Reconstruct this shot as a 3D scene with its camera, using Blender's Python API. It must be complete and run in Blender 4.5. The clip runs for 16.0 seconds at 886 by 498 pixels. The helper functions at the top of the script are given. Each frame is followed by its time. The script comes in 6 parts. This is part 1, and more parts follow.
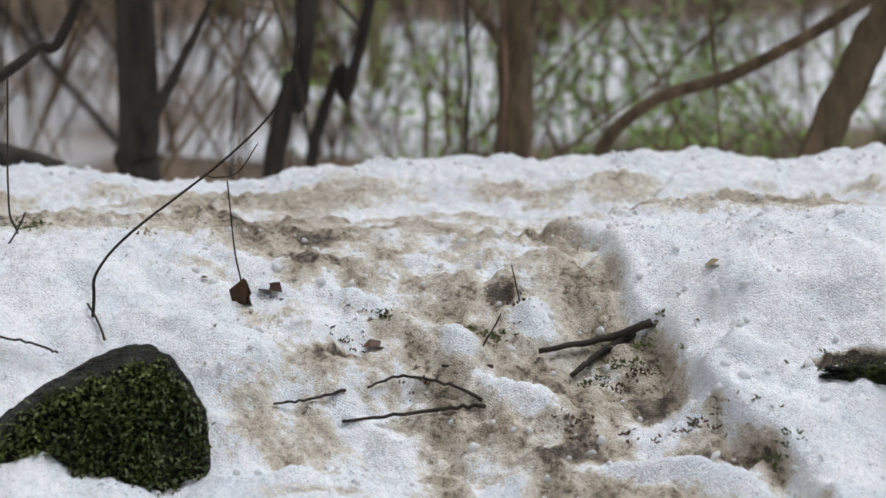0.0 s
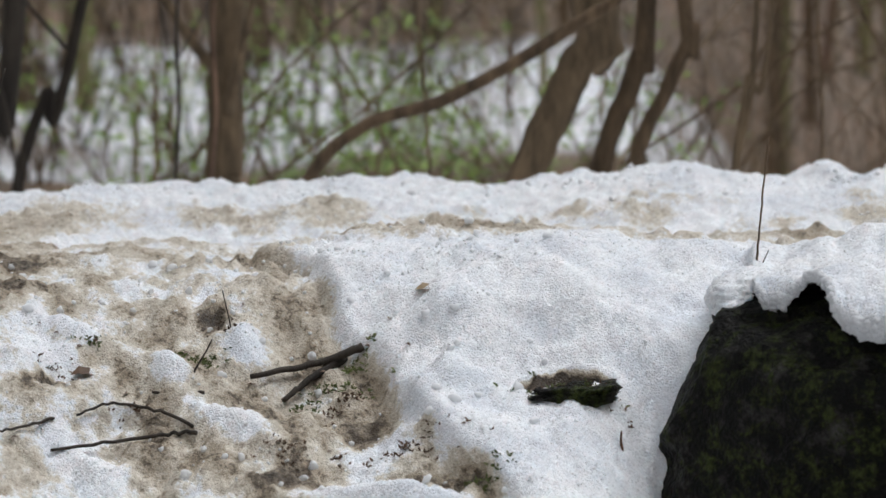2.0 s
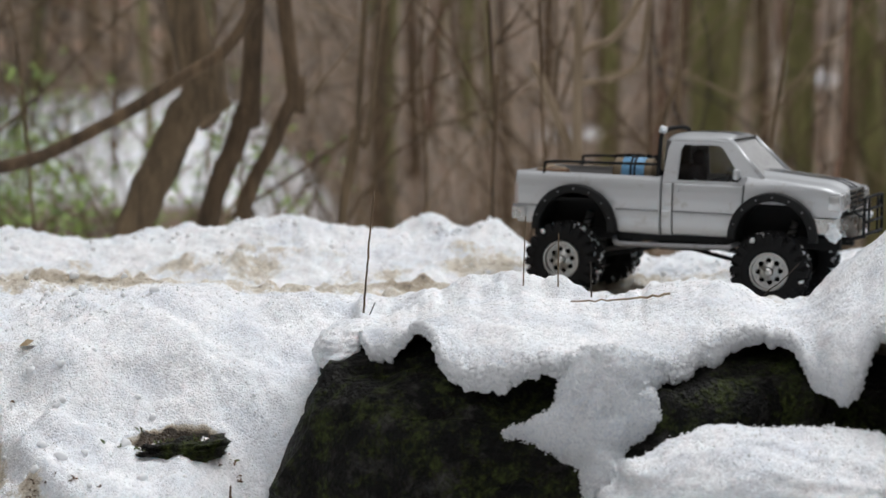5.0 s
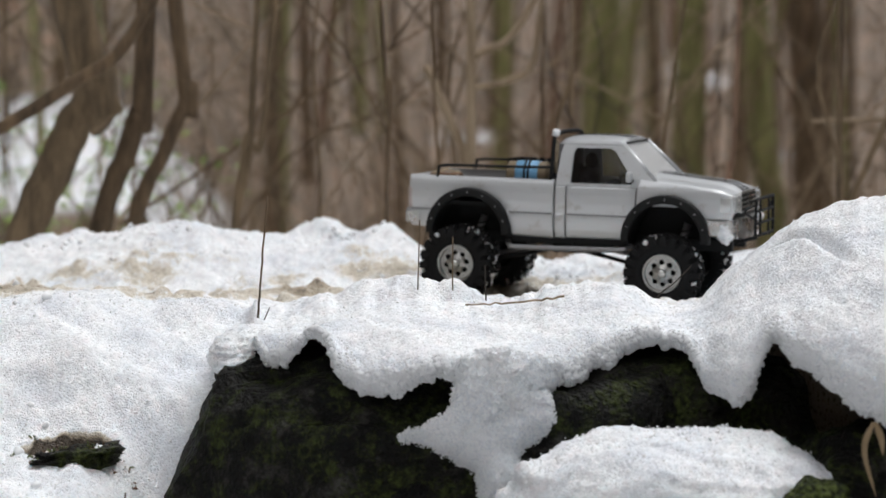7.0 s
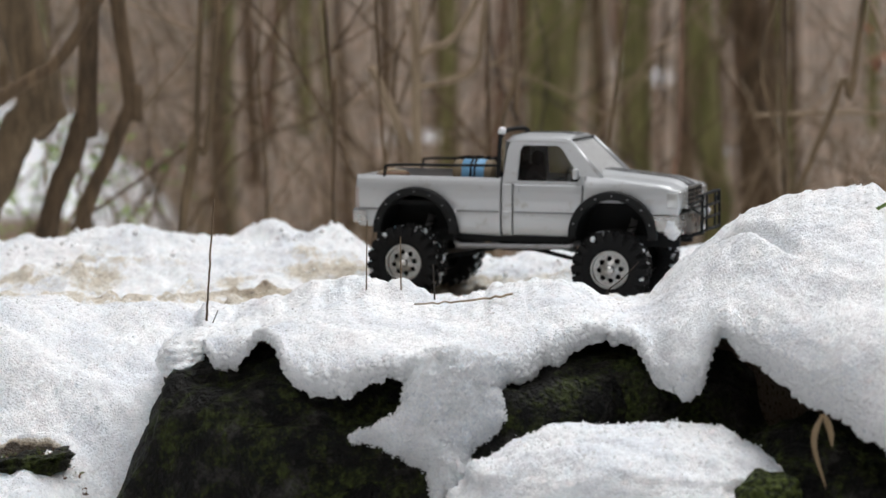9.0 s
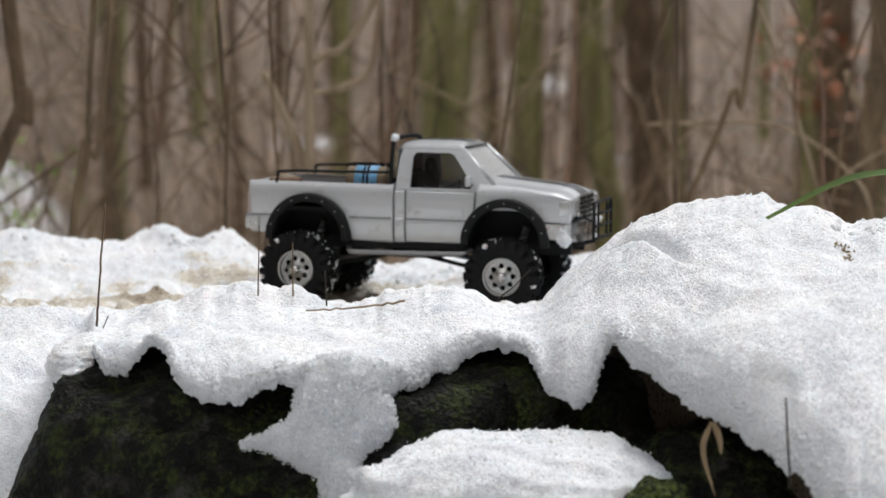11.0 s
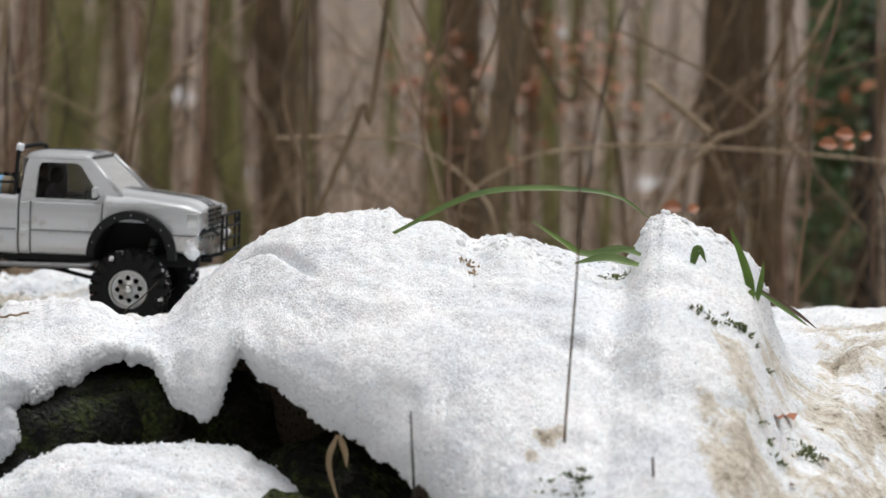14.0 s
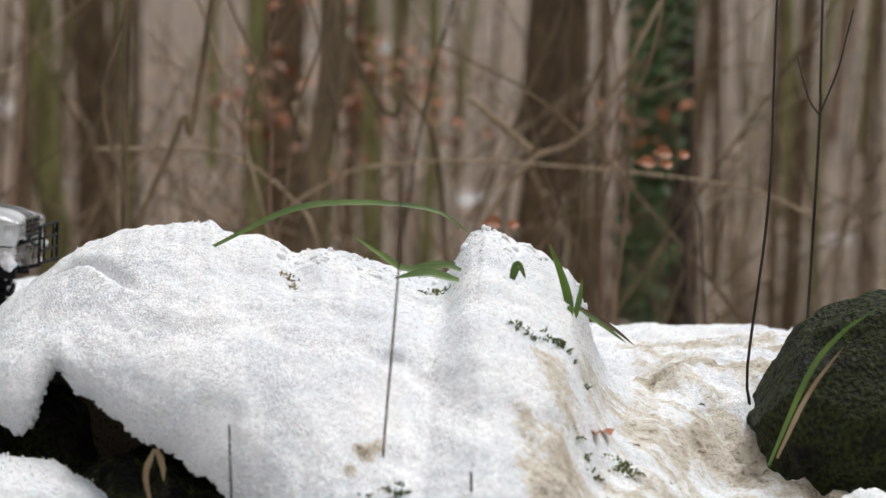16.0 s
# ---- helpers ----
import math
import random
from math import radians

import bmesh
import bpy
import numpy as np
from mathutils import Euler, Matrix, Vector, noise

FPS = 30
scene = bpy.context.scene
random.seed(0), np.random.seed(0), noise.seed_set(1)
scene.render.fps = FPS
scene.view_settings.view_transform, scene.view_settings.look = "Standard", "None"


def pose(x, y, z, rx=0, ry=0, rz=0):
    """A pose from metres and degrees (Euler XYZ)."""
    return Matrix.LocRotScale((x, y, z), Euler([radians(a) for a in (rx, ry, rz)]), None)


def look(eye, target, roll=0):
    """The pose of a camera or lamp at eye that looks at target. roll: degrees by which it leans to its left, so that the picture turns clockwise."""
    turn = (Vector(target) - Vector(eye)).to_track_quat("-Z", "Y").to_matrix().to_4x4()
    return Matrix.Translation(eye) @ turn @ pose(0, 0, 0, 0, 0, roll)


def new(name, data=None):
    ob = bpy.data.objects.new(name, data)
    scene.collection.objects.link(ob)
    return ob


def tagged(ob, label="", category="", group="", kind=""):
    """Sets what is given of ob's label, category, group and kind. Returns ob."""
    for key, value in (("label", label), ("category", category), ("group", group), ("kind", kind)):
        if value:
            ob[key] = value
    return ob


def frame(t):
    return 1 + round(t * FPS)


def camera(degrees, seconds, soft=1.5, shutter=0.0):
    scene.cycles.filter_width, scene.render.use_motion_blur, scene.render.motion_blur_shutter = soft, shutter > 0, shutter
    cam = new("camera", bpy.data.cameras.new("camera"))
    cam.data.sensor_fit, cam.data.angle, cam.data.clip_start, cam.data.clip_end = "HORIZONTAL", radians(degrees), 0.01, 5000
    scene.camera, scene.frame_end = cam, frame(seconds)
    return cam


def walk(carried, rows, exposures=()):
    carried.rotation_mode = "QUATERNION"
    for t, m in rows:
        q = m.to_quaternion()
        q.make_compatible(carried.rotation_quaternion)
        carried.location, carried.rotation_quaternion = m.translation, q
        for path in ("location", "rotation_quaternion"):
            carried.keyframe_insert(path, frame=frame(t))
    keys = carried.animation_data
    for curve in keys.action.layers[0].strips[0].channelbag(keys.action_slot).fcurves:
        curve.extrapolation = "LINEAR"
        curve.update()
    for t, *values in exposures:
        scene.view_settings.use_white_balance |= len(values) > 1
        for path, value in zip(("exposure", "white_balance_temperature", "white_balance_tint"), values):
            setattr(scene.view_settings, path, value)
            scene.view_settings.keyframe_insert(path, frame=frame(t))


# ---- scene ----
cam = camera(21.67, 16.0)
EYE = 0.30
cam.data.dof.use_dof = True
cam.data.dof.focus_distance = 2.98
cam.data.dof.aperture_fstop = 4.6
# seconds, yaw, pitch, roll of the camera, which turns on its stand
ROWS = [
    (0.0, 19.843, -6.105, -0.336),
    (0.5, 19.522, -6.011, -0.222),
    (1.0, 17.743, -5.994, -0.097),
    (1.5, 15.562, -5.836, 0.109),
    (2.0, 12.664, -5.499, 0.143),
    (2.5, 10.472, -5.165, 0.111),
    (3.0, 8.898, -4.763, -0.010),
    (3.5, 8.285, -4.422, 0.052),
    (4.0, 6.974, -4.218, 0.068),
    (4.5, 5.186, -4.003, 0.323),
    (5.0, 2.944, -4.118, 0.468),
    (5.2, 2.215, -4.066, 0.652),
    (7.5, 0.000, -4.000, -0.000),
    (8.0, -0.422, -4.044, -0.266),
    (10.3, -2.053, -3.974, -0.419),
    (10.5, -2.406, -3.967, -0.299),
    (11.0, -3.643, -3.871, -0.062),
    (11.5, -4.552, -3.763, 0.020),
    (12.0, -5.721, -3.655, 0.279),
    (12.5, -7.065, -3.623, 0.453),
    (13.0, -9.476, -3.578, 0.903),
    (13.5, -11.613, -3.531, 1.120),
    (14.0, -12.847, -3.463, 1.085),
    (14.5, -13.362, -3.383, 1.182),
    (15.0, -14.400, -3.279, 1.528),
    (15.5, -15.937, -3.130, 1.853),
    (16.0, -17.280, -2.992, 1.903),
]
walk(cam, [(t, pose(0, 0, EYE, 0, 0, yaw) @ pose(0, 0, 0, 90 + pitch) @ pose(0, 0, 0, 0, 0, roll)) for t, yaw, pitch, roll in ROWS],
     exposures=[(0.0, -0.44, 6000, 10), (3.5, -0.36, 6150, 10), (7.5, -0.16, 6250, 10), (16.0, -0.06, 6350, 10)])

# ---- light: an overcast day ----
world = bpy.data.worlds.new("overcast")
scene.world = world
world.use_nodes = True
wn = world.node_tree
sky = wn.nodes.new("ShaderNodeTexSky")
sky.sky_type, sky.sun_disc, sky.sun_elevation, sky.sun_rotation = "NISHITA", False, radians(50), radians(200)
sky.air_density, sky.dust_density, sky.ozone_density = 1.0, 6.0, 1.0
grey = wn.nodes.new("ShaderNodeHueSaturation")
grey.inputs["Saturation"].default_value = 0.25
wn.links.new(sky.outputs["Color"], grey.inputs["Color"])
wn.links.new(grey.outputs["Color"], wn.nodes["Background"].inputs["Color"])
wn.nodes["Background"].inputs["Strength"].default_value = 0.070
sun = new("sun", bpy.data.lights.new("sun", "SUN"))
sun.data.energy, sun.data.angle, sun.data.color = 3.3, radians(38), (1.0, 0.97, 0.93)
sun.matrix_world = look((0, 0, 0), (-0.40, -0.30, -1.0))


# ---- small helpers ----
def at(az, el, r):
    """A place by its bearing to the left, its rise above eye level (degrees) and its distance over the ground."""
    a = radians(az)
    return Vector((-math.sin(a) * r, math.cos(a) * r, EYE + r * math.tan(radians(el))))


def part(name, bm, material, parent=None, label="", smooth=True):
    """Links a bmesh as one mesh object."""
    me = bpy.data.meshes.new(name)
    bm.to_mesh(me)
    bm.free()
    if smooth:
        me.polygons.foreach_set("use_smooth", [True] * len(me.polygons))
    for m in (material if isinstance(material, (list, tuple)) else [material]):
        me.materials.append(m)
    ob = new(name, me)
    if parent:
        ob.parent = parent
    if label:
        ob["label"] = label
    return ob


def hash3(i, j, k):
    n = (i * 73856093) ^ (j * 19349663) ^ (k * 83492791)
    n = (n ^ (n >> 13)) * 1274126177
    return ((n ^ (n >> 16)) & 0xFFFF) / 65535.0


def vnoise(p, q, s=0):
    """Smooth noise on a plane, -1 to 1, for whole arrays."""
    i, j = np.floor(p).astype(np.int64), np.floor(q).astype(np.int64)
    u, v = p - i, q - j
    u, v = u * u * u * (u * (u * 6 - 15) + 10), v * v * v * (v * (v * 6 - 15) + 10)
    a, b, c, d = hash3(i, j, s), hash3(i + 1, j, s), hash3(i, j + 1, s), hash3(i + 1, j + 1, s)
    return 2 * ((a * (1 - u) + b * u) * (1 - v) + (c * (1 - u) + d * u) * v) - 1


def fbm(p, q, octaves, s=0):
    total, amp, scale = 0, 1.0, 1.0
    for o in range(octaves):
        total = total + amp * vnoise(p * scale + 17.3 * o, q * scale - 9.1 * o, s + o)
        amp, scale = amp * 0.5, scale * 2.03
    return total


def step(x, a, b):
    u = np.clip((x - a) / (b - a), 0, 1)
    return u * u * (3 - 2 * u)


def tube(points, radii, sides=8, bm=None, cap=True):
    """A round rod through points."""
    bm = bm or bmesh.new()
    rings = []
    up = Vector((0.3, 0.2, 1)).normalized()
    side = None
    for n, p in enumerate(points):
        d = (points[min(n + 1, len(points) - 1)] - points[max(n - 1, 0)]).normalized()
        side = (d.cross(up) if side is None else side - d * side.dot(d))
        if side.length < 1e-5:
            side = d.cross(Vector((1, 0, 0)))
        side.normalize()
        other = d.cross(side)
        r = radii[n]
        rings.append([bm.verts.new(p + (side * math.cos(k * math.tau / sides) + other * math.sin(k * math.tau / sides)) * r) for k in range(sides)])
    for a, b in zip(rings, rings[1:]):
        for k in range(sides):
            bm.faces.new((a[k], a[(k + 1) % sides], b[(k + 1) % sides], b[k]))
    if cap:
        bm.faces.new(rings[0][::-1])
        bm.faces.new(rings[-1])
    return bm


def spline(points, n):
    """n places on a smooth line through points."""
    pts = [points[0] * 2 - points[1], *points, points[-1] * 2 - points[-2]]
    out = []
    for k in range(n):
        u = k / (n - 1) * (len(points) - 1)
        i = min(int(u), len(points) - 2)
        u -= i
        a, b, c, d = pts[i:i + 4]
        out.append(0.5 * (2 * b + (c - a) * u + (2 * a - 5 * b + 4 * c - d) * u * u + (3 * b - a - 3 * c + d) * u ** 3))
    return out


def box(bm, x0, x1, y0, y1, z0, z1, bevel=0.0):
    g = bmesh.ops.create_cube(bm, size=1.0, matrix=Matrix.Translation(((x0 + x1) / 2, (y0 + y1) / 2, (z0 + z1) / 2)) @ Matrix.Diagonal((x1 - x0, y1 - y0, z1 - z0, 1)))
    if bevel:
        es = list({e for v in g["verts"] for e in v.link_edges})
        bmesh.ops.bevel(bm, geom=es, offset=bevel, segments=2, affect="EDGES", profile=0.5)
    return bm


# ---- materials ----
def material(name, base=(0.5, 0.5, 0.5), rough=0.6, metal=0.0):
    m = bpy.data.materials.new(name)
    m.use_nodes = True
    b = m.node_tree.nodes["Principled BSDF"]
    b.inputs["Base Color"].default_value = (*base, 1)
    b.inputs["Roughness"].default_value = rough
    b.inputs["Metallic"].default_value = metal
    return m


def node(m, kind, **values):
    n = m.node_tree.nodes.new(kind)
    for key, value in values.items():
        n.inputs[key.replace("_", " ")].default_value = value
    return n


def link(m, a, b):
    m.node_tree.links.new(a, b)


def noisy(m, scale, colours, stops=(0.35, 0.65), detail=6.0, stretch=(1, 1, 1), coords="Object"):
    """Base colour from a noise through a ramp; returns the noise and the ramp."""
    t = m.node_tree.nodes.new("ShaderNodeTexCoord")
    mp = node(m, "ShaderNodeMapping", Scale=stretch)
    link(m, t.outputs[coords], mp.inputs["Vector"])
    n = node(m, "ShaderNodeTexNoise", Scale=scale, Detail=detail, Roughness=0.65)
    link(m, mp.outputs["Vector"], n.inputs["Vector"])
    r = m.node_tree.nodes.new("ShaderNodeValToRGB")
    while len(r.color_ramp.elements) < len(colours):
        r.color_ramp.elements.new(0.5)
    for k, c in enumerate(colours):
        r.color_ramp.elements[k].position = stops[k]
        r.color_ramp.elements[k].color = (*c, 1)
    link(m, n.outputs["Fac"], r.inputs["Fac"])
    link(m, r.outputs["Color"], m.node_tree.nodes["Principled BSDF"].inputs["Base Color"])
    return n, r


def bumpy(m, height, strength, distance):
    b = node(m, "ShaderNodeBump", Strength=strength, Distance=distance)
    link(m, height, b.inputs["Height"])
    link(m, b.outputs["Normal"], m.node_tree.nodes["Principled BSDF"].inputs["Normal"])
    return b


def bark(name, dark, light, scale=30):
    m = material(name, rough=0.9)
    n, _ = noisy(m, scale, (dark, light), (0.35, 0.7), stretch=(1, 1, 0.25))
    bumpy(m, n.outputs["Fac"], 0.7, 0.01)
    return m


def snow_material(name):
    """Coarse old snow: a crust of icy grains, the grey shading of its hollows put in as noise."""
    m = material(name, (0.83, 0.85, 0.88), 0.55)
    b = m.node_tree.nodes["Principled BSDF"]
    b.inputs["Subsurface Weight"].default_value = 0.5
    b.inputs["Subsurface Radius"].default_value = (0.8, 0.95, 1.0)
    b.inputs["Subsurface Scale"].default_value = 0.0025
    t = m.node_tree.nodes.new("ShaderNodeTexCoord")
    fine = node(m, "ShaderNodeTexNoise", Scale=420.0, Detail=2.0, Roughness=0.7)
    mid = node(m, "ShaderNodeTexVoronoi", Scale=330.0)
    big = node(m, "ShaderNodeTexNoise", Scale=60.0, Detail=5.0, Roughness=0.7)
    total = None
    for n, k in ((fine, 0.7), (mid, -0.5), (big, 1.0)):
        link(m, t.outputs["Object"], n.inputs["Vector"])
        q = m.node_tree.nodes.new("ShaderNodeMath")
        q.operation = "MULTIPLY_ADD"
        q.inputs[1].default_value = k
        link(m, n.outputs["Distance" if n is mid else "Fac"], q.inputs[0])
        if total:
            link(m, total, q.inputs[2])
        total = q.outputs[0]
    relief = bumpy(m, total, 0.6, 0.006)
    # every grain lies its own way
    off = m.node_tree.nodes.new("ShaderNodeVectorMath")
    off.operation = "MULTIPLY_ADD"
    off.inputs[1].default_value, off.inputs[2].default_value = (0.42, 0.42, 0.42), (-0.21, -0.21, -0.21)
    tilt = m.node_tree.nodes.new("ShaderNodeVectorMath")
    tilt.operation = "ADD"
    even = m.node_tree.nodes.new("ShaderNodeVectorMath")
    even.operation = "NORMALIZE"
    link(m, mid.outputs["Color"], off.inputs[0])
    link(m, relief.outputs["Normal"], tilt.inputs[0])
    link(m, off.outputs[0], tilt.inputs[1])
    link(m, tilt.outputs[0], even.inputs[0])
    link(m, even.outputs[0], b.inputs["Normal"])
    # bluish grey patches in the base colour imitate soft shading of small hollows
    soft_shade = node(m, "ShaderNodeTexNoise", Scale=9.0, Detail=7.0, Roughness=0.62)
    link(m, t.outputs["Object"], soft_shade.inputs["Vector"])
    tone = m.node_tree.nodes.new("ShaderNodeValToRGB")
    tone.color_ramp.elements[0].position, tone.color_ramp.elements[1].position = 0.36, 0.58
    tone.color_ramp.elements[0].color, tone.color_ramp.elements[1].color = (0.78, 0.81, 0.86, 1), (0.925, 0.94, 0.965, 1)
    link(m, soft_shade.outputs["Fac"], tone.inputs["Fac"])
    # each grain has its own tone, and a few are clear ice
    grain = node(m, "ShaderNodeMapRange")
    grain.inputs["To Min"].default_value, grain.inputs["To Max"].default_value = 0.90, 1.05
    apart = m.node_tree.nodes.new("ShaderNodeSeparateColor")
    link(m, mid.outputs["Color"], apart.inputs[0])
    link(m, apart.outputs[0], grain.inputs["Value"])
    shade = m.node_tree.nodes.new("ShaderNodeHueSaturation")
    link(m, grain.outputs["Result"], shade.inputs["Value"])
    link(m, tone.outputs["Color"], shade.inputs["Color"])
    link(m, shade.outputs["Color"], b.inputs["Base Color"])
    ice = node(m, "ShaderNodeMapRange")
    ice.inputs["From Min"].default_value, ice.inputs["From Max"].default_value = 0.86, 0.92
    ice.inputs["To Min"].default_value, ice.inputs["To Max"].default_value = 0.6, 0.12
    link(m, apart.outputs[1], ice.inputs["Value"])
    link(m, ice.outputs["Result"], b.inputs["Roughness"])
    m["clean"] = shade.name
    return m


SNOW = snow_material("snow")


def ground_material():
    """Snow with trodden earth, fine crumbs and old leaves; the share of earth, and of shade painted in the hollow,
    comes with the mesh.
    """
    m = snow_material("snowy ground")
    nt = m.node_tree
    b = nt.nodes["Principled BSDF"]
    earth_and_shade = nt.nodes.new("ShaderNodeAttribute")
    earth_and_shade.attribute_name = "earth_and_shade"
    litter = nt.nodes.new("ShaderNodeAttribute")
    litter.attribute_name = "litter"
    t = nt.nodes.new("ShaderNodeTexCoord")
    n1 = node(m, "ShaderNodeTexNoise", Scale=14.0, Detail=7.0, Roughness=0.7)
    n2 = node(m, "ShaderNodeTexNoise", Scale=110.0, Detail=4.0, Roughness=0.7)
    n3 = node(m, "ShaderNodeTexNoise", Scale=2.2, Detail=8.0, Roughness=0.7)
    for n in (n1, n2, n3):
        link(m, t.outputs["Object"], n.inputs["Vector"])

    def ramp(src, stops):
        r = nt.nodes.new("ShaderNodeValToRGB")
        while len(r.color_ramp.elements) < len(stops):
            r.color_ramp.elements.new(0.5)
        for k, (p, c) in enumerate(stops):
            r.color_ramp.elements[k].position, r.color_ramp.elements[k].color = p, (*c, 1)
        link(m, src, r.inputs["Fac"])
        return r.outputs["Color"]

    def math_node(op, a, c):
        q = nt.nodes.new("ShaderNodeMath")
        q.operation = op
        for k, v in enumerate((a, c)):
            if isinstance(v, (int, float)):
                q.inputs[k].default_value = v
            else:
                link(m, v, q.inputs[k])
        return q.outputs[0]

    def mix(fac, a, c):
        q = nt.nodes.new("ShaderNodeMix")
        q.data_type = "RGBA"
        link(m, fac, q.inputs[0])
        for k, v in ((6, a), (7, c)):
            if isinstance(v, tuple):
                q.inputs[k].default_value = (*v, 1)
            else:
                link(m, v, q.inputs[k])
        return q.outputs[2]

    # stained snow first, then bare soil and the hollow's painted near-black shade, then crumbs
    stain_and_shade = math_node("ADD", math_node("MULTIPLY", earth_and_shade.outputs["Fac"], 1.25), math_node("ADD", math_node("MULTIPLY", math_node("SUBTRACT", n1.outputs["Fac"], 0.5), 1.15), math_node("MULTIPLY", math_node("SUBTRACT", n2.outputs["Fac"], 0.5), 0.75)))
    stain_and_shade_c = ramp(stain_and_shade, [(0.10, (0.83, 0.85, 0.88)), (0.34, (0.64, 0.59, 0.50)), (0.62, (0.37, 0.31, 0.23)), (0.84, (0.15, 0.12, 0.085)), (1.05, (0.016, 0.013, 0.010))])
    crumb = ramp(math_node("ADD", n2.outputs["Fac"], math_node("MULTIPLY", stain_and_shade, 0.22)), [(0.70, (0, 0, 0)), (0.75, (1, 1, 1))])
    clean = nt.nodes[m["clean"]].outputs["Color"]
    cover = ramp(stain_and_shade, [(0.10, (0, 0, 0)), (0.30, (1, 1, 1))])
    cover = math_node("MULTIPLY", cover, ramp(earth_and_shade.outputs["Fac"], [(0.02, (0, 0, 0)), (0.16, (1, 1, 1))]))
    stain_and_shade_c = mix(cover, clean, stain_and_shade_c)
    near = mix(math_node("MULTIPLY", crumb, math_node("MULTIPLY", earth_and_shade.outputs["Fac"], 1.4)), stain_and_shade_c, (0.07, 0.05, 0.03))
    floor_c = ramp(n3.outputs["Fac"], [(0.36, (0.06, 0.043, 0.027)), (0.52, (0.15, 0.103, 0.064)), (0.66, (0.26, 0.152, 0.092))])
    link(m, mix(litter.outputs["Fac"], near, floor_c), b.inputs["Base Color"])
    return m


GROUND = ground_material()
BARK_DARK = bark("dark bark", (0.018, 0.014, 0.011), (0.064, 0.051, 0.038))
BARK_BROWN = bark("brown bark", (0.079, 0.057, 0.033), (0.240, 0.169, 0.097))
BARK_OLIVE = bark("mossy bark", (0.109, 0.109, 0.037), (0.326, 0.315, 0.131), 14)
BARK_PALE = bark("pale bark", (0.204, 0.149, 0.093), (0.408, 0.315, 0.212))
BARK_RED = bark("reddish bark", (0.096, 0.058, 0.039), (0.295, 0.178, 0.117))
BARK_UMBER = bark("dark brown bark", (0.055, 0.037, 0.021), (0.208, 0.140, 0.079))


# ---- the ground: a snowy bank with a trodden track on top, the wood behind ----
CREST_AZ = (-40, -32, -26, -23.5, -19, -16, -10, -7, -4.5, -2.4, -1, 0.5, 1.0, 1.6, 2.75, 4.3, 6.4, 7.8, 10, 11.4, 12.7, 14.8, 16.2, 18.3, 22.6, 25, 27, 29, 31, 40)
CREST_EL = (-5.2, -5.2, -5.18, -5.0, -5.15, -4.8, -4.3, -4.2, -4.2, -4.05, -4.08, -3.95, -3.55, -3.15, -3.33, -3.5, -3.18, -3.3, -3.55, -3.75, -3.6, -3.6, -3.72, -3.8, -3.66, -3.95, -4.15, -4.02, -3.95, -3.9)

CREST_EL = tuple(e - float(np.interp(a, (-16, -6, 0), (0.0, 0.15, 0.35))) for a, e in zip(CREST_AZ, CREST_EL))


RIDGES = (  # loose snow left standing on the muddy bank
    (21.5, 2.79, 0.9, 0.022, 0.035), (17.9, 2.83, 0.9, 0.022, 0.035), (17.6, 2.97, 0.45, 0.03, 0.0), (14.4, 2.665, 1.8, 0.018, 0.012), (23.0, 2.68, 2.2, 0.03, 0.0), (22.0, 3.02, 0.8, 0.02, 0.03), (19.4, 2.92, 0.5, 0.02, 0.02), (25.2, 2.9, 0.9, 0.04, 0.02))
BLOBS = (  # bare soil: bearing, distance, half sizes, share of earth
    (16.2, 2.74, 0.9, 0.03, 0.25), (14.7, 2.83, 1.2, 0.04, 0.2), (20.3, 2.86, 0.8, 0.012, 0.8), (12.7, 2.70, 1.0, 0.02, 0.3),
    (18.6, 3.02, 0.5, 0.03, 0.6), (22.5, 2.92, 0.6, 0.03, 0.6), (-22.2, 2.58, 0.8, 0.02, 0.15), (-13.9, 2.62, 0.6, 0.01, 0.0), (-15.5, 2.44, 0.45, 0.02, 1.5), (9.6, 2.86, 1.05, 0.016, 2.2))


# the snow lying on the stones: bearing and rise of its top line and of its hanging edge, and how far off the edge is
TOP_AZ = (-25, -24, -22.2, -21.3, -20.85, -20.7, -19.9, -18.45, -17.8, -17.6, -17, -16.1, -15, -14.3, -13.6, -12.7, -12, -11.6, -10.6, -9.1, -8.4, -7.7, -7.1, -6.5, -5.9, -5.1, -4.3, -3.4, -2.5, -1.4, -0.4, 0.8, 2.7, 4.3, 5.3, 6.5)
TOP_EL = (-6.75, -6.7, -6.4, -5.7, -4.4, -3.6, -3.07, -2.48, -2.7, -3.5, -3.75, -3.52, -3.19, -3.04, -3.3, -2.79, -2.84, -2.49, -2.55, -2.89, -3.25, -3.75, -4.3, -4.87, -5.35, -5.36, -4.88, -4.81, -4.95, -5.43, -5.32, -5.21, -5.48, -5.81, -6.0, -6.0)
EDGE_AZ = (-25, -18, -14, -12.85, -12.5, -11.3, -10.4, -9.7, -9.0, -8.25, -7.97, -7.7, -7.5, -7.15, -6.45, -6.1, -5.75, -5.4, -4.7, -4.15, -3.2, -2.4, -1.5, -0.3, 0.2, 0.9, 1.5, 2.0, 2.6, 3.02, 3.15, 3.57, 3.93, 4.2, 4.6, 4.95, 5.2, 6.5)
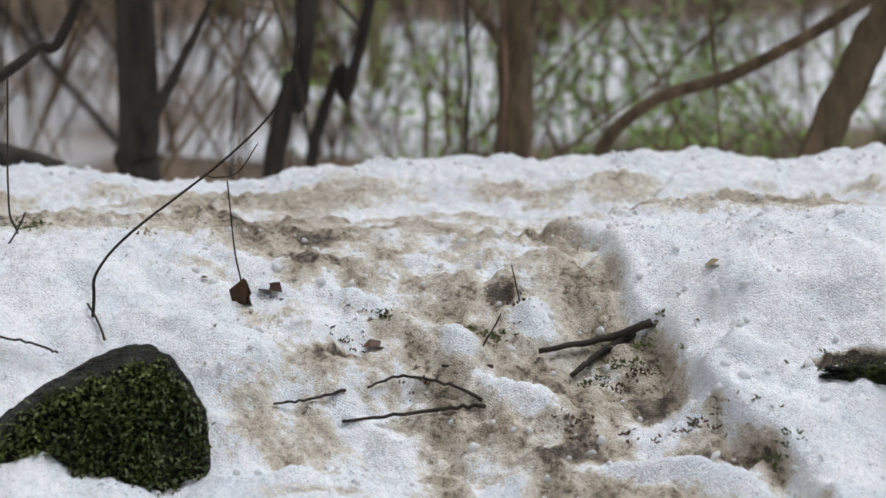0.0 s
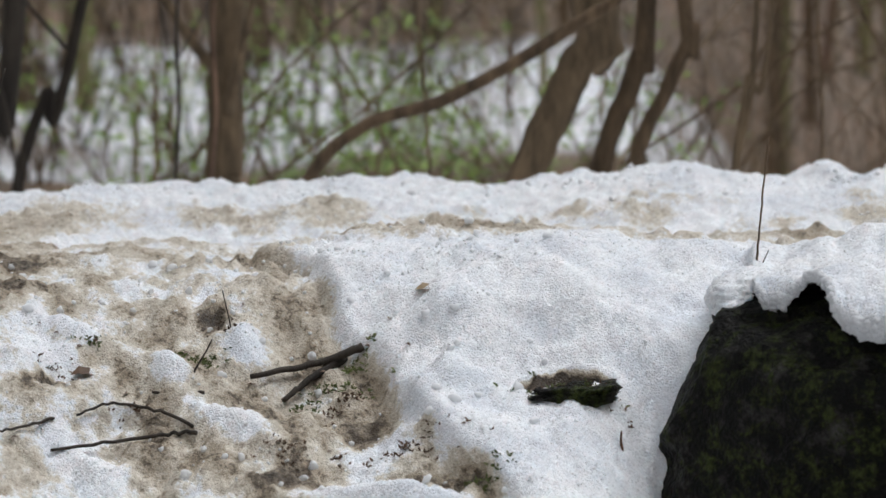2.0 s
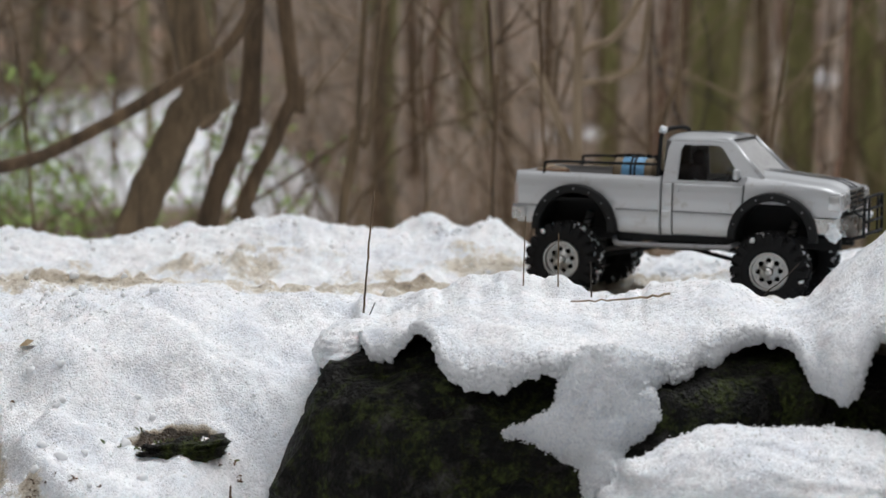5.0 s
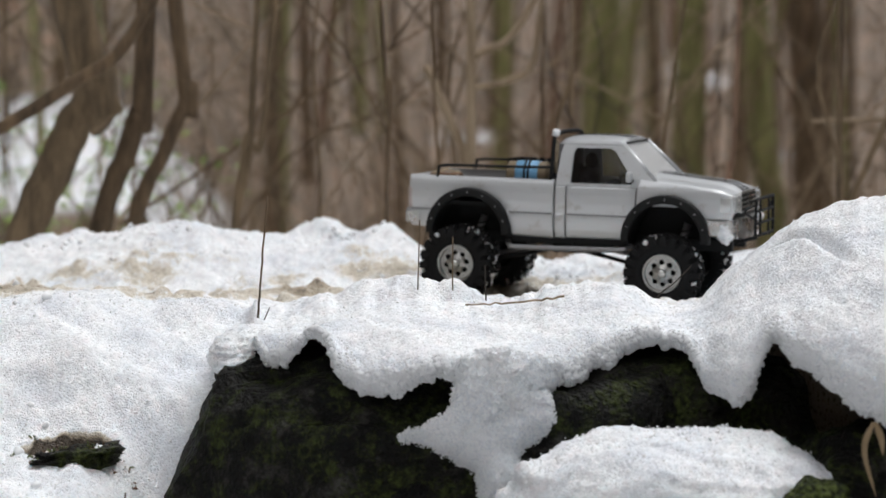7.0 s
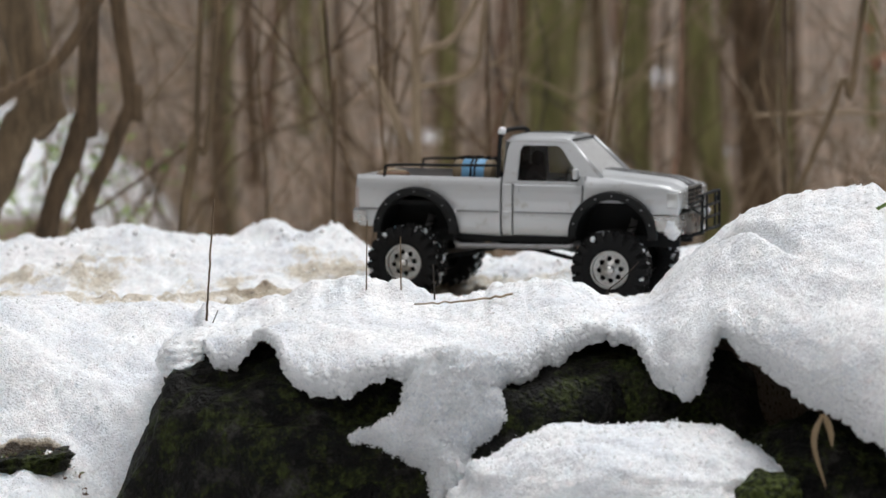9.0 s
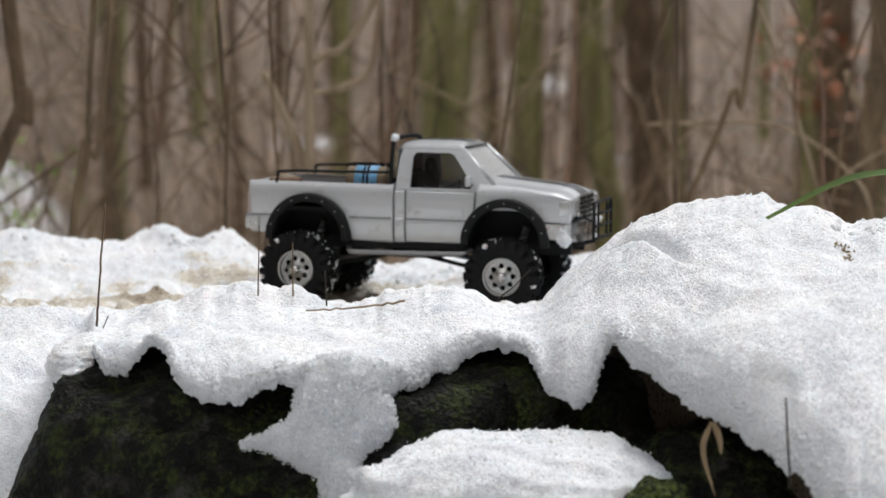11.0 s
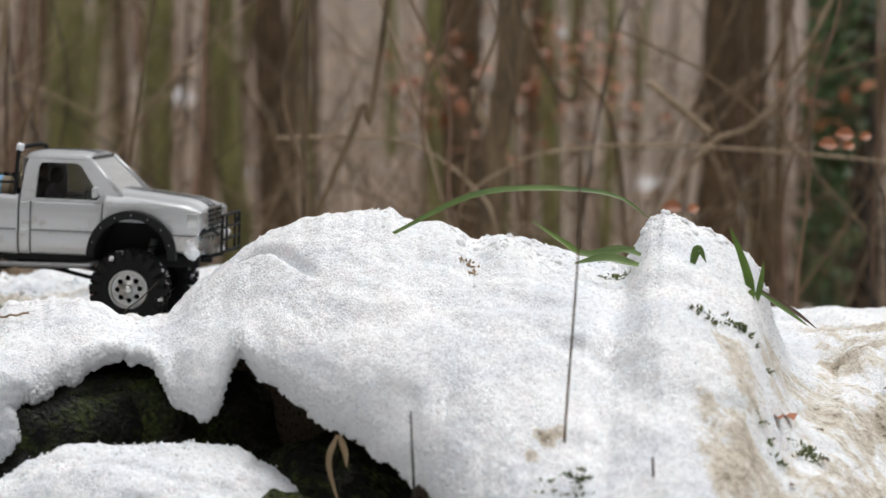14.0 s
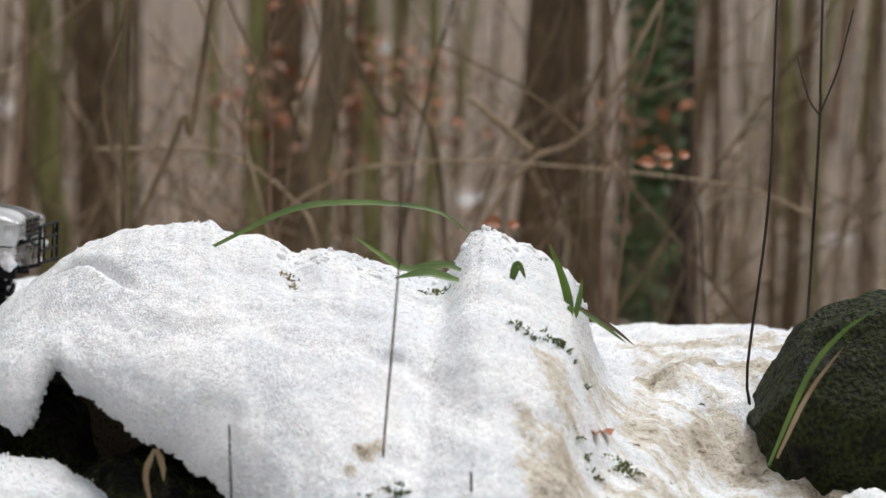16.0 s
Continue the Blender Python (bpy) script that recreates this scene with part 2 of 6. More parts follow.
EDGE_EL = (-11.6, -11.6, -11, -9.66, -9.19, -8.45, -7.87, -7.47, -6.85, -6.52, -5.97, -6.11, -6.81, -7.6, -7.44, -6.82, -6.24, -6.13, -6.1, -6.41, -6.97, -7.25, -7.3, -7.1, -6.93, -7.1, -7.37, -7.5, -7.29, -6.8, -6.1, -6.02, -6.3, -6.64, -6.6, -6.12, -6.0, -6.0)
BRINK_AZ = (-25, -17, -14, -12.8, -11.3, -9.9, -8.5, -7.9, -7.2, -6.4, -5.7, -4.7, -3, -2.4, -1, 0, 2, 3.5, 4.5, 5.5)
BRINK_R = (2.35, 2.30, 2.36, 2.46, 2.54, 2.60, 2.66, 2.70, 2.66, 2.68, 2.77, 2.79, 2.75, 2.72, 2.68, 2.68, 2.69, 2.75, 2.80, 2.84)


def smooth_line(u, a, b, spread):
    return sum(np.interp(u + k * spread, a, b) for k in np.linspace(-1, 1, 7)) / 7


def lip(u):
    """Distance of the edge of the snow above the stones."""
    return smooth_line(u, BRINK_AZ, BRINK_R, 0.7)


def on_stones(u):
    """How far the snow at this bearing lies on the stones."""
    return (u < 5.05) * step(u, -24.5, -22.5)


def snow_profile(u, q):
    """The snow on the stones, from the track (q 0) over its top (0.3) to its hanging edge (0.8) and round under it (1)."""
    rc = 2.985 + u * 0
    top = EYE + rc * np.tan(np.radians(smooth_line(u, TOP_AZ, TOP_EL, 0.22) + 0.05 * fbm(u * 3.1, u * 0, 3, 35)))
    high = EYE + rc * np.tan(np.radians(smooth_line(u, TOP_AZ, TOP_EL, np.where(u < -16.5, 0.5, 1.1))))
    re = lip(u)
    a = np.clip((q - 0.3) / 0.5, 0, 1) * (math.pi / 2)
    ragged = step(np.sin(a), 0.8, 1.0)
    wide = EYE + re * np.tan(np.radians(smooth_line(u, EDGE_AZ, EDGE_EL, 0.9)))
    edge = EYE + re * np.tan(np.radians(smooth_line(u, EDGE_AZ, EDGE_EL, 0.10) + 0.11 * fbm(u * 2.3, u * 0, 3, 37) + 0.05 * fbm(u * 9, u * 0, 2, 39)))
    edge = wide + (edge - wide) * ragged
    # behind the top line it runs out on the track
    rb = 3.3 + (rc - 3.3) * np.clip(q / 0.3, 0, 1)
    base = ground(u, rb)[0]
    zb = base + (top - ground(u, rc)[0]) * step(rb, 3.27, rc)
    # the front: steep where the mound is high, flat on the low stones
    n = np.interp(u, (-22, -19, -9, -6, -4.5), (1.25, 1.5, 1.7, 2.0, 2.3))
    rf = rc + (re - rc) * np.sin(a) ** (2 / n)
    crown = high + (top - high) * step(np.cos(a), 0.72, 1.0)
    zf = edge + (crown - edge) * np.maximum(np.cos(a), 0) ** (2 / n)
    x, y = -np.sin(np.radians(u)) * rf, np.cos(np.radians(u)) * rf
    body = np.sin(np.clip((q - 0.27) / 0.55, 0, 1) * math.pi)
    zf = zf + body * (0.010 * fbm(x * 9, y * 9 + zf * 5, 3, 43)) + np.minimum(1, 4 * body) * 0.0012 * fbm(x * 55, y * 55 + zf * 40, 3, 45)
    rf = rf - body * 0.012 * fbm(x * 8 + 7, zf * 11, 3, 47) - np.minimum(1, 4 * body) * 0.0020 * fbm(x * 42, zf * 48, 3, 49)
    # a cleft in the flank of the mound
    cleft = np.exp(-((u + 8.55 + 11 * (q - 0.42)) / 0.16) ** 2) * step(q, 0.34, 0.38) * step(q, 0.54, 0.47)
    zf = zf - 0.026 * cleft
    # under the edge
    v = np.clip((q - 0.8) / 0.2, 0, 1)
    ru = re + np.interp(v, (0, 0.1, 0.25, 0.5, 0.7, 0.85, 1), (0, 0.006, 0.03, 0.12, 0.16, 0.10, -0.35))
    zu = edge + np.interp(v, (0, 0.1, 0.25, 0.5), (0, -0.009, -0.015, -0.012))
    zu = np.where(v > 0.5, zu + (-0.44 - zu) * np.interp(v, (0.5, 0.85), (0, 1)), zu)
    r = np.where(q < 0.3, rb, np.where(q < 0.8, rf, ru))
    z = np.where(q < 0.3, zb, np.where(q < 0.8, zf, zu))
    return r, z


def ground(u, r, detail=True):
    """Height of the ground at bearing u (degrees, to the left) and distance r, its share of earth and of leaf litter."""
    x, y = -np.sin(np.radians(u)) * r, np.cos(np.radians(u)) * r
    far = r
    aside = np.radians(np.clip(np.abs(u) - 34, 0, 90))
    r = r * np.cos(aside)                                       # past the bend the bank runs on straight
    open_ = step(np.abs(u), 44, 35)
    crest = EYE + 3.85 * np.tan(np.radians(np.interp(u, CREST_AZ, CREST_EL)))
    broad = sum(EYE + 3.85 * np.tan(np.radians(np.interp(u + k, CREST_AZ, CREST_EL))) for k in np.linspace(-1.6, 1.6, 7)) / 7
    crest = broad + (crest - broad) * step(r, 3.76, 3.88)
    wall = step(u, 5.3, 5.0) * step(u, -24.5, -22.5)          # stones stand along here
    bank = np.interp(r, (0, 1.5, 2.3, 2.7, 2.95, 3.15, 3.3), (-0.95, -0.62, -0.34, -0.225, -0.095, -0.02, 0.0))
    bank = bank + 0.03 * step(u, 6, 9) * step(u, 16, 12.5) * np.exp(-((r - 2.98) / 0.15) ** 2)      # the smooth snow pillow
    right = np.interp(r, (0, 1.5, 2.3, 2.6, 2.9, 3.2), (-0.95, -0.6, -0.27, -0.165, -0.075, 0.0))
    bank = bank + (right - bank) * step(u, -13, -19)
    z = bank + (np.maximum(bank, -0.012) - bank) * wall * step(r, 2.80, 2.86)
    z = z - 0.10 * step(u, 9.6, 6.8) * step(u, -17, -16) * step(r, 2.94, 2.80) * (1 - wall)       # it falls away beside the stone
    rut = -0.026 * step(u, -16, -10)
    top = np.where(r < 3.56, np.interp(r, (3.28, 3.42), (0, 1)) * rut, rut + step(r, 3.56, 3.87) * (crest - rut))
    z = np.where(r > 3.3, top, z)
    fall = np.interp(r, (3.95, 4.5, 5.5, 8, 12, 16, 24, 45, 120, 900), (0, -0.16, -0.30, -0.28, -0.12, 0.15, 1.0, 4.2, 13, 60))
    deep = np.interp(r, (3.95, 4.5, 5.5, 8, 12, 16, 24, 45, 120, 900), (0, -0.2, -0.5, -0.9, -1.2, -1.4, -1.5, -0.6, 12, 70))
    fall = deep + (fall - deep) * step(u, 2, 9)
    z = np.where(r > 3.9, crest * (1 - step(r, 3.9, 4.6)) + fall, z)
    # earth: the wheel track, the bank where the truck climbed, the slope on the right
    streak = fbm(x * 7 + y * 4, y * 5 - x * 2, 3, 61)
    ripple = fbm(u * 0.3 + 2 * r, r * 11, 3, 71)
    earth_and_shade = np.clip(0.27 + 0.10 * streak + 0.24 * ripple, 0, 0.5) * step(r, 3.2, 3.32) * step(r, 3.84, 3.68) * step(u, -9, -2)
    side = np.interp(r, (2.55, 2.70, 2.745, 2.81, 2.9, 2.97, 3.1, 3.3), (10.0, 11.3, 12.6, 13.2, 13.8, 14.8, 15.3, 17.0)) + 0.25 * fbm(u * 0 + r * 14, r * 3, 2, 63)
    climb = step(u, side - 0.15, side + 0.35) * step(u, 27, 23) * step(r, 3.5, 3.2) * step(r, 2.40 + 0.010 * (u - 10), 2.58 + 0.010 * (u - 10))
    patchy = fbm(x * 24 + 9 * y, y * 19, 3, 67)
    earth_and_shade = earth_and_shade + np.clip(0.30 + 0.22 * streak + 0.20 * patchy, 0.0, 0.60) * climb
    earth_and_shade = earth_and_shade + 0.16 * step(u, 18, 25) * np.exp(-((r - 3.3) / 0.2) ** 2)
    earth_and_shade = earth_and_shade + np.clip(0.22 + 0.20 * streak + 0.14 * patchy, 0, 0.42) * np.maximum(step(u, -18.3, -20.6) * step(r - np.interp(u, (-22, -20.5, -18.3), (2.95, 2.74, 2.62)), 0.06, -0.06), step(u, -21.3, -22.5) * step(r, 2.7, 2.8) * step(r, 3.6, 3.3))
    pit = 0
    for bu, br, su, sr, e in BLOBS:
        b = np.exp(-((u - bu + 14 * (r - br)) / su) ** 2 - ((r - br) / sr) ** 2)
        b = np.clip(1.9 * b - 0.45, 0, 1) if e > 2 else b
        earth_and_shade, pit = np.minimum(earth_and_shade, 0.7) + e * b * (1 if e > 2 else np.clip(0.45 + 1.3 * patchy, 0.0, 1.6)), pit + min(e, 1) * b
    for bu, br, su, sr, tilt in RIDGES:
        b = np.exp(-((u - bu) / su) ** 2 - ((r - br - tilt * (u - bu)) / sr) ** 2)
        earth_and_shade, pit = earth_and_shade * (1 - np.clip(1.6 * b, 0, 1)), pit - 0.9 * b
    earth_and_shade = np.where(r > 3.85, 0, earth_and_shade) * open_
    z = z - 0.022 * pit
    if detail:
        near = step(far, 9, 5)
        lumps = 0.027 * fbm(x * 5, y * 5, 3, 3) + 0.009 * fbm(x * 17, y * 17, 3, 11)
        crust = fbm(x * 70, y * 70, 3, 23)
        rough = 0.0022 + 0.0035 * np.clip(earth_and_shade * 2.2, 0, 1) + 0.0015 * step(r, 3.6, 3.85) * step(r, 4.1, 3.9)
        z = z + near * 0.009 * ripple * step(r, 3.2, 3.4) * step(r, 4.0, 3.85) * (1 - 0.6 * step(u, 3.5, 1.5) * step(u, -6, -4))
        z = z + near * 0.006 * fbm(u * 0.22 + 0.35 * r, r * 9, 2, 15) * step(r, 2.75, 3.1) * step(r, 3.8, 3.6) * step(u, -12, -4) - 0.036 * climb
        z = z + near * (lumps * (0.75 + 0.3 * step(r, 2.4, 3.0) - 0.12 * step(u, -6, -9)) * (1 - 0.6 * step(r, 3.05, 3.25) * step(r, 3.98, 3.9)) + rough * crust)
        z = z + near * 0.010 * np.maximum(fbm(x * 33, y * 33, 2, 41) - 0.3, 0) * (0.25 + np.clip(earth_and_shade * 3, 0, 1) + 0.4 * step(r, 3.5, 3.8))
        z = z + (1 - near) * 0.12 * fbm(x * 0.6, y * 0.6, 3, 5)
    patch = fbm(x * 0.35, y * 0.35, 3, 77)
    snowy = step(u, 4, 9) * step(far, 17, 14) * (1 - 0.5 * step(u, 23, 27))
    litter = step(far, 4.4, 5.5) * np.clip(step(patch, -1.35, -1.0) * (1 - snowy) + snowy * step(patch, 0.12, 0.45), 0, 1)
    return z, np.clip(earth_and_shade, 0, 1.6), litter


def height(u, r):
    if on_stones(u) > 0.5 and r < 3.27:
        q = np.linspace(0.8, 0.0, 240)
        rr, z = snow_profile(np.full(240, float(u)), q)
        return float(np.interp(r, np.maximum.accumulate(rr), z))
    return float(ground(np.array([float(u)]), np.array([float(r)]))[0][0])


def spot(az, r, lift=0.0):
    """A place on the ground."""
    p = at(az, 0, r)
    p.z = height(az, r) + lift
    return p


def build_ground():
    us = np.concatenate([np.arange(-180, -38, 4.0), np.arange(-38, -33, 0.5), np.arange(-33, 33, 0.1), np.arange(33, 38, 0.5), np.arange(38, 179, 4.0), [180.0]])
    rs = np.concatenate([[0.0, 0.4, 0.8, 1.2, 1.6, 1.9], np.arange(2.1, 2.95, 0.0045), np.arange(2.95, 4.3, 0.007), 4.3 * 1.035 ** np.arange(0, 160)])
    U, R = np.meshgrid(us, rs)
    Z, earth_and_shade, litter = ground(U, R)
    # where the stones stand the sheet follows the snow lying on them
    near = int(np.sum(rs < 3.3))
    low_ = int(np.sum(rs < 2.1))
    cols = np.nonzero(on_stones(us) > 0)[0]
    q = np.ones(near)
    q[low_:] = np.interp(np.arange(near - low_) / (near - low_ - 1), (0, 0.16, 0.8, 1), (1, 0.8, 0.3, 0))
    UU, Q = np.meshgrid(us[cols], q)
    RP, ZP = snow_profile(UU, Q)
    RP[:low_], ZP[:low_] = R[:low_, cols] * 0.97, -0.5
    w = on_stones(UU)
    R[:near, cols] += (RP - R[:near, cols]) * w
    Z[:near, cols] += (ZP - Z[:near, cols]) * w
    # near-black below the hanging edge paints the deep shade of the hollow
    earth_and_shade[:near, cols] = np.where(w > 0.5, np.where(Q > 0.86, 1.6 * (Q < 1), np.where(Q < 0.8, ground(UU, RP)[1], 0)), earth_and_shade[:near, cols])
    X, Y = -np.sin(np.radians(U)) * R, np.cos(np.radians(U)) * R
    me = bpy.data.meshes.new("ground")
    nu, nr = len(us), len(rs)
    k = np.arange(nu * nr).reshape(nr, nu)
    quads = np.stack([k[:-1, 1:], k[:-1, :-1], k[1:, :-1], k[1:, 1:]], -1)
    keep = np.ones(quads.shape[:2], bool)
    keep[:near - 62, int(cols[-1])] = False                      # the sheet is split by the long boulder's flank
    quads = quads[keep]
    me.vertices.add(nu * nr)
    me.vertices.foreach_set("co", np.stack([X, Y, Z], -1).ravel())
    me.loops.add(quads.size)
    me.loops.foreach_set("vertex_index", quads.ravel().astype(np.int32))
    me.polygons.add(len(quads))
    me.polygons.foreach_set("loop_start", np.arange(0, quads.size, 4, dtype=np.int32))
    me.polygons.foreach_set("use_smooth", np.ones(len(quads), bool))
    me.update(calc_edges=True)
    for name, values in (("earth_and_shade", earth_and_shade), ("litter", litter)):
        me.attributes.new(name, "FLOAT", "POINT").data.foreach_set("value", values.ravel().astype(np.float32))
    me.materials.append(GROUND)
    return tagged(new("ground", me), "snow-covered bank with a trodden muddy track before brown woodland", "ground", kind="structure")


build_ground()


# ---- stones ----
def stone_material(name, moss, bright=1.0, brown=1.0):
    m = material(name, rough=0.62)
    m.node_tree.nodes["Principled BSDF"].inputs["Specular IOR Level"].default_value = 0.2
    n, r = noisy(m, 24, ((0.002, 0.002, 0.002), (0.006 * brown, 0.0055 * brown, 0.0045 * brown), (0.075, 0.072, 0.065)), (0.36, 0.54, 0.72), detail=9)
    nt = m.node_tree
    t = nt.nodes.new("ShaderNodeTexCoord")
    a = node(m, "ShaderNodeTexNoise", Scale=9.0 + 22.0 * (moss < 0.5), Detail=8.0, Roughness=0.75)
    link(m, t.outputs["Object"], a.inputs["Vector"])
    fine = node(m, "ShaderNodeTexNoise", Scale=140.0, Detail=3.0)
    link(m, t.outputs["Object"], fine.inputs["Vector"])
    cut = nt.nodes.new("ShaderNodeValToRGB")
    cut.color_ramp.elements[0].position, cut.color_ramp.elements[1].position = 0.62 - moss * 0.3, 0.72 - moss * 0.3
    link(m, a.outputs["Fac"], cut.inputs["Fac"])
    green = nt.nodes.new("ShaderNodeValToRGB")
    green.color_ramp.elements[0].color, green.color_ramp.elements[1].color = (0.012 * bright, 0.018 * bright, 0.005 * bright, 1), (0.11 * bright, 0.14 * bright, 0.03 * bright, 1)
    green.color_ramp.elements[0].position, green.color_ramp.elements[1].position = 0.35, 0.7
    link(m, fine.outputs["Fac"], green.inputs["Fac"])
    q = nt.nodes.new("ShaderNodeMix")
    q.data_type = "RGBA"
    link(m, cut.outputs["Color"], q.inputs[0])
    link(m, r.outputs["Color"], q.inputs[6])
    link(m, green.outputs["Color"], q.inputs[7])
    link(m, q.outputs[2], nt.nodes["Principled BSDF"].inputs["Base Color"])
    add = nt.nodes.new("ShaderNodeMath")
    add.operation = "ADD"
    link(m, n.outputs["Fac"], add.inputs[0])
    link(m, fine.outputs["Fac"], add.inputs[1])
    bumpy(m, add.outputs[0], 1.0, 0.018)
    return m


STONE = stone_material("dark wet stone", 0.46, 0.5)
STONE_MOSSY = stone_material("mossy stone", 0.85)
STONE_BROWN = stone_material("brown stone with moss", 0.5, 0.55, 3.0)
STONE_MOSSY_FACE = stone_material("grey broken stone", 0.30, 0.7, 4.5)
STONE_GREENISH = stone_material("grey stone with thin moss", 0.80, 0.42, 2.2)


def boulder(label, centre, size, turn, material_, seed, square=2.6, rough=0.16, level=5, flat=0.0, planes=()):
    """A rounded block of stone with knocks and ledges."""
    bm = bmesh.new()
    bmesh.ops.create_icosphere(bm, subdivisions=level, radius=1.0)
    off = Vector((seed * 7.1, seed * 3.7, seed * 1.9))
    rng = random.Random(seed)
    cuts = [(Vector((rng.gauss(0, 1), rng.gauss(0, 1), rng.gauss(0, 1))).normalized(), rng.uniform(0.72, 0.95) * flat) for _ in range(9)] if flat else []
    cuts += [(Vector(c).normalized(), far_) for c, far_ in planes]
    for v in bm.verts:
        d = v.co.normalized()
        k = (abs(d.x) ** square + abs(d.y) ** square + abs(d.z) ** square) ** (-1 / square)
        n = noise.fractal(d * 1.3 + off, 1.0, 2.0, 3) * rough + noise.fractal(d * 5 + off, 0.9, 2.0, 4) * rough * 0.28
        ledge = noise.noise(Vector((d.x * 1.2, d.y * 1.2, d.z * 7)) + off)
        n += 0.25 * rough * (1 if ledge > 0.1 else -0.4)
        n += noise.fractal(d * 22 + off, 0.9, 2.0, 3) * rough * 0.06
        w = d * k * (1 + n)
        for c, far_ in cuts:
            over = w.dot(c) - far_
            if over > 0:
                w -= c * over * 0.93
        w *= 1 + 0.25 * rough * noise.fractal(d * 6 + off, 0.9, 2.0, 4) + 0.10 * rough * noise.fractal(d * 30 + off, 0.8, 2.0, 3)
        v.co = Vector((w.x * size[0], w.y * size[1], w.z * size[2]))
    ob = part("boulder", bm, material_)
    ob.matrix_world = Matrix.Translation(centre) @ pose(0, 0, 0, *turn)
    return tagged(ob, label, "boulder")


def split_block(label, material_):
    """A block of stone with flat broken faces: one green with moss, the others bare."""
    front = [(29.4, -9.3, 2.72), (28.0, -8.9, 2.71), (26.7, -8.62, 2.72), (25.75, -10.1, 2.72), (25.7, -11.6, 2.70), (27.5, -12.4, 2.66), (29.3, -12.6, 2.66)]
    back = [(27.3, -8.15, 2.86), (28.3, -8.55, 2.86), (29.5, -9.15, 2.84), (26.3, -9.4, 2.86), (26.0, -11.0, 2.88), (30.2, -9.55, 2.80), (31.2, -10.2, 2.78), (31.8, -12.2, 2.74), (31.2, -12.3, 2.68), (30.6, -10.1, 2.70)]
    bm = bmesh.new()
    for az, el, r in front + back:
        bm.verts.new(at(az, el, r))
    bmesh.ops.convex_hull(bm, input=bm.verts[:])
    bmesh.ops.delete(bm, geom=[v for v in bm.verts if not v.link_faces], context="VERTS")
    bmesh.ops.bevel(bm, geom=bm.edges[:], offset=0.006, segments=2, affect="EDGES", profile=0.5)
    bmesh.ops.triangulate(bm, faces=bm.faces[:])
    for _ in range(5):
        bmesh.ops.subdivide_edges(bm, edges=[e for e in bm.edges if e.calc_length() > 0.007], cuts=1)
        bmesh.ops.triangulate(bm, faces=bm.faces[:])
    bm.normal_update()
    for v in bm.verts:
        v.co += v.normal * (0.006 * noise.fractal(v.co * 16, 0.9, 2.0, 4) + 0.0016 * noise.fractal(v.co * 90, 0.8, 2.0, 3))
    return tagged(part("boulder", bm, material_), label, "boulder")


def low(az, r, z):
    p = at(az, 0, r)
    p.z = z
    return p


BIG = boulder("long dark boulder with moss, capped with snow", (-0.03, 2.93, -0.275), (0.36, 0.24, 0.255), (0, 0, 5), STONE, 3, square=4.0, rough=0.09, level=6, planes=(((-0.955, 0, 0.295), 0.955), ((-0.6, -0.75, 0.1), 1.02), ((-0.80, 0, -0.6), 1.02)))
MID = boulder("dark brown stone under overhanging snow", low(-6.0, 3.0, -0.20), (0.24, 0.25, 0.215), (0, -2, -7), STONE_BROWN, 5, square=3.4, rough=0.10, level=6, flat=1.2)
boulder("black wet stone in the hollow under the snow", low(-12.4, 2.83, -0.31), (0.25, 0.26, 0.225), (0, 4, -12), STONE, 6, square=3.0, rough=0.10, level=6, flat=1.2)
DOME = boulder("low stone under a dome of snow", low(-5.6, 2.62, -0.339), (0.197, 0.12, 0.20), (0, 3, -4), STONE_MOSSY, 8)
BLOCK = split_block("grey split boulder with a mossy green face", STONE_MOSSY_FACE)
boulder("mossy boulder with a clean rounded top", low(-29.25, 2.98, -0.075), (0.21, 0.17, 0.19), (0, -14, -20), STONE_GREENISH, 14, square=2.8, rough=0.08, level=6, flat=1.15)
boulder("small mossy stone beside the dome of snow", low(-9.0, 2.56, -0.165), (0.04, 0.03, 0.035), (0, 0, 0), STONE_MOSSY, 31, level=5)
boulder("small drift of snow on the end of the long boulder", low(5.15, 2.95, -0.036), (0.05, 0.11, 0.030), (0, -6, 0), SNOW, 37, square=2.2, rough=0.12, level=5)["category"] = "snow"
for az_, size_ in ((-0.35, 0.011), (-1.05, 0.016)):
    boulder("dark tip of stone showing through the snow", low(az_, 2.79, -0.002), (size_, 0.008, 0.006), (0, 8, 0), STONE, int(size_ * 1000), rough=0.35, level=4)
boulder("heap of snow beside the mossy boulder", low(-28.3, 2.70, -0.19), (0.10, 0.08, 0.085), (0, 10, 0), SNOW, 23, square=2.2, rough=0.12, level=5)["category"] = "snow"


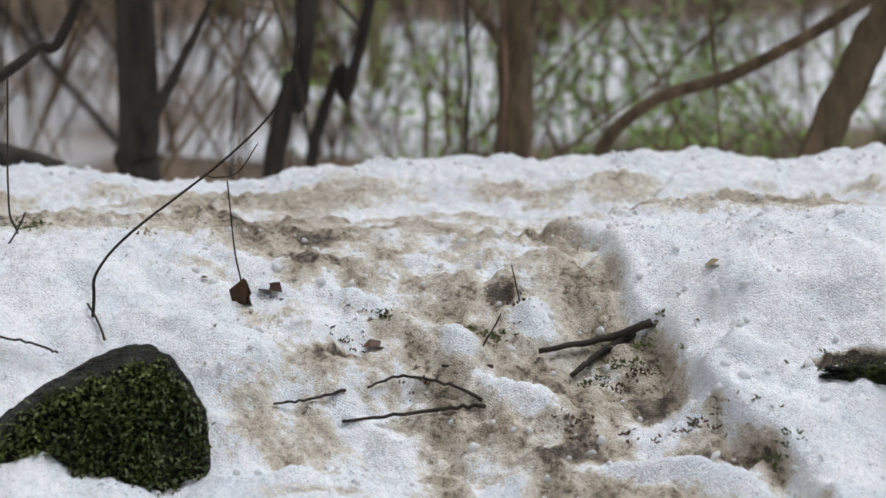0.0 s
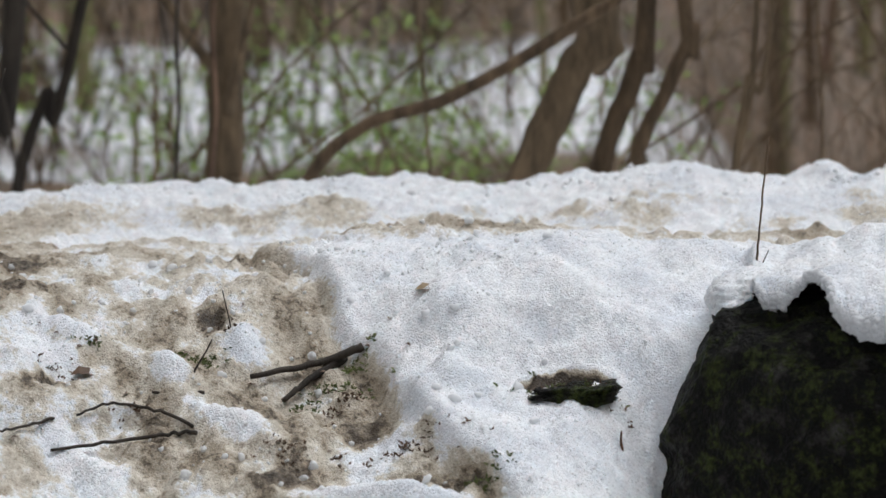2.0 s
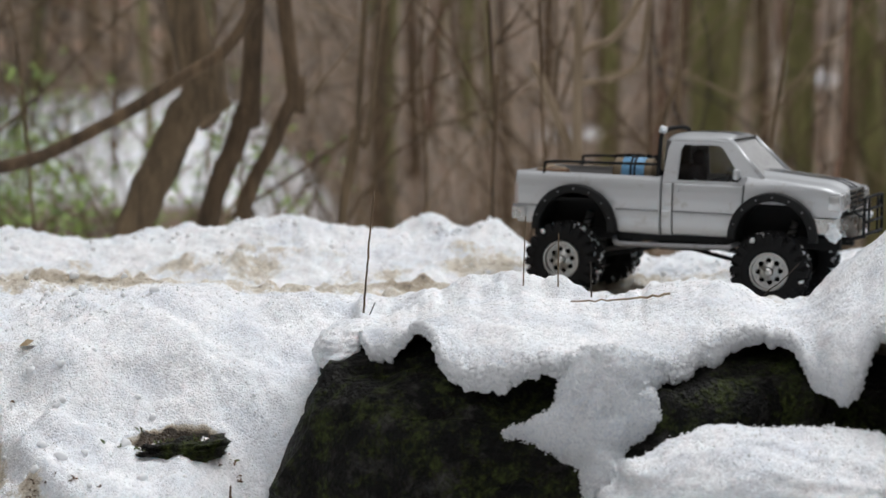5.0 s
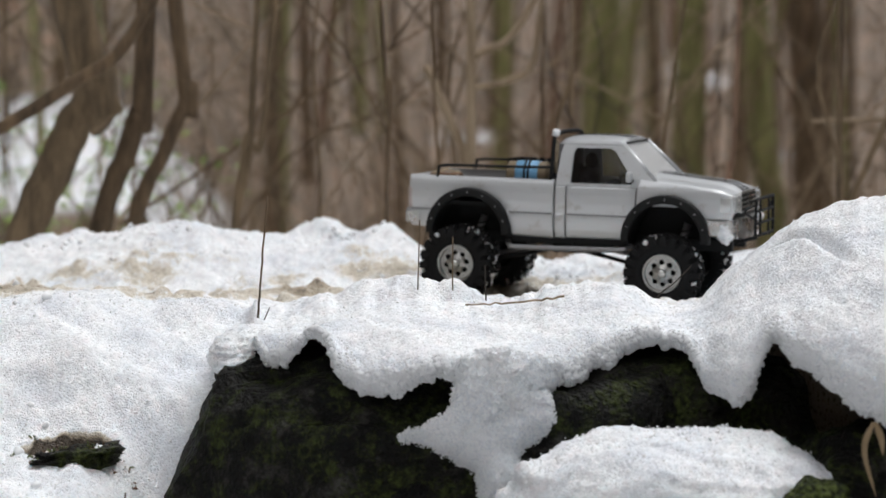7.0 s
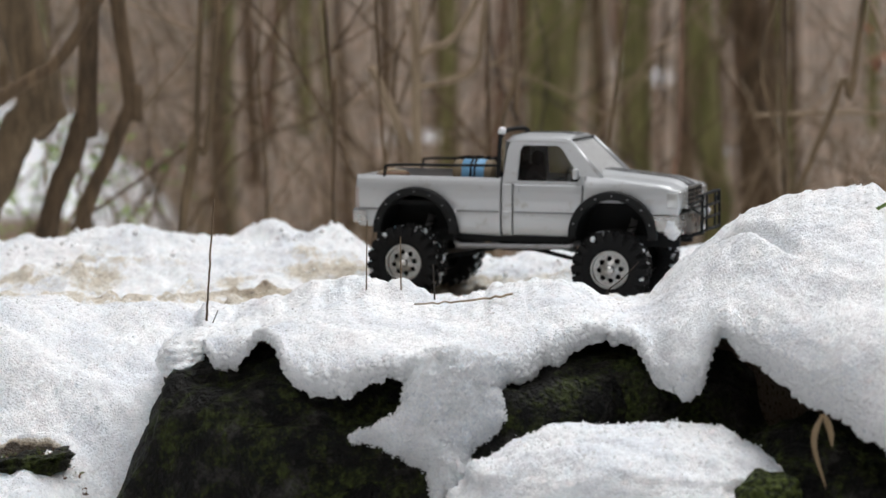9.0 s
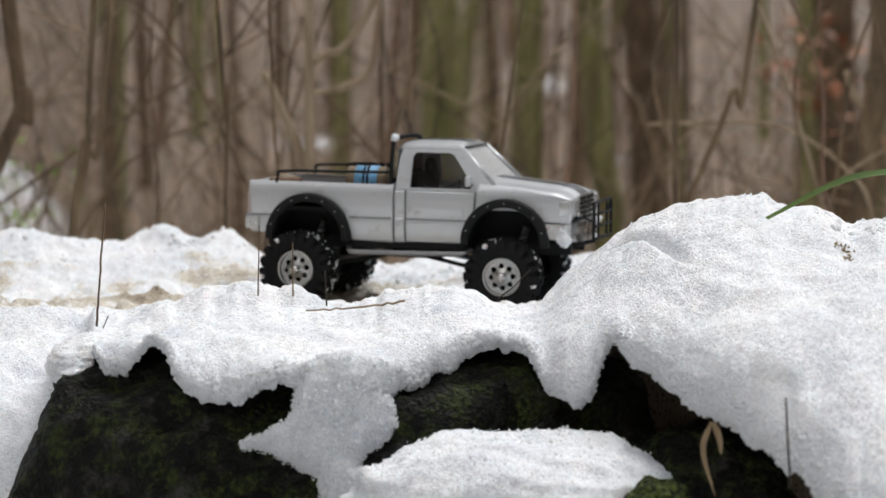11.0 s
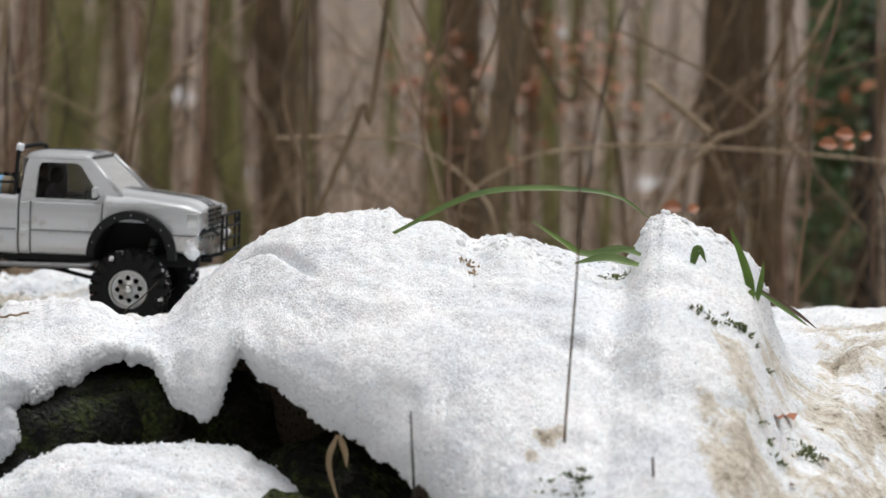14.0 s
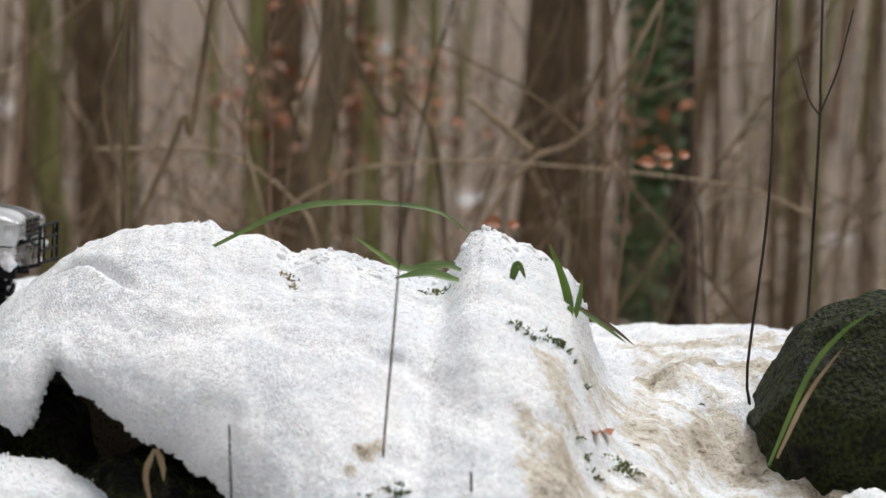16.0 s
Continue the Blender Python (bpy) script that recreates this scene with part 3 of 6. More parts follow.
# ---- snow lying on the stones ----
def drape(label, outline, stones, thick, floor=0.0, step_deg=0.04):
    """A sheet of snow over stones and the bank behind them, inside an outline of bearings and rises."""
    from mathutils.bvhtree import BVHTree
    trees = []
    for ob in stones:
        bm = bmesh.new()
        bm.from_mesh(ob.data)
        bm.transform(ob.matrix_world)
        trees.append(BVHTree.FromBMesh(bm))
        bm.free()
    poly = np.array(outline)
    az = np.arange(poly[:, 0].min() - 0.3, poly[:, 0].max() + 0.3, step_deg)
    el = np.arange(poly[:, 1].min() - 0.3, poly[:, 1].max() + 0.3, step_deg)
    A, L = np.meshgrid(az, el)
    best, odd = np.full(A.shape, 1e9), np.zeros(A.shape, bool)
    for (ax, ay), (bx, by) in zip(poly, np.roll(poly, -1, 0)):
        t = np.clip(((A - ax) * (bx - ax) + (L - ay) * (by - ay)) / ((bx - ax) ** 2 + (by - ay) ** 2 + 1e-12), 0, 1)
        best = np.minimum(best, np.hypot(A - ax - t * (bx - ax), L - ay - t * (by - ay)))
        odd ^= ((ay > L) != (by > L)) & (A < (bx - ax) * (L - ay) / (by - ay + 1e-12) + ax)
    f = np.where(odd, best, -best)
    RP = (EYE - floor) / np.tan(np.radians(-L))
    GZ, EDGE = ground(A, RP)[0], lip(az) + 0.05
    bm = bmesh.new()
    eye = Vector((0, 0, EYE))
    verts = {}
    for i in range(A.shape[0]):
        for j in range(A.shape[1]):
            if f[i, j] < -0.3:
                continue
            way = (at(A[i, j], L[i, j], 1.0) - eye).normalized()
            over = math.hypot(way.x, way.y)
            d, n = (floor - EYE) / way.z, Vector((0, 0, 1))
            if d * over < EDGE[j] - 0.04:                     # below the brink: the face of the bank
                d, n = (EDGE[j] - 0.04) / over, -way
            for tree in trees:
                p, nn, _, dist = tree.ray_cast(eye, way, 8)
                if p is not None and dist < d:
                    d, n = dist, nn
            p = eye + way * d
            if n.z == 1:
                p.z = max(GZ[i, j], floor - 0.02) + 0.004
            g = f[i, j] + 0.14 * noise.fractal(p * 16, 0.9, 2.0, 3) + 0.07 * noise.fractal(p * 85, 0.8, 2.0, 2) - 0.04
            if g < -0.07:
                continue
            u = min(max(g / 0.5, 0), 1)
            lift = thick * math.sqrt(1 - (1 - u) ** 2) * (1 + 0.35 * noise.fractal(p * 13, 1.0, 2.0, 2)) + (0.008 * noise.noise(p * 34) + 0.004 * noise.fractal(p * 110, 0.8, 2.0, 3)) * min(1, g / 0.15) if g > 0 else 0.1 * g
            push = (n * 0.5 - way * 0.5 + Vector((0, 0, 0.5))).normalized()
            verts[i, j] = bm.verts.new(p + push * lift)
    for i, j in verts:
        q = [verts.get(k) for k in ((i, j), (i, j + 1), (i + 1, j + 1), (i + 1, j))]
        if None not in q and max((q[0].co - w.co).length for w in q) < 0.08:
            bm.faces.new(q[::-1])
    bmesh.ops.smooth_vert(bm, verts=bm.verts[:], factor=0.3, use_axis_x=True, use_axis_y=True, use_axis_z=True)
    loose = [v for v in bm.verts if not v.link_faces]
    bmesh.ops.delete(bm, geom=loose, context="VERTS")
    return tagged(part("snow_cap", bm, SNOW), label, "snow")


CAP = drape("old snow hanging in a lobe down the dark stones", [
    (0.0, -6.7), (0.15, -7.94), (0.78, -8.28), (1.35, -8.69), (0.5, -9.05), (-0.48, -9.54), (-0.62, -10.4), (-1.6, -10.4), (-1.75, -9.06), (-2.25, -8.57),
    (-2.46, -8.2), (-2.3, -7.5), (-2.9, -6.9), (-2.0, -6.6), (-0.8, -6.5)], (BIG, MID), 0.030, -0.008)
DOME_SNOW = boulder("rounded dome of snow on a low stone", low(-5.6, 2.62, -0.232), (0.211, 0.13, 0.14), (0, 3, -4), SNOW, 21, square=2.4, rough=0.09, level=6)
DOME_SNOW["category"] = "snow"


def grains(centre, size, rng, label, name="snow_crumbs", level=0):
    """Small icy grains or clumps, one mass."""
    n = len(size)
    if level:
        bm = bmesh.new()
        bmesh.ops.create_icosphere(bm, subdivisions=level, radius=1.0)
        base, faces = np.array([v.co[:] for v in bm.verts]), np.array([[v.index for v in f.verts] for f in bm.faces])
        bm.free()
    else:
        base = np.array([(1, 0, 0), (-1, 0, 0), (0, 1, 0), (0, -1, 0), (0, 0, 1), (0, 0, -1)], float)
        faces = np.array([(0, 2, 4), (2, 1, 4), (1, 3, 4), (3, 0, 4), (2, 0, 5), (1, 2, 5), (3, 1, 5), (0, 3, 5)])
    nv = len(base)
    axes = np.linalg.qr(rng.normal(size=(n, 3, 3)))[0] * rng.uniform(0.7, 1.25, (n, 3, 1))
    v = np.einsum("ij,njk->nik", base, axes) * (size[:, None, None] * rng.uniform(0.7, 1.25, (n, nv, 1))) + centre[:, None, :]
    index = (faces[None] + nv * np.arange(n)[:, None, None]).reshape(-1)
    me = bpy.data.meshes.new(name)
    me.vertices.add(n * nv)
    me.vertices.foreach_set("co", v.ravel())
    me.loops.add(len(index))
    me.loops.foreach_set("vertex_index", index.astype(np.int32))
    me.polygons.add(len(index) // 3)
    me.polygons.foreach_set("loop_start", np.arange(0, len(index), 3, dtype=np.int32))
    me.polygons.foreach_set("use_smooth", np.full(len(index) // 3, level > 0))
    me.update(calc_edges=True)
    me.materials.append(GRAIN)
    tagged(new(name, me), label, "snow", kind="stuff")


def on_ground(u, r, lift):
    z, earth_and_shade, _ = ground(u, r)
    return np.stack([-np.sin(np.radians(u)) * r, np.cos(np.radians(u)) * r, z + lift], -1), earth_and_shade


def on_snow(u, q, lift):
    r, z = snow_profile(u, q)
    return np.stack([-np.sin(np.radians(u)) * (r - lift * 0.5), np.cos(np.radians(u)) * (r - lift * 0.5), z + lift * 0.7], -1)


def crumbs():
    """Loose grains and crumbs of old snow on the bank, the mound, the crest and the stones."""
    rng = np.random.default_rng(7)
    n = 36000
    u = rng.uniform(-31.5, 32.5, n)
    r = np.concatenate([rng.uniform(2.42, 3.3, n // 2), rng.uniform(3.1, 4.0, n - n // 2)])
    _, earth_and_shade = on_ground(u, r, 0)
    keep = ((on_stones(u) == 0) | (r > 3.3)) & (earth_and_shade < 0.3) & ((r < 3.2) | (r > 3.66))
    u, r = u[keep], r[keep]
    n = len(u)
    clump = fbm(u * 0.8, r * 40, 2, 3)
    size = 0.0006 + 0.0015 * rng.random(n) ** 3 * (1 + np.clip(clump, 0, 1)) + 0.0007 * (r > 3.65) * rng.random(n)
    grains(on_ground(u, r, size * 0.35)[0], size, rng, "loose icy grains and crumbs of old snow")
    # on the snow over the stones, most of them along its ragged edge
    n = 15000
    u = rng.uniform(-22.5, 5.0, n)
    q = np.where(rng.random(n) < 0.9, 0.83 - 0.14 * rng.random(n) ** 1.6, rng.uniform(0.2, 0.8, n))
    size = 0.0006 + 0.0016 * rng.random(n) ** 3 + 0.0014 * (q > 0.73) * rng.random(n) ** 2
    grains(on_snow(u, q, size * 0.3), size, rng, "icy grains on the snow over the stones")
    n = 5200
    u, q = rng.uniform(-14, 4.8, n), 0.825 - 0.09 * rng.random(n) ** 1.8
    size = 0.0014 + 0.0034 * rng.random(n) ** 2
    grains(on_snow(u, q, -size * 0.1), size, rng, "crumbs along the hanging edge of the snow", level=1)
    n = 260
    u, q = rng.uniform(-21.2, -12.3, n), 0.25 + 0.14 * rng.random(n) ** 1.5
    size = 0.0015 + 0.0050 * rng.random(n) ** 3
    grains(on_snow(u, q, -size * 0.4), size, rng, "small clumps of snow along the ridge of the mound", "snow_clumps", 2)
    # clumps thrown up on the ridge, the crest and the churned bank
    n = 790
    u = np.concatenate([rng.uniform(-22.5, -15, 150), rng.uniform(-31, 31, 340), rng.uniform(10, 26, 300)])
    r = np.concatenate([rng.normal(2.95, 0.05, 150), rng.normal(3.86, 0.05, 340), rng.uniform(2.6, 3.3, 300)])
    size = 0.0015 + 0.0055 * rng.random(n) ** 2
    free = (on_stones(u) == 0) | (r > 3.3)
    u, r, size = u[free], r[free], size[free]
    grains(on_ground(u, r, size * 0.2)[0], size, rng, "small clumps of old snow", "snow_clumps", 2)
    for ob, n in ((CAP, 9000), (DOME_SNOW, 6000)):
        me = ob.data
        area, cen, nor = np.empty(len(me.polygons)), np.empty(len(me.polygons) * 3), np.empty(len(me.polygons) * 3)
        me.polygons.foreach_get("area", area), me.polygons.foreach_get("center", cen), me.polygons.foreach_get("normal", nor)
        m = np.array(ob.matrix_world)
        cen = cen.reshape(-1, 3) @ m[:3, :3].T + m[:3, 3]
        nor = nor.reshape(-1, 3) @ m[:3, :3].T
        pick = rng.choice(len(area), n, p=area / area.sum())
        corner = np.array([me.vertices[rng_v].co for rng_v in np.array([p.vertices[0] for p in me.polygons])[pick]]) @ m[:3, :3].T + m[:3, 3]
        opposite = np.array([me.vertices[rng_v].co for rng_v in np.array([p.vertices[2] for p in me.polygons])[pick]]) @ m[:3, :3].T + m[:3, 3]
        mix_ = rng.random((n, 1))
        cen_ = np.where(mix_ < 0.5, cen[pick] + (corner - cen[pick]) * mix_ * 2, cen[pick] + (opposite - cen[pick]) * (mix_ * 2 - 1))
        size = 0.0007 + 0.0019 * rng.random(n) ** 3
        grains(cen_ + rng.normal(size=(n, 3)) * 0.0012 + nor[pick] * (size * 0.3)[:, None], size, rng, "icy grains of snow on the stones")


GRAIN = material("icy snow grains", (0.93, 0.94, 0.95), 0.5)
through_light = GRAIN.node_tree.nodes.new("ShaderNodeBsdfTranslucent")
through_light.inputs["Color"].default_value = (0.95, 0.96, 0.97, 1)
blend = GRAIN.node_tree.nodes.new("ShaderNodeMixShader")
blend.inputs[0].default_value = 0.5
link(GRAIN, GRAIN.node_tree.nodes["Principled BSDF"].outputs[0], blend.inputs[1])
link(GRAIN, through_light.outputs[0], blend.inputs[2])
link(GRAIN, blend.outputs[0], GRAIN.node_tree.nodes["Material Output"].inputs["Surface"])
crumbs()


# ---- trees and saplings ----
def trunk(label, line, r, wide, material_, up=2.5, name="tree", sides=10, wobble=0.3, foot=True, limbs=0):
    """A stem through bearings and rises at distance r; wide: its width at the top and the bottom, in thousandths of a metre."""
    if 4.4 < r < 8:                                             # the thicket stands close behind the crest
        r, wide = 4.15 + (r - 4.4) * 0.42, tuple(w * (4.15 + (r - 4.4) * 0.42) / r for w in wide)
    pts = [at(az, el, r) for az, el in line]
    if up:
        pts.insert(0, pts[0] + (pts[0] - pts[1]).normalized() * up * 0.5 + Vector((0, 0, up * 0.5)))
    if foot:
        low = pts[-1] + (pts[-1] - pts[-2]).normalized() * 0.05
        ground_z = min(height(math.degrees(math.atan2(-low.x, low.y)), math.hypot(low.x, low.y)), low.z) - 0.05
        low = Vector((low.x, low.y, ground_z))
        if (low - pts[-1]).length > 0.02:
            pts.append(low)
    n = max(10, len(pts) * 7)
    line_ = spline(pts, n)
    rng = random.Random(int(abs(line[0][0]) * 977 + r * 31))
    w0, w1 = wide[0] / 2000, wide[1] / 2000
    radii = []
    for k in range(n):
        u = k / (n - 1)
        base = w0 + (w1 - w0) * u
        radii.append(base * (1 + 0.10 * noise.noise(Vector((u * 9, r, line[0][0])))) * (1 + (0.35 * max(0, u - 0.9) / 0.1 if foot and w1 > 0.03 else 0)))
    for k in range(n):
        line_[k] += Vector((noise.noise(Vector((k * 0.7, r, 1.3))), noise.noise(Vector((k * 0.7, r, 7.3))), 0)) * min(w0, w1) * wobble
    bm = tube(line_, radii, sides)
    twigs = []
    for k in range(limbs):
        i = rng.randrange(1, max(2, n // 2))
        d = Vector((rng.uniform(-1, 1), rng.uniform(-1, 1), rng.uniform(0.3, 1.2))).normalized()
        a = line_[i]
        L = rng.uniform(0.3, 0.9)
        twigs.append(tube(spline([a, a + d * L * 0.5 + Vector((0, 0, 0.05)), a + d * L + Vector((rng.uniform(-.1, .1), 0, 0.15))], 6), [radii[i] * 0.4 * (1 - q / 7) for q in range(6)], 5))
    ob = part(name, bm, material_)
    for t in twigs:
        part("limb", t, material_, ob)
    return tagged(ob, label, "tree" if name == "tree" else name.replace("_", " "), kind="")


OLIVE, BROWN, DARK = "slim mossy tree trunk in the wood", "brown tree trunk in the wood", "dark tree trunk in the wood"
trunk(BROWN, [(27.4, 0.1), (27.35, -4.1)], 6.0, (100, 122), BARK_DARK, limbs=3)
trunk("leaning dark trunk behind the snow crest", [(23.1, 0.07), (23.5, -1.74), (24.05, -3.9)], 6.2, (48, 62), BARK_DARK, limbs=3)
trunk("thin leaning trunk behind the snow crest", [(21.6, 0.06), (22.35, -1.6), (23.1, -3.8)], 6.6, (30, 36), BARK_DARK, limbs=3)
trunk(BROWN, [(18.02, 0.04), (18.13, -3.9)], 7.0, (112, 116), BARK_BROWN, limbs=2)
trunk("crooked tree with rough bark", [(9.25, 1.85), (8.85, 0.6), (8.95, -0.2), (9.75, -1.7), (10.6, -3.8)], 5.2, (84, 86), BARK_BROWN)
trunk("crooked brown tree trunk behind the snow", [(7.6, 2.16), (7.9, -0.88), (8.8, -3.5)], 5.5, (46, 56), BARK_UMBER)
trunk("thin bent reddish dark tree trunk", [(6.9, 2.16), (6.58, 0.09), (7.15, -1.44), (7.95, -3.4)], 5.5, (34, 38), BARK_UMBER)
trunk("long fallen dark branch leaning through the saplings", [(7.65, 1.75), (9.6, -0.06), (12.5, -1.74), (14.6, -2.44), (15.95, -3.75)], 5.0, (26, 30), BARK_UMBER, up=0.6, name="branch")
trunk("thin brown sapling behind the snow", [(4.9, 2.17), (5.2, -1.31), (5.5, -3.4)], 5.0, (13, 15), BARK_BROWN, name="sapling")
trunk("thin brown sapling behind the snow", [(4.45, 2.17), (5.08, -1.59), (5.42, -3.4)], 5.0, (12, 14), BARK_BROWN, name="sapling")
trunk("thin dark sapling behind the snow", [(1.87, 2.18), (1.66, 0.09), (1.74, -3.3)], 4.8, (8.2, 9.0), BARK_UMBER, name="sapling")
trunk("thin dark sapling behind the snow", [(0.62, 1.90), (0.41, -1.74), (0.75, -3.8)], 4.8, (5.2, 7.5), BARK_UMBER, name="sapling")
trunk("pale straight young tree", [(-0.34, 2.18), (-0.34, -2.44), (-0.3, -4.0)], 6.0, (26, 28), BARK_PALE)
trunk("pale branch forking off a young tree", [(0.75, 0.51), (-0.05, -1.3), (-0.26, -1.9)], 6.0, (22, 24), BARK_PALE, up=0, foot=False, name="branch")
trunk("pale branch rising off a young tree", [(-1.9, 2.18), (-0.43, 0.72)], 6.0, (18, 20), BARK_PALE, up=0.8, foot=False, name="branch")
trunk("pale bent branch of a young tree", [(-2.04, 1.76), (-1.70, 0.37), (-0.25, -0.05)], 6.0, (14, 18), BARK_PALE, up=0.5, foot=False, name="branch")
trunk("thin reddish brown forest sapling", [(-2.88, 2.18), (-2.82, 0.37), (-2.47, -1.03), (-2.2, -4.1)], 5.0, (7, 10), BARK_BROWN, name="sapling")
trunk("thin dark sapling behind the snow", [(-2.11, 2.18), (-2.12, -1.03), (-2.1, -4.1)], 7.0, (12.0, 13.5), BARK_UMBER, name="sapling")
trunk(OLIVE, [(-3.5, 2.18), (-3.45, -3.0)], 11, (165, 180), BARK_OLIVE)
trunk(OLIVE, [(-5.85, 2.17), (-5.88, -3.0)], 11, (95, 105), BARK_OLIVE)
trunk(DARK, [(-7.3, 1.33), (-7.75, -3.0)], 12, (140, 150), BARK_OLIVE)
trunk(BROWN, [(-8.5, 2.16), (-8.8, -3.0)], 13, (170, 180), BARK_UMBER)
trunk("thin dark sapling behind the snow", [(-9.35, 2.15), (-9.4, -2.54), (-9.4, -4.3)], 6.0, (14.2, 15.8), BARK_UMBER, name="sapling")
trunk("thin reddish brown forest sapling", [(-6.9, 1.47), (-6.72, -2.0), (-6.6, -4.2)], 6.0, (12, 14), BARK_RED, name="sapling")
trunk("thin leaning brown forest sapling", [(-11.38, 2.76), (-10.75, -0.05), (-9.7, -2.73), (-9.3, -4.3)], 5.5, (13, 15), BARK_BROWN, name="sapling")
trunk("forked brown young tree", [(-14.4, 2.82), (-14.25, 0.31), (-14.0, -2.2), (-13.9, -4.4)], 7.0, (72, 84), BARK_BROWN)
trunk("stub of a broken branch", [(-13.5, 0.5), (-13.7, -0.1), (-14.1, -0.5)], 7.0, (20, 30), BARK_PALE, up=0, foot=False, name="branch")
trunk(BROWN, [(-13.2, 2.8), (-13.45, -3.5)], 12, (210, 220), BARK_UMBER)
trunk(BROWN, [(-19.65, 2.9), (-19.6, -4.0)], 11, (190, 205), BARK_UMBER)
trunk("dark tree trunk overgrown with ivy", [(-22.8, 2.95), (-23.1, -4.9)], 10, (180, 185), BARK_DARK)
trunk("arching pale bramble stem", [(-8.7, -0.79), (-10.9, -0.74), (-12.15, -0.93), (-13.45, -1.82), (-14.2, -3.2)], 6.5, (10, 12), BARK_PALE, up=0, name="bramble")
trunk("long arching pale bramble stem", [(-26.5, -1.9), (-24.2, -1.15), (-18.85, -0.79), (-16.1, -0.92), (-14.5, -1.37), (-13.0, -3.0)], 6.5, (8, 9), BARK_PALE, up=0, name="bramble")
trunk("pale leaning dead young tree", [(-21.4, 1.14), (-19.4, -0.71), (-18.5, -1.99), (-17.6, -4.3)], 7.0, (15, 18), BARK_PALE, up=1.2, name="sapling")
trunk("pale broken branch hanging in the wood", [(-17.85, 0.73), (-19.4, -0.50)], 7.0, (22, 24), BARK_PALE, up=0, foot=False, name="branch")
trunk("thin leaning brown forest stem", [(-14.6, 2.41), (-16.3, 0.77), (-17.05, -0.62), (-17.4, -4.3)], 7.5, (16, 20), BARK_BROWN, name="sapling")
trunk("tall thin dark stem by the mossy boulder", [(-25.25, 3.43), (-25.25, -1.43), (-24.9, -5.49), (-25.0, -6.7)], 3.0, (3.5, 5), BARK_DARK, up=1.0, name="sapling", sides=6)
trunk("tall thin dark stem in snow", [(-26.35, 3.04), (-26.4, 0.7), (-26.3, -4.6)], 3.3, (4, 5), BARK_DARK, up=1.0, name="sapling", sides=6)
trunk("fork of a thin dark stem", [(-25.8, 2.0), (-26.1, 1.05), (-26.4, 0.6)], 3.3, (2, 3), BARK_DARK, up=0, foot=False, name="branch", sides=6)
trunk("fork of a thin dark stem", [(-27.1, 3.2), (-26.8, 1.8), (-26.42, 0.7)], 3.3, (2, 3), BARK_DARK, up=0, foot=False, name="branch", sides=6)
trunk("dead branch slanting down to the snow", [(28.7, 0.1), (29.8, -1.13), (31.5, -2.6)], 3.8, (16, 20), BARK_DARK, up=0.8, name="branch")
trunk("thin dark twig arching into the snow", [(23.35, -1.04), (23.85, -2.43), (25.2, -3.82), (27.55, -5.60), (28.4, -6.55), (28.5, -7.3)], 2.95, (2.2, 5.5), BARK_DARK, up=0, name="branch", sides=6)
trunk("thin upright dark stem in snow", [(30.45, -1.81), (30.5, -4.84), (30.3, -5.6)], 3.2, (3, 4), BARK_DARK, up=0, name="twig", sides=6)
trunk("thin dark twig standing in the snow", [(4.66, -2.71), (4.82, -4.53), (4.92, -6.0)], 3.03, (2.2, 3.6), BARK_UMBER, up=0, name="twig", sides=6, wobble=1.2)
trunk("thin straw in the snow", [(0.90, -3.28), (0.95, -5.3)], 3.0, (1.5, 2.2), BARK_BROWN, up=0, name="twig", sides=6)
trunk("thin straw in the snow", [(0.08, -3.70), (0.08, -5.3)], 3.0, (1.5, 2.2), BARK_BROWN, up=0, name="twig", sides=6)
trunk("tall thin dry stalk standing in the snow mound", [(-16.18, -1.08), (-16.2, -3.44), (-15.98, -7.6)], 2.444, (1.8, 3.4), BARK_UMBER, up=0, name="stalk", sides=6)


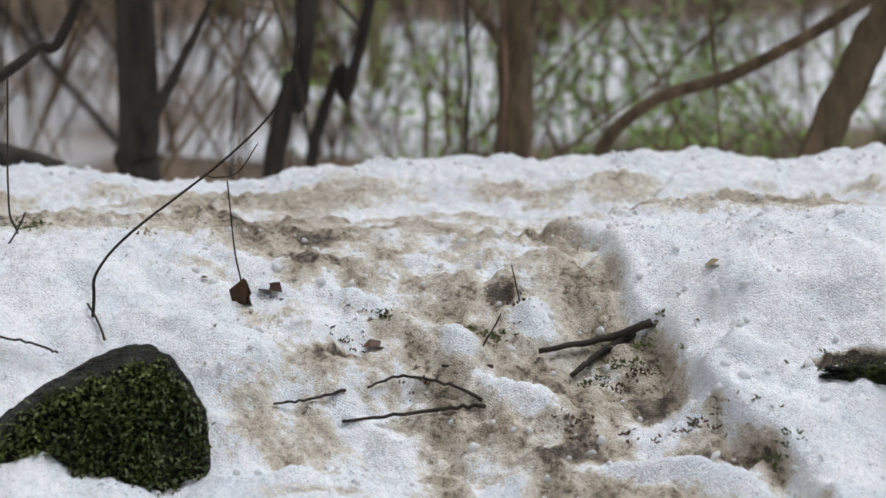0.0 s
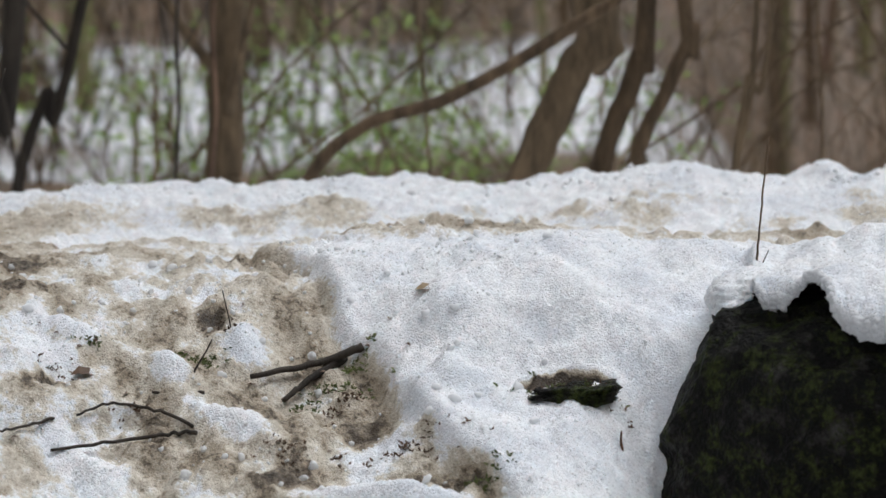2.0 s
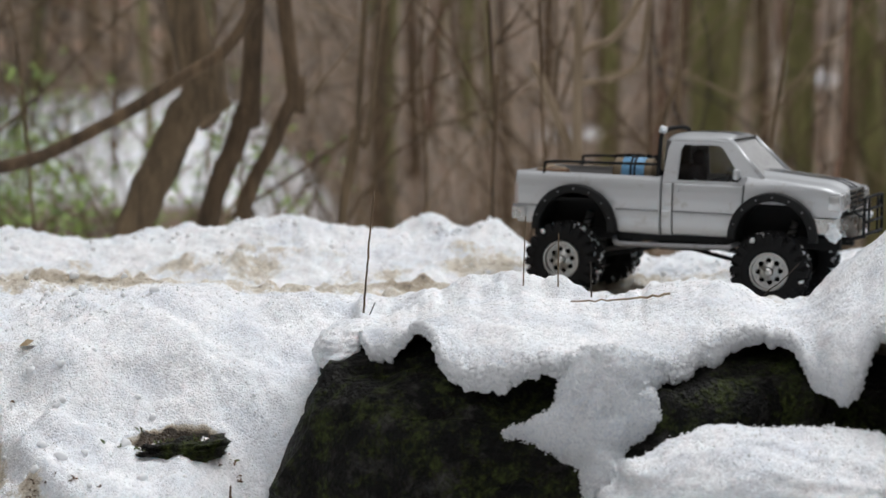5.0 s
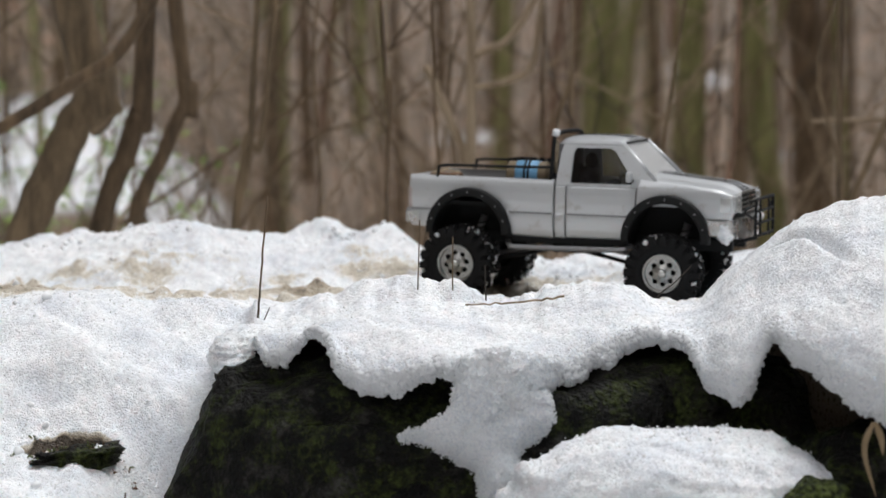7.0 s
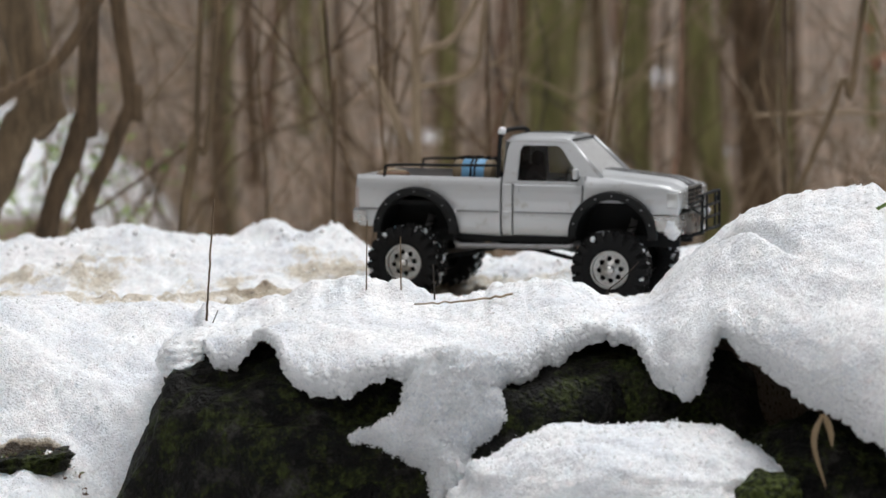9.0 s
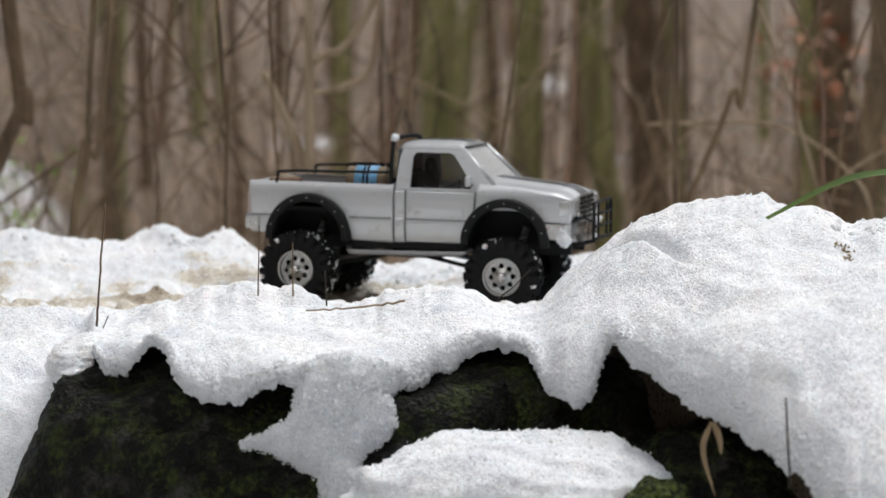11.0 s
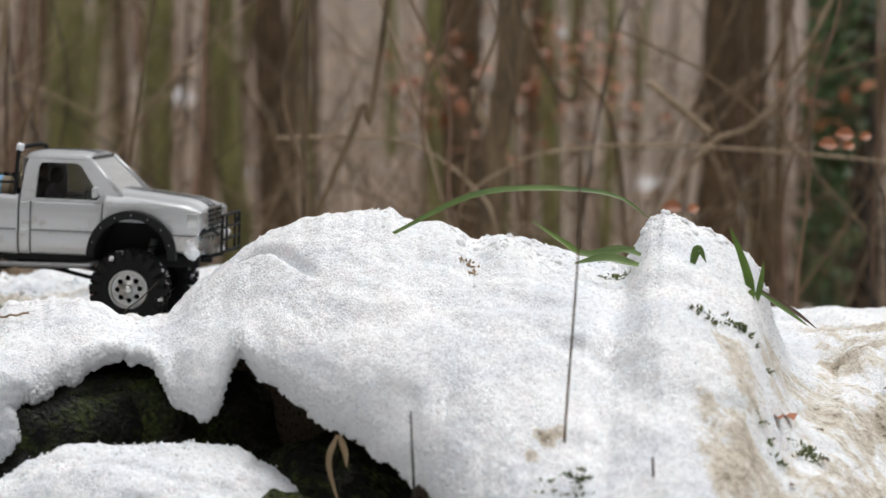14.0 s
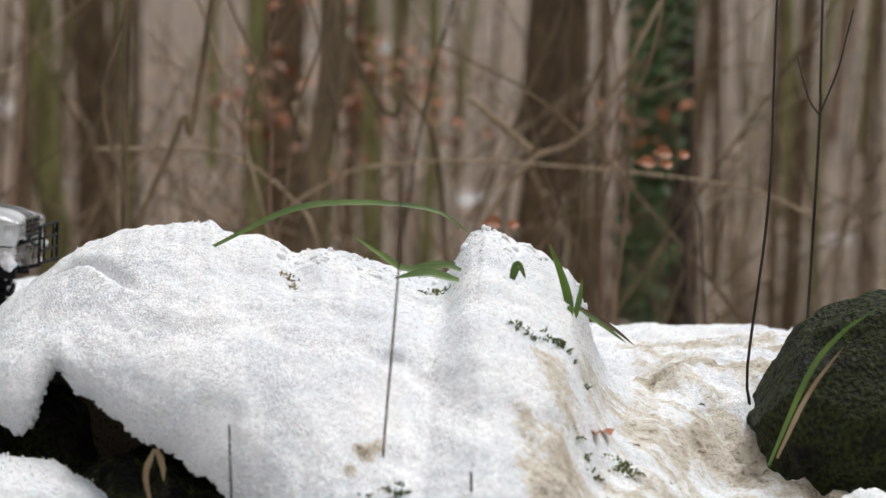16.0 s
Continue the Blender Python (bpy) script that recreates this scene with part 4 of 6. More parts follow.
def far_wood():
    """The trees further in; the nearer ones are trees of their own, the rest a few masses with an unseen ring."""
    rng = random.Random(4)
    for k in range(96):
        az, r = rng.uniform(-36, 38), rng.uniform(11, 26)
        mat = rng.choice((BARK_OLIVE, BARK_OLIVE, BARK_BROWN, BARK_UMBER, BARK_UMBER, BARK_PALE))
        w = rng.choice((22, 30, 45, 80, 130, 220)) * rng.uniform(0.7, 1.2) * (1 if r > 14 else 0.6)
        lean = rng.uniform(-0.5, 0.5) * (2 if w < 60 else 0.6)
        e = math.degrees(math.atan2(height(az, r) - EYE, r))
        line = [(az + lean, e + 9.5), (az + lean * 0.3 + rng.uniform(-0.1, 0.1), e + 5), (az, e)]
        t = trunk({BARK_OLIVE: OLIVE, BARK_BROWN: BROWN}.get(mat, DARK), line, r, (w * 0.75, w), mat, up=1.5, sides=6)
        tagged(t, group="trees of the wood")
    # distant masses in view, and an unseen ring added to shut out the low sky
    for mat, n, word in ((BARK_OLIVE, 70, "mossy"), (BARK_UMBER, 70, "brown"), (BARK_RED, 30, "reddish")):
        bm = bmesh.new()
        az = np.array([rng.uniform(-38, 40) for _ in range(n)] + [rng.uniform(42, 320) for _ in range(n * 5)])
        r = np.array([rng.uniform(24, 62) for _ in range(n)] + [rng.uniform(9, 40) for _ in range(n * 5)])
        z = ground((az + 180) % 360 - 180, r)[0]
        for k, (a, q, h) in enumerate(zip(az, r, z)):
            w, lean = rng.uniform(0.05, 0.16) if k < n else rng.uniform(0.08, 0.25), rng.uniform(-0.4, 0.4)
            tall = 5.5 if k < n else 12.0
            p = at(a, 0, q)
            p.z = h - 0.2
            tube(spline([p, p + Vector((lean * 0.5, 0, tall * 0.4)), p + Vector((lean * 1.5, 0, tall))], 6), [w * (1 - 0.06 * k_) for k_ in range(6)], 6, bm, cap=False)
        tagged(part("far_trees_and_blockers", bm, mat), "mass of distant bare %s tree trunks" % word, "trees", kind="stuff")


far_wood()


def saplings():
    """Young stems between the track and the wood."""
    rng = random.Random(77)
    for k in range(44):
        az, r = rng.uniform(-33, 33), rng.uniform(5.2, 8.5)
        w = rng.uniform(5, 13)
        lean, bow = rng.gauss(0, 0.9), rng.gauss(0, 0.35)
        mat = rng.choice((BARK_DARK, BARK_BROWN, BARK_BROWN, BARK_RED))
        t = trunk("thin bare sapling in the wood", [(az + lean, 3.5), (az + lean * 0.5 + bow, 0.5), (az + lean * 0.2, -2.0), (az, -4.2)], r, (w * 0.6, w), mat, up=rng.choice((0, 0.8)), name="sapling", sides=5, limbs=2)
        tagged(t, group="saplings of the wood")


saplings()


def brushwood():
    """Thin dead stems and twigs in the wood that nobody could count."""
    rng = random.Random(12)
    for mat, n in ((BARK_BROWN, 170), (BARK_PALE, 130), (BARK_DARK, 130)):
        bm = bmesh.new()
        for k in range(n):
            left = mat is not BARK_PALE and rng.random() < 0.6
            az, r = (rng.uniform(3, 36) if left else rng.uniform(-36, 36)), rng.uniform(7.5, 17)
            a = spot(az, r)
            tall, bend = rng.uniform(0.5, 2.2), rng.uniform(0, math.tau)
            side = Vector((math.cos(bend), math.sin(bend), 0)) * rng.uniform(0.1, 1.4)
            pts = spline([a, a + Vector((0, 0, tall * 0.6)) + side * 0.3, a + Vector((0, 0, tall)) + side], 7)
            w = rng.uniform(0.0025, 0.008)
            tube(pts, [w * (1 - 0.09 * q) for q in range(7)], 4, bm, cap=False)
            for q in range(rng.randrange(1, 4)):
                b = pts[rng.randrange(2, 6)]
                d = Vector((rng.uniform(-1, 1), rng.uniform(-0.5, 0.5), rng.uniform(-0.1, 0.8))) * rng.uniform(0.2, 0.7)
                tube([b, b + d * 0.5 + Vector((0, 0, 0.03)), b + d], [w * 0.6, w * 0.45, w * 0.25], 4, bm, cap=False)
        for k in range(45 if mat is not BARK_PALE else 0):
            az, r = rng.uniform(12, 36), rng.uniform(8.5, 14)
            a = spot(az, r)
            d = Vector((rng.gauss(0, 0.5), rng.gauss(0, 0.3), rng.uniform(0.8, 2.0)))
            w = rng.uniform(0.006, 0.016)
            tube(spline([a, a + d * 0.5 + Vector((rng.gauss(0, 0.12), 0, 0)), a + d], 6), [w * (1 - 0.1 * q) for q in range(6)], 4, bm, cap=False)
        tagged(part("brushwood", bm, mat), "tangle of thin bare stems and twigs", "brushwood", kind="stuff")


brushwood()


def crossing_branches():
    """Long thin dead branches slanting between the trees."""
    rng = random.Random(53)
    for mat, n in ((BARK_BROWN, 46), (BARK_PALE, 40), (BARK_UMBER, 46)):
        bm = bmesh.new()
        for k in range(n):
            az, r = rng.uniform(-33, 33), rng.uniform(4.9, 8.5)
            a = spot(az, r)
            side = rng.choice((-1, 1)) * rng.uniform(0.4, 1.3)
            d = Vector((side, rng.gauss(0, 0.3), rng.uniform(0.6, 1.5)))
            pts = spline([a, a + d * 0.4 + Vector((0, 0, rng.uniform(-0.05, 0.3))), a + d * 0.75 + Vector((0, 0, rng.uniform(-0.05, 0.2))), a + d], 10)
            w = rng.uniform(0.0018, 0.0055)
            tube(pts, [w * (1 - 0.07 * q) for q in range(10)], 5, bm, cap=False)
            for q in range(rng.randrange(2, 6)):
                b = pts[rng.randrange(3, 9)]
                e = Vector((rng.uniform(-0.5, 0.5), rng.uniform(-0.2, 0.2), rng.uniform(0.05, 0.6)))
                tube([b, b + e * 0.5 + Vector((0, 0, 0.02)), b + e], [w * 0.5, w * 0.4, w * 0.2], 4, bm, cap=False)
        tagged(part("branches", bm, mat), "thin dead branches slanting between the trees", "branches", kind="stuff")


crossing_branches()


def undergrowth():
    """Dry tan stalks and seedlings on the forest floor."""
    rng = random.Random(31)
    for mat, n in ((BARK_PALE, 120), (BARK_RED, 150)):
        bm = bmesh.new()
        for k in range(n):
            az, r = rng.uniform(-34, 4), rng.uniform(8.5, 19)
            a = spot(az, r)
            d = Vector((rng.gauss(0, 0.3), rng.gauss(0, 0.2), rng.uniform(0.8, 2.4)))
            w = rng.uniform(0.003, 0.009)
            tube(spline([a, a + d * 0.5 + Vector((rng.gauss(0, 0.04), 0, 0)), a + d], 5), [w, w * 0.9, w * 0.8, w * 0.6, w * 0.4], 4, bm, cap=False)
        tagged(part("undergrowth", bm, mat), "dry tan stalks and seedlings on the forest floor", "undergrowth", kind="stuff")


undergrowth()


# ---- leaves ----
def leaf_material(name, dark, light, rough=0.5):
    m = material(name, light, rough)
    n, r = noisy(m, 9, (dark, light), (0.35, 0.65))
    g = m.node_tree.nodes.new("ShaderNodeNewGeometry")
    h = m.node_tree.nodes.new("ShaderNodeHueSaturation")
    mr = node(m, "ShaderNodeMapRange")
    mr.inputs["To Min"].default_value, mr.inputs["To Max"].default_value = 0.7, 1.25
    link(m, g.outputs["Random Per Island"], mr.inputs["Value"])
    link(m, mr.outputs["Result"], h.inputs["Value"])
    link(m, r.outputs["Color"], h.inputs["Color"])
    b = m.node_tree.nodes["Principled BSDF"]
    link(m, h.outputs["Color"], b.inputs["Base Color"])
    b.inputs["Subsurface Weight"].default_value = 0.0
    b.inputs["Transmission Weight"].default_value = 0.0
    return m


FRESH = leaf_material("fresh green leaf", (0.11, 0.18, 0.03), (0.28, 0.40, 0.07))
IVY = leaf_material("dark ivy leaf", (0.035, 0.07, 0.025), (0.10, 0.18, 0.06))
RUST = leaf_material("rusty beech leaf", (0.22, 0.075, 0.03), (0.42, 0.16, 0.07))
GRASS = leaf_material("grass blade", (0.06, 0.12, 0.02), (0.17, 0.28, 0.05))
STRAW = leaf_material("dry straw", (0.22, 0.15, 0.08), (0.42, 0.32, 0.19))
DEAD = leaf_material("dead brown leaf", (0.055, 0.028, 0.012), (0.16, 0.085, 0.04))
MOSS = leaf_material("green moss", (0.04, 0.06, 0.012), (0.16, 0.19, 0.05))


def leaf(bm, p, d, up, long_, wide_, fold=0.25):
    """One leaf, folded along its rib."""
    d = d.normalized()
    s = d.cross(up).normalized()
    n = s.cross(d)
    a, b = bm.verts.new(p), bm.verts.new(p + d * long_ - n * long_ * 0.15)
    m1, m2 = bm.verts.new(p + d * long_ * 0.35 + n * long_ * 0.05), bm.verts.new(p + d * long_ * 0.7)
    for k in (-1, 1):
        e1 = bm.verts.new(p + d * long_ * 0.33 + s * k * wide_ / 2 + n * wide_ * fold)
        e2 = bm.verts.new(p + d * long_ * 0.70 + s * k * wide_ * 0.38 + n * wide_ * fold * 0.7)
        for q in ((a, m1, e1), (m1, m2, e2, e1), (m2, b, e2)):
            bm.faces.new(q if k < 0 else q[::-1])


def shrub(label, az, r, tall, spread, leaves, mat, stem_mat, seed, low_leaf=0.2, size=0.05, base=None, category="shrub"):
    rng = random.Random(seed)
    ob = tagged(new("shrub"), label, category)
    root = base or spot(az, r)
    tips = []
    for k in range(5):
        d = Vector((rng.uniform(-1, 1) * spread, rng.uniform(-0.5, 0.5) * spread, tall * rng.uniform(0.7, 1.1)))
        pts = spline([root + Vector((rng.uniform(-.04, .04), 0, -0.03)), root + d * 0.5 + Vector((rng.uniform(-.1, .1), 0, 0.05)), root + d], 8)
        part("stem", tube(pts, [0.008 * (1 - 0.1 * q) for q in range(8)], 5), stem_mat, ob)
        tips += [(p, d) for p in pts[1:]]
    bm = bmesh.new()
    for k in range(leaves):
        p, d = rng.choice(tips)
        if (p.z - root.z) < low_leaf * tall:
            continue
        off = Vector((rng.gauss(0, 0.12), rng.gauss(0, 0.12), rng.gauss(0, 0.08))) * (spread + 0.3)
        leaf(bm, p + off, Vector((rng.uniform(-1, 1), rng.uniform(-1, 1), rng.uniform(-0.6, 0.4))), Vector((rng.uniform(-.6, .6), rng.uniform(-.9, .2), 1)), size * rng.uniform(0.6, 1.2), size * 0.55)
    part("crown", bm, mat, ob, smooth=False)
    return ob


GREEN_SHRUB = "bush with sparse fresh green leaves behind the crest"
for k, (az, r, tall, spread, n) in enumerate(((20.5, 7.2, 0.62, 0.5, 260), (18.9, 8.0, 0.7, 0.5, 200), (16.4, 7.0, 0.55, 0.45, 280), (14.6, 7.6, 0.7, 0.6, 300), (12.6, 7.0, 0.6, 0.55, 300), (11.2, 8.2, 0.7, 0.5, 200), (13.6, 6.4, 0.36, 0.4, 170),
                                           (7.4, 6.6, 0.55, 0.25, 80), (7.5, 6.0, 0.28, 0.25, 60), (4.0, 6.2, 0.34, 0.25, 90), (0.9, 5.6, 0.22, 0.2, 60), (22.6, 8.5, 0.85, 0.4, 90), (10.0, 8.5, 0.75, 0.4, 110), (-6.4, 7.5, 0.8, 0.2, 25))):
    tagged(shrub(GREEN_SHRUB, az, r * 0.92, tall * 0.95, spread * 0.85, int(n * 1.5), FRESH, BARK_BROWN, 40 + k, size=0.034), group="green bushes")
shrub("spray of rusty beech leaves in the wood", -17.0, 9.5, 1.75, 0.8, 800, RUST, BARK_BROWN, 71, 0.72, 0.085)
shrub("spray of rusty beech leaves in the wood", 10.8, 15, 1.3, 0.9, 420, RUST, BARK_BROWN, 72, 0.5, 0.08)
for k, (az, el) in enumerate(((-22.47, -0.72), (-22.87, -0.47), (-18.73, -2.34))):
    bm = bmesh.new()
    p = at(az, el, 4.6)
    leaf(bm, p, Vector((-0.8, 0.1, 0.1)), Vector((0.1, -1, 0.5)), 0.042, 0.03)
    leaf(bm, p + Vector((0.01, 0, -0.004)), Vector((0.7, 0.1, 0.2)), Vector((0.1, -1, 0.5)), 0.03, 0.02)
    ob = part("oak_twig", tube([p + Vector((0.02, 0.02, 0.0)), p + Vector((0.10, 0.08, -0.12)), Vector((p.x + 0.16, p.y + 0.14, height(az, 4.8)))], [0.0016, 0.002, 0.003], 5), BARK_DARK)
    part("leaf", bm, RUST, ob, "orange dead leaf", smooth=False)
    tagged(ob, "thin twig with a few orange dead leaves", "twig")


def ivy():
    rng = random.Random(9)
    bm = bmesh.new()
    for k in range(520):
        el = rng.uniform(-4.6, 5)
        az = -22.35 + rng.gauss(0, 0.28) - 0.05 * el
        p = at(az, el, 9.82 + rng.uniform(-0.06, 0.05))
        leaf(bm, p, Vector((rng.uniform(-1, 1), -0.2, rng.uniform(-1, 0.3))), Vector((rng.uniform(-.4, .4), -1, 0.3)), rng.uniform(0.05, 0.09), 0.06)
    ob = part("ivy", bm, IVY, smooth=False)
    tagged(ob, "dark green ivy climbing a tree trunk", "ivy", kind="stuff")


ivy()


# ---- the model truck ----
def paint(name, base, rough, metal=0.0, coat=0.0, dirt=0.3):
    m = material(name, base, rough, metal)
    b = m.node_tree.nodes["Principled BSDF"]
    b.inputs["Coat Weight"].default_value = coat
    b.inputs["Coat Roughness"].default_value = 0.15
    n, r = noisy(m, 48, (tuple(c * (1 - dirt) * k for c, k in zip(base, (0.9, 0.82, 0.72))), base), (0.24, 0.42), detail=10)
    rr = node(m, "ShaderNodeMapRange")
    rr.inputs["To Min"].default_value, rr.inputs["To Max"].default_value = min(1, rough + 0.25), rough
    link(m, n.outputs["Fac"], rr.inputs["Value"])
    link(m, rr.outputs["Result"], b.inputs["Roughness"])
    return m


SILVER = paint("silver paint", (0.53, 0.545, 0.56), 0.28, 0.4, 0.6, 0.3)
BLACK = paint("black plastic", (0.009, 0.0095, 0.010), 0.6, dirt=0.2)
STRIPE = paint("dark stripe paint", (0.022, 0.025, 0.03), 0.25, coat=1.0, dirt=0.2)
RUBBER = paint("black rubber", (0.009, 0.009, 0.0095), 0.8, dirt=-0.6)
# rims darker than CHROME, for dirt and dark reflections put into the base colour
RIM = paint("chrome rim with dirt and painted dark reflections", (0.40, 0.40, 0.39), 0.2, 1.0, dirt=0.55)
CREASE_GREY = paint("thin grey strip along the crease", (0.20, 0.205, 0.21), 0.45, dirt=0.3)
CHROME = paint("worn chrome", (0.62, 0.62, 0.61), 0.16, 1.0, dirt=0.35)
STEEL = paint("grey steel", (0.30, 0.30, 0.31), 0.35, 0.8, dirt=0.4)
CLOTH = paint("dark cloth", (0.03, 0.03, 0.035), 0.9)
SKIN = paint("painted doll plastic", (0.30, 0.15, 0.10), 0.6)
WOOD = paint("worn brown wood", (0.20, 0.115, 0.065), 0.75, dirt=0.5)
BLUE = paint("light blue paint", (0.16, 0.36, 0.58), 0.5, dirt=0.35)
OCHRE = paint("brown barrel paint", (0.19, 0.145, 0.09), 0.6, dirt=0.4)
ROPE = paint("pale rope", (0.55, 0.47, 0.34), 0.9, dirt=0.3)
LAMP = paint("clear lamp plastic", (0.60, 0.61, 0.61), 0.12, 0.5, dirt=0.2)
TAIL = paint("greyed tail light", (0.42, 0.36, 0.34), 0.25, dirt=0.15)
WHITE = paint("white paint", (0.7, 0.7, 0.7), 0.5, dirt=0.2)
TEAL = paint("dull teal print", (0.10, 0.20, 0.26), 0.5, dirt=0.2)
def glass(name, clear, ior):
    """A thin pane: clear straight on, mirroring the sky at a slant."""
    m = material(name)
    nt = m.node_tree
    see, shine, mixed = nt.nodes.new("ShaderNodeBsdfTransparent"), nt.nodes.new("ShaderNodeBsdfGlossy"), nt.nodes.new("ShaderNodeMixShader")
    f = node(m, "ShaderNodeFresnel", IOR=ior)
    see.inputs["Color"].default_value = (clear, clear, clear, 1)
    shine.inputs["Roughness"].default_value = 0.06
    link(m, f.outputs[0], mixed.inputs[0])
    link(m, see.outputs[0], mixed.inputs[1])
    link(m, shine.outputs[0], mixed.inputs[2])
    link(m, mixed.outputs[0], nt.nodes["Material Output"].inputs["Surface"])
    return m


GLASS = glass("window glass", 0.78, 1.4)
CLEAR = glass("clear glass with painted sky sheen", 0.7, 2.1)
# patchy white diffuse stands in for the sky mirrored in the windscreen
sky_sheen, over_ = CLEAR.node_tree.nodes.new("ShaderNodeBsdfDiffuse"), CLEAR.node_tree.nodes.new("ShaderNodeMixShader")
sheen_noise = node(CLEAR, "ShaderNodeTexNoise", Scale=55.0, Detail=5.0)
sheen_share = node(CLEAR, "ShaderNodeMapRange")
sheen_share.inputs["From Min"].default_value, sheen_share.inputs["From Max"].default_value, sheen_share.inputs["To Min"].default_value, sheen_share.inputs["To Max"].default_value = 0.35, 0.65, 0.2, 0.75
link(CLEAR, sheen_noise.outputs["Fac"], sheen_share.inputs["Value"])
link(CLEAR, sheen_share.outputs["Result"], over_.inputs[0])
link(CLEAR, CLEAR.node_tree.nodes["Mix Shader"].outputs[0], over_.inputs[1])
link(CLEAR, sky_sheen.outputs[0], over_.inputs[2])
link(CLEAR, over_.outputs[0], CLEAR.node_tree.nodes["Material Output"].inputs["Surface"])
for dark_stuff in (BLACK, RUBBER, CLOTH):
    dark_stuff.node_tree.nodes["Principled BSDF"].inputs["Specular IOR Level"].default_value = 0.25


SIDE_Z = (0.098, 0.106, 0.114, 0.124, 0.133, 0.1380, 0.1394, 0.142, 0.155, 0.168, 0.178, 0.184, 0.192)
SIDE_Y = (0.0075, 0.0040, 0.0016, 0.0003, 0.0, 0.0004, 0.0020, 0.0018, 0.0010, 0.0012, 0.0026, 0.0042, 0.0080)


def shaped(bm, side):
    """Gives a flat side panel its crease, its rounded shoulder and its tucked-in sill."""
    for k in range(30):
        z = 0.1 + 0.09 * k / 29
        bmesh.ops.bisect_plane(bm, geom=bm.verts[:] + bm.edges[:] + bm.faces[:], plane_co=(0, 0, z), plane_no=(0, 0, 1))
    for v in bm.verts:
        v.co.y -= side * float(np.interp(v.co.z, SIDE_Z, SIDE_Y))
    return bm


def prism(outline, y0, y1, bevel=0.0024, lean=None):
    """A plate cut to an outline in x and z, from y0 to y1; lean moves it inwards with height."""
    bm = bmesh.new()
    lean = lean or (lambda z: 0.0)
    s = 1 if y1 > y0 else -1
    inner = [bm.verts.new((x, y0 - (1 if y0 > 0 else -1) * lean(z), z)) for x, z in outline]
    outer = [bm.verts.new((x, y1 - (1 if y1 > 0 else -1) * lean(z), z)) for x, z in outline]
    n = len(outline)
    bm.faces.new(inner)
    bm.faces.new(outer[::-1])
    for k in range(n):
        bm.faces.new((inner[k], outer[k], outer[(k + 1) % n], inner[(k + 1) % n]))
    bmesh.ops.recalc_face_normals(bm, faces=bm.faces[:])
    if bevel:
        ring = [e for e in bm.edges if all(v in outer for v in e.verts)]
        bmesh.ops.bevel(bm, geom=ring, offset=bevel, segments=2, affect="EDGES", profile=0.5)
    return bm


def arc(cx, cz, r, a0, a1, n=16):
    return [(cx + r * math.cos(radians(a0 + (a1 - a0) * k / n)), cz + r * math.sin(radians(a0 + (a1 - a0) * k / n))) for k in range(n + 1)]


def slab(xs, ys, top, bottom):
    """A sheet with its own top and bottom over a grid."""
    bm = bmesh.new()
    sheets = []
    for f in (top, bottom):
        sheets.append([[bm.verts.new((x, y, f(x, y))) for y in ys] for x in xs])
    nx, ny = len(xs), len(ys)
    for s, g in enumerate(sheets):
        for i in range(nx - 1):
            for j in range(ny - 1):
                q = (g[i][j], g[i + 1][j], g[i + 1][j + 1], g[i][j + 1])
                bm.faces.new(q if s == 0 else q[::-1])
    a, b = sheets
    rim = [(i, 0) for i in range(nx)] + [(nx - 1, j) for j in range(1, ny)] + [(i, ny - 1) for i in range(nx - 2, -1, -1)] + [(0, j) for j in range(ny - 2, 0, -1)]
    for (i, j), (k, l) in zip(rim, rim[1:] + rim[:1]):
        bm.faces.new((a[i][j], b[i][j], b[k][l], a[k][l]))
    bmesh.ops.recalc_face_normals(bm, faces=bm.faces[:])
    return bm


def lathe(profile, n, axis="Y"):
    """A turned body: (distance along the axis, radius) pairs."""
    bm = bmesh.new()
    rings = []
    for a, r in profile:
        rings.append([bm.verts.new((r * math.cos(k * math.tau / n), a, r * math.sin(k * math.tau / n)) if axis == "Y" else (a, r * math.cos(k * math.tau / n), r * math.sin(k * math.tau / n))) for k in range(n)])
    for p, q in zip(rings, rings[1:]):
        for k in range(n):
            bm.faces.new((p[k], p[(k + 1) % n], q[(k + 1) % n], q[k]))
    bmesh.ops.recalc_face_normals(bm, faces=bm.faces[:])
    return bm


def lug_mesh(r, long_, wide_):
    """One block of the tread, standing along x."""
    bm = bmesh.new()
    v = []
    for rr, k in ((-0.002, 1.0), (r, 0.82)):
        v += [bm.verts.new((rr, sy * wide_ / 2 * k, sz * long_ / 2 * k)) for sy, sz in ((-1, -1), (1, -1), (1, 1), (-1, 1))]
    for f in ((3, 2, 1, 0), (4, 5, 6, 7), (0, 1, 5, 4), (1, 2, 6, 5), (2, 3, 7, 6), (3, 0, 4, 7)):
        bm.faces.new([v[k] for k in f])
    me = bpy.data.meshes.new("lug")
    bm.to_mesh(me)
    bm.free()
    me.materials.append(RUBBER)
    return me


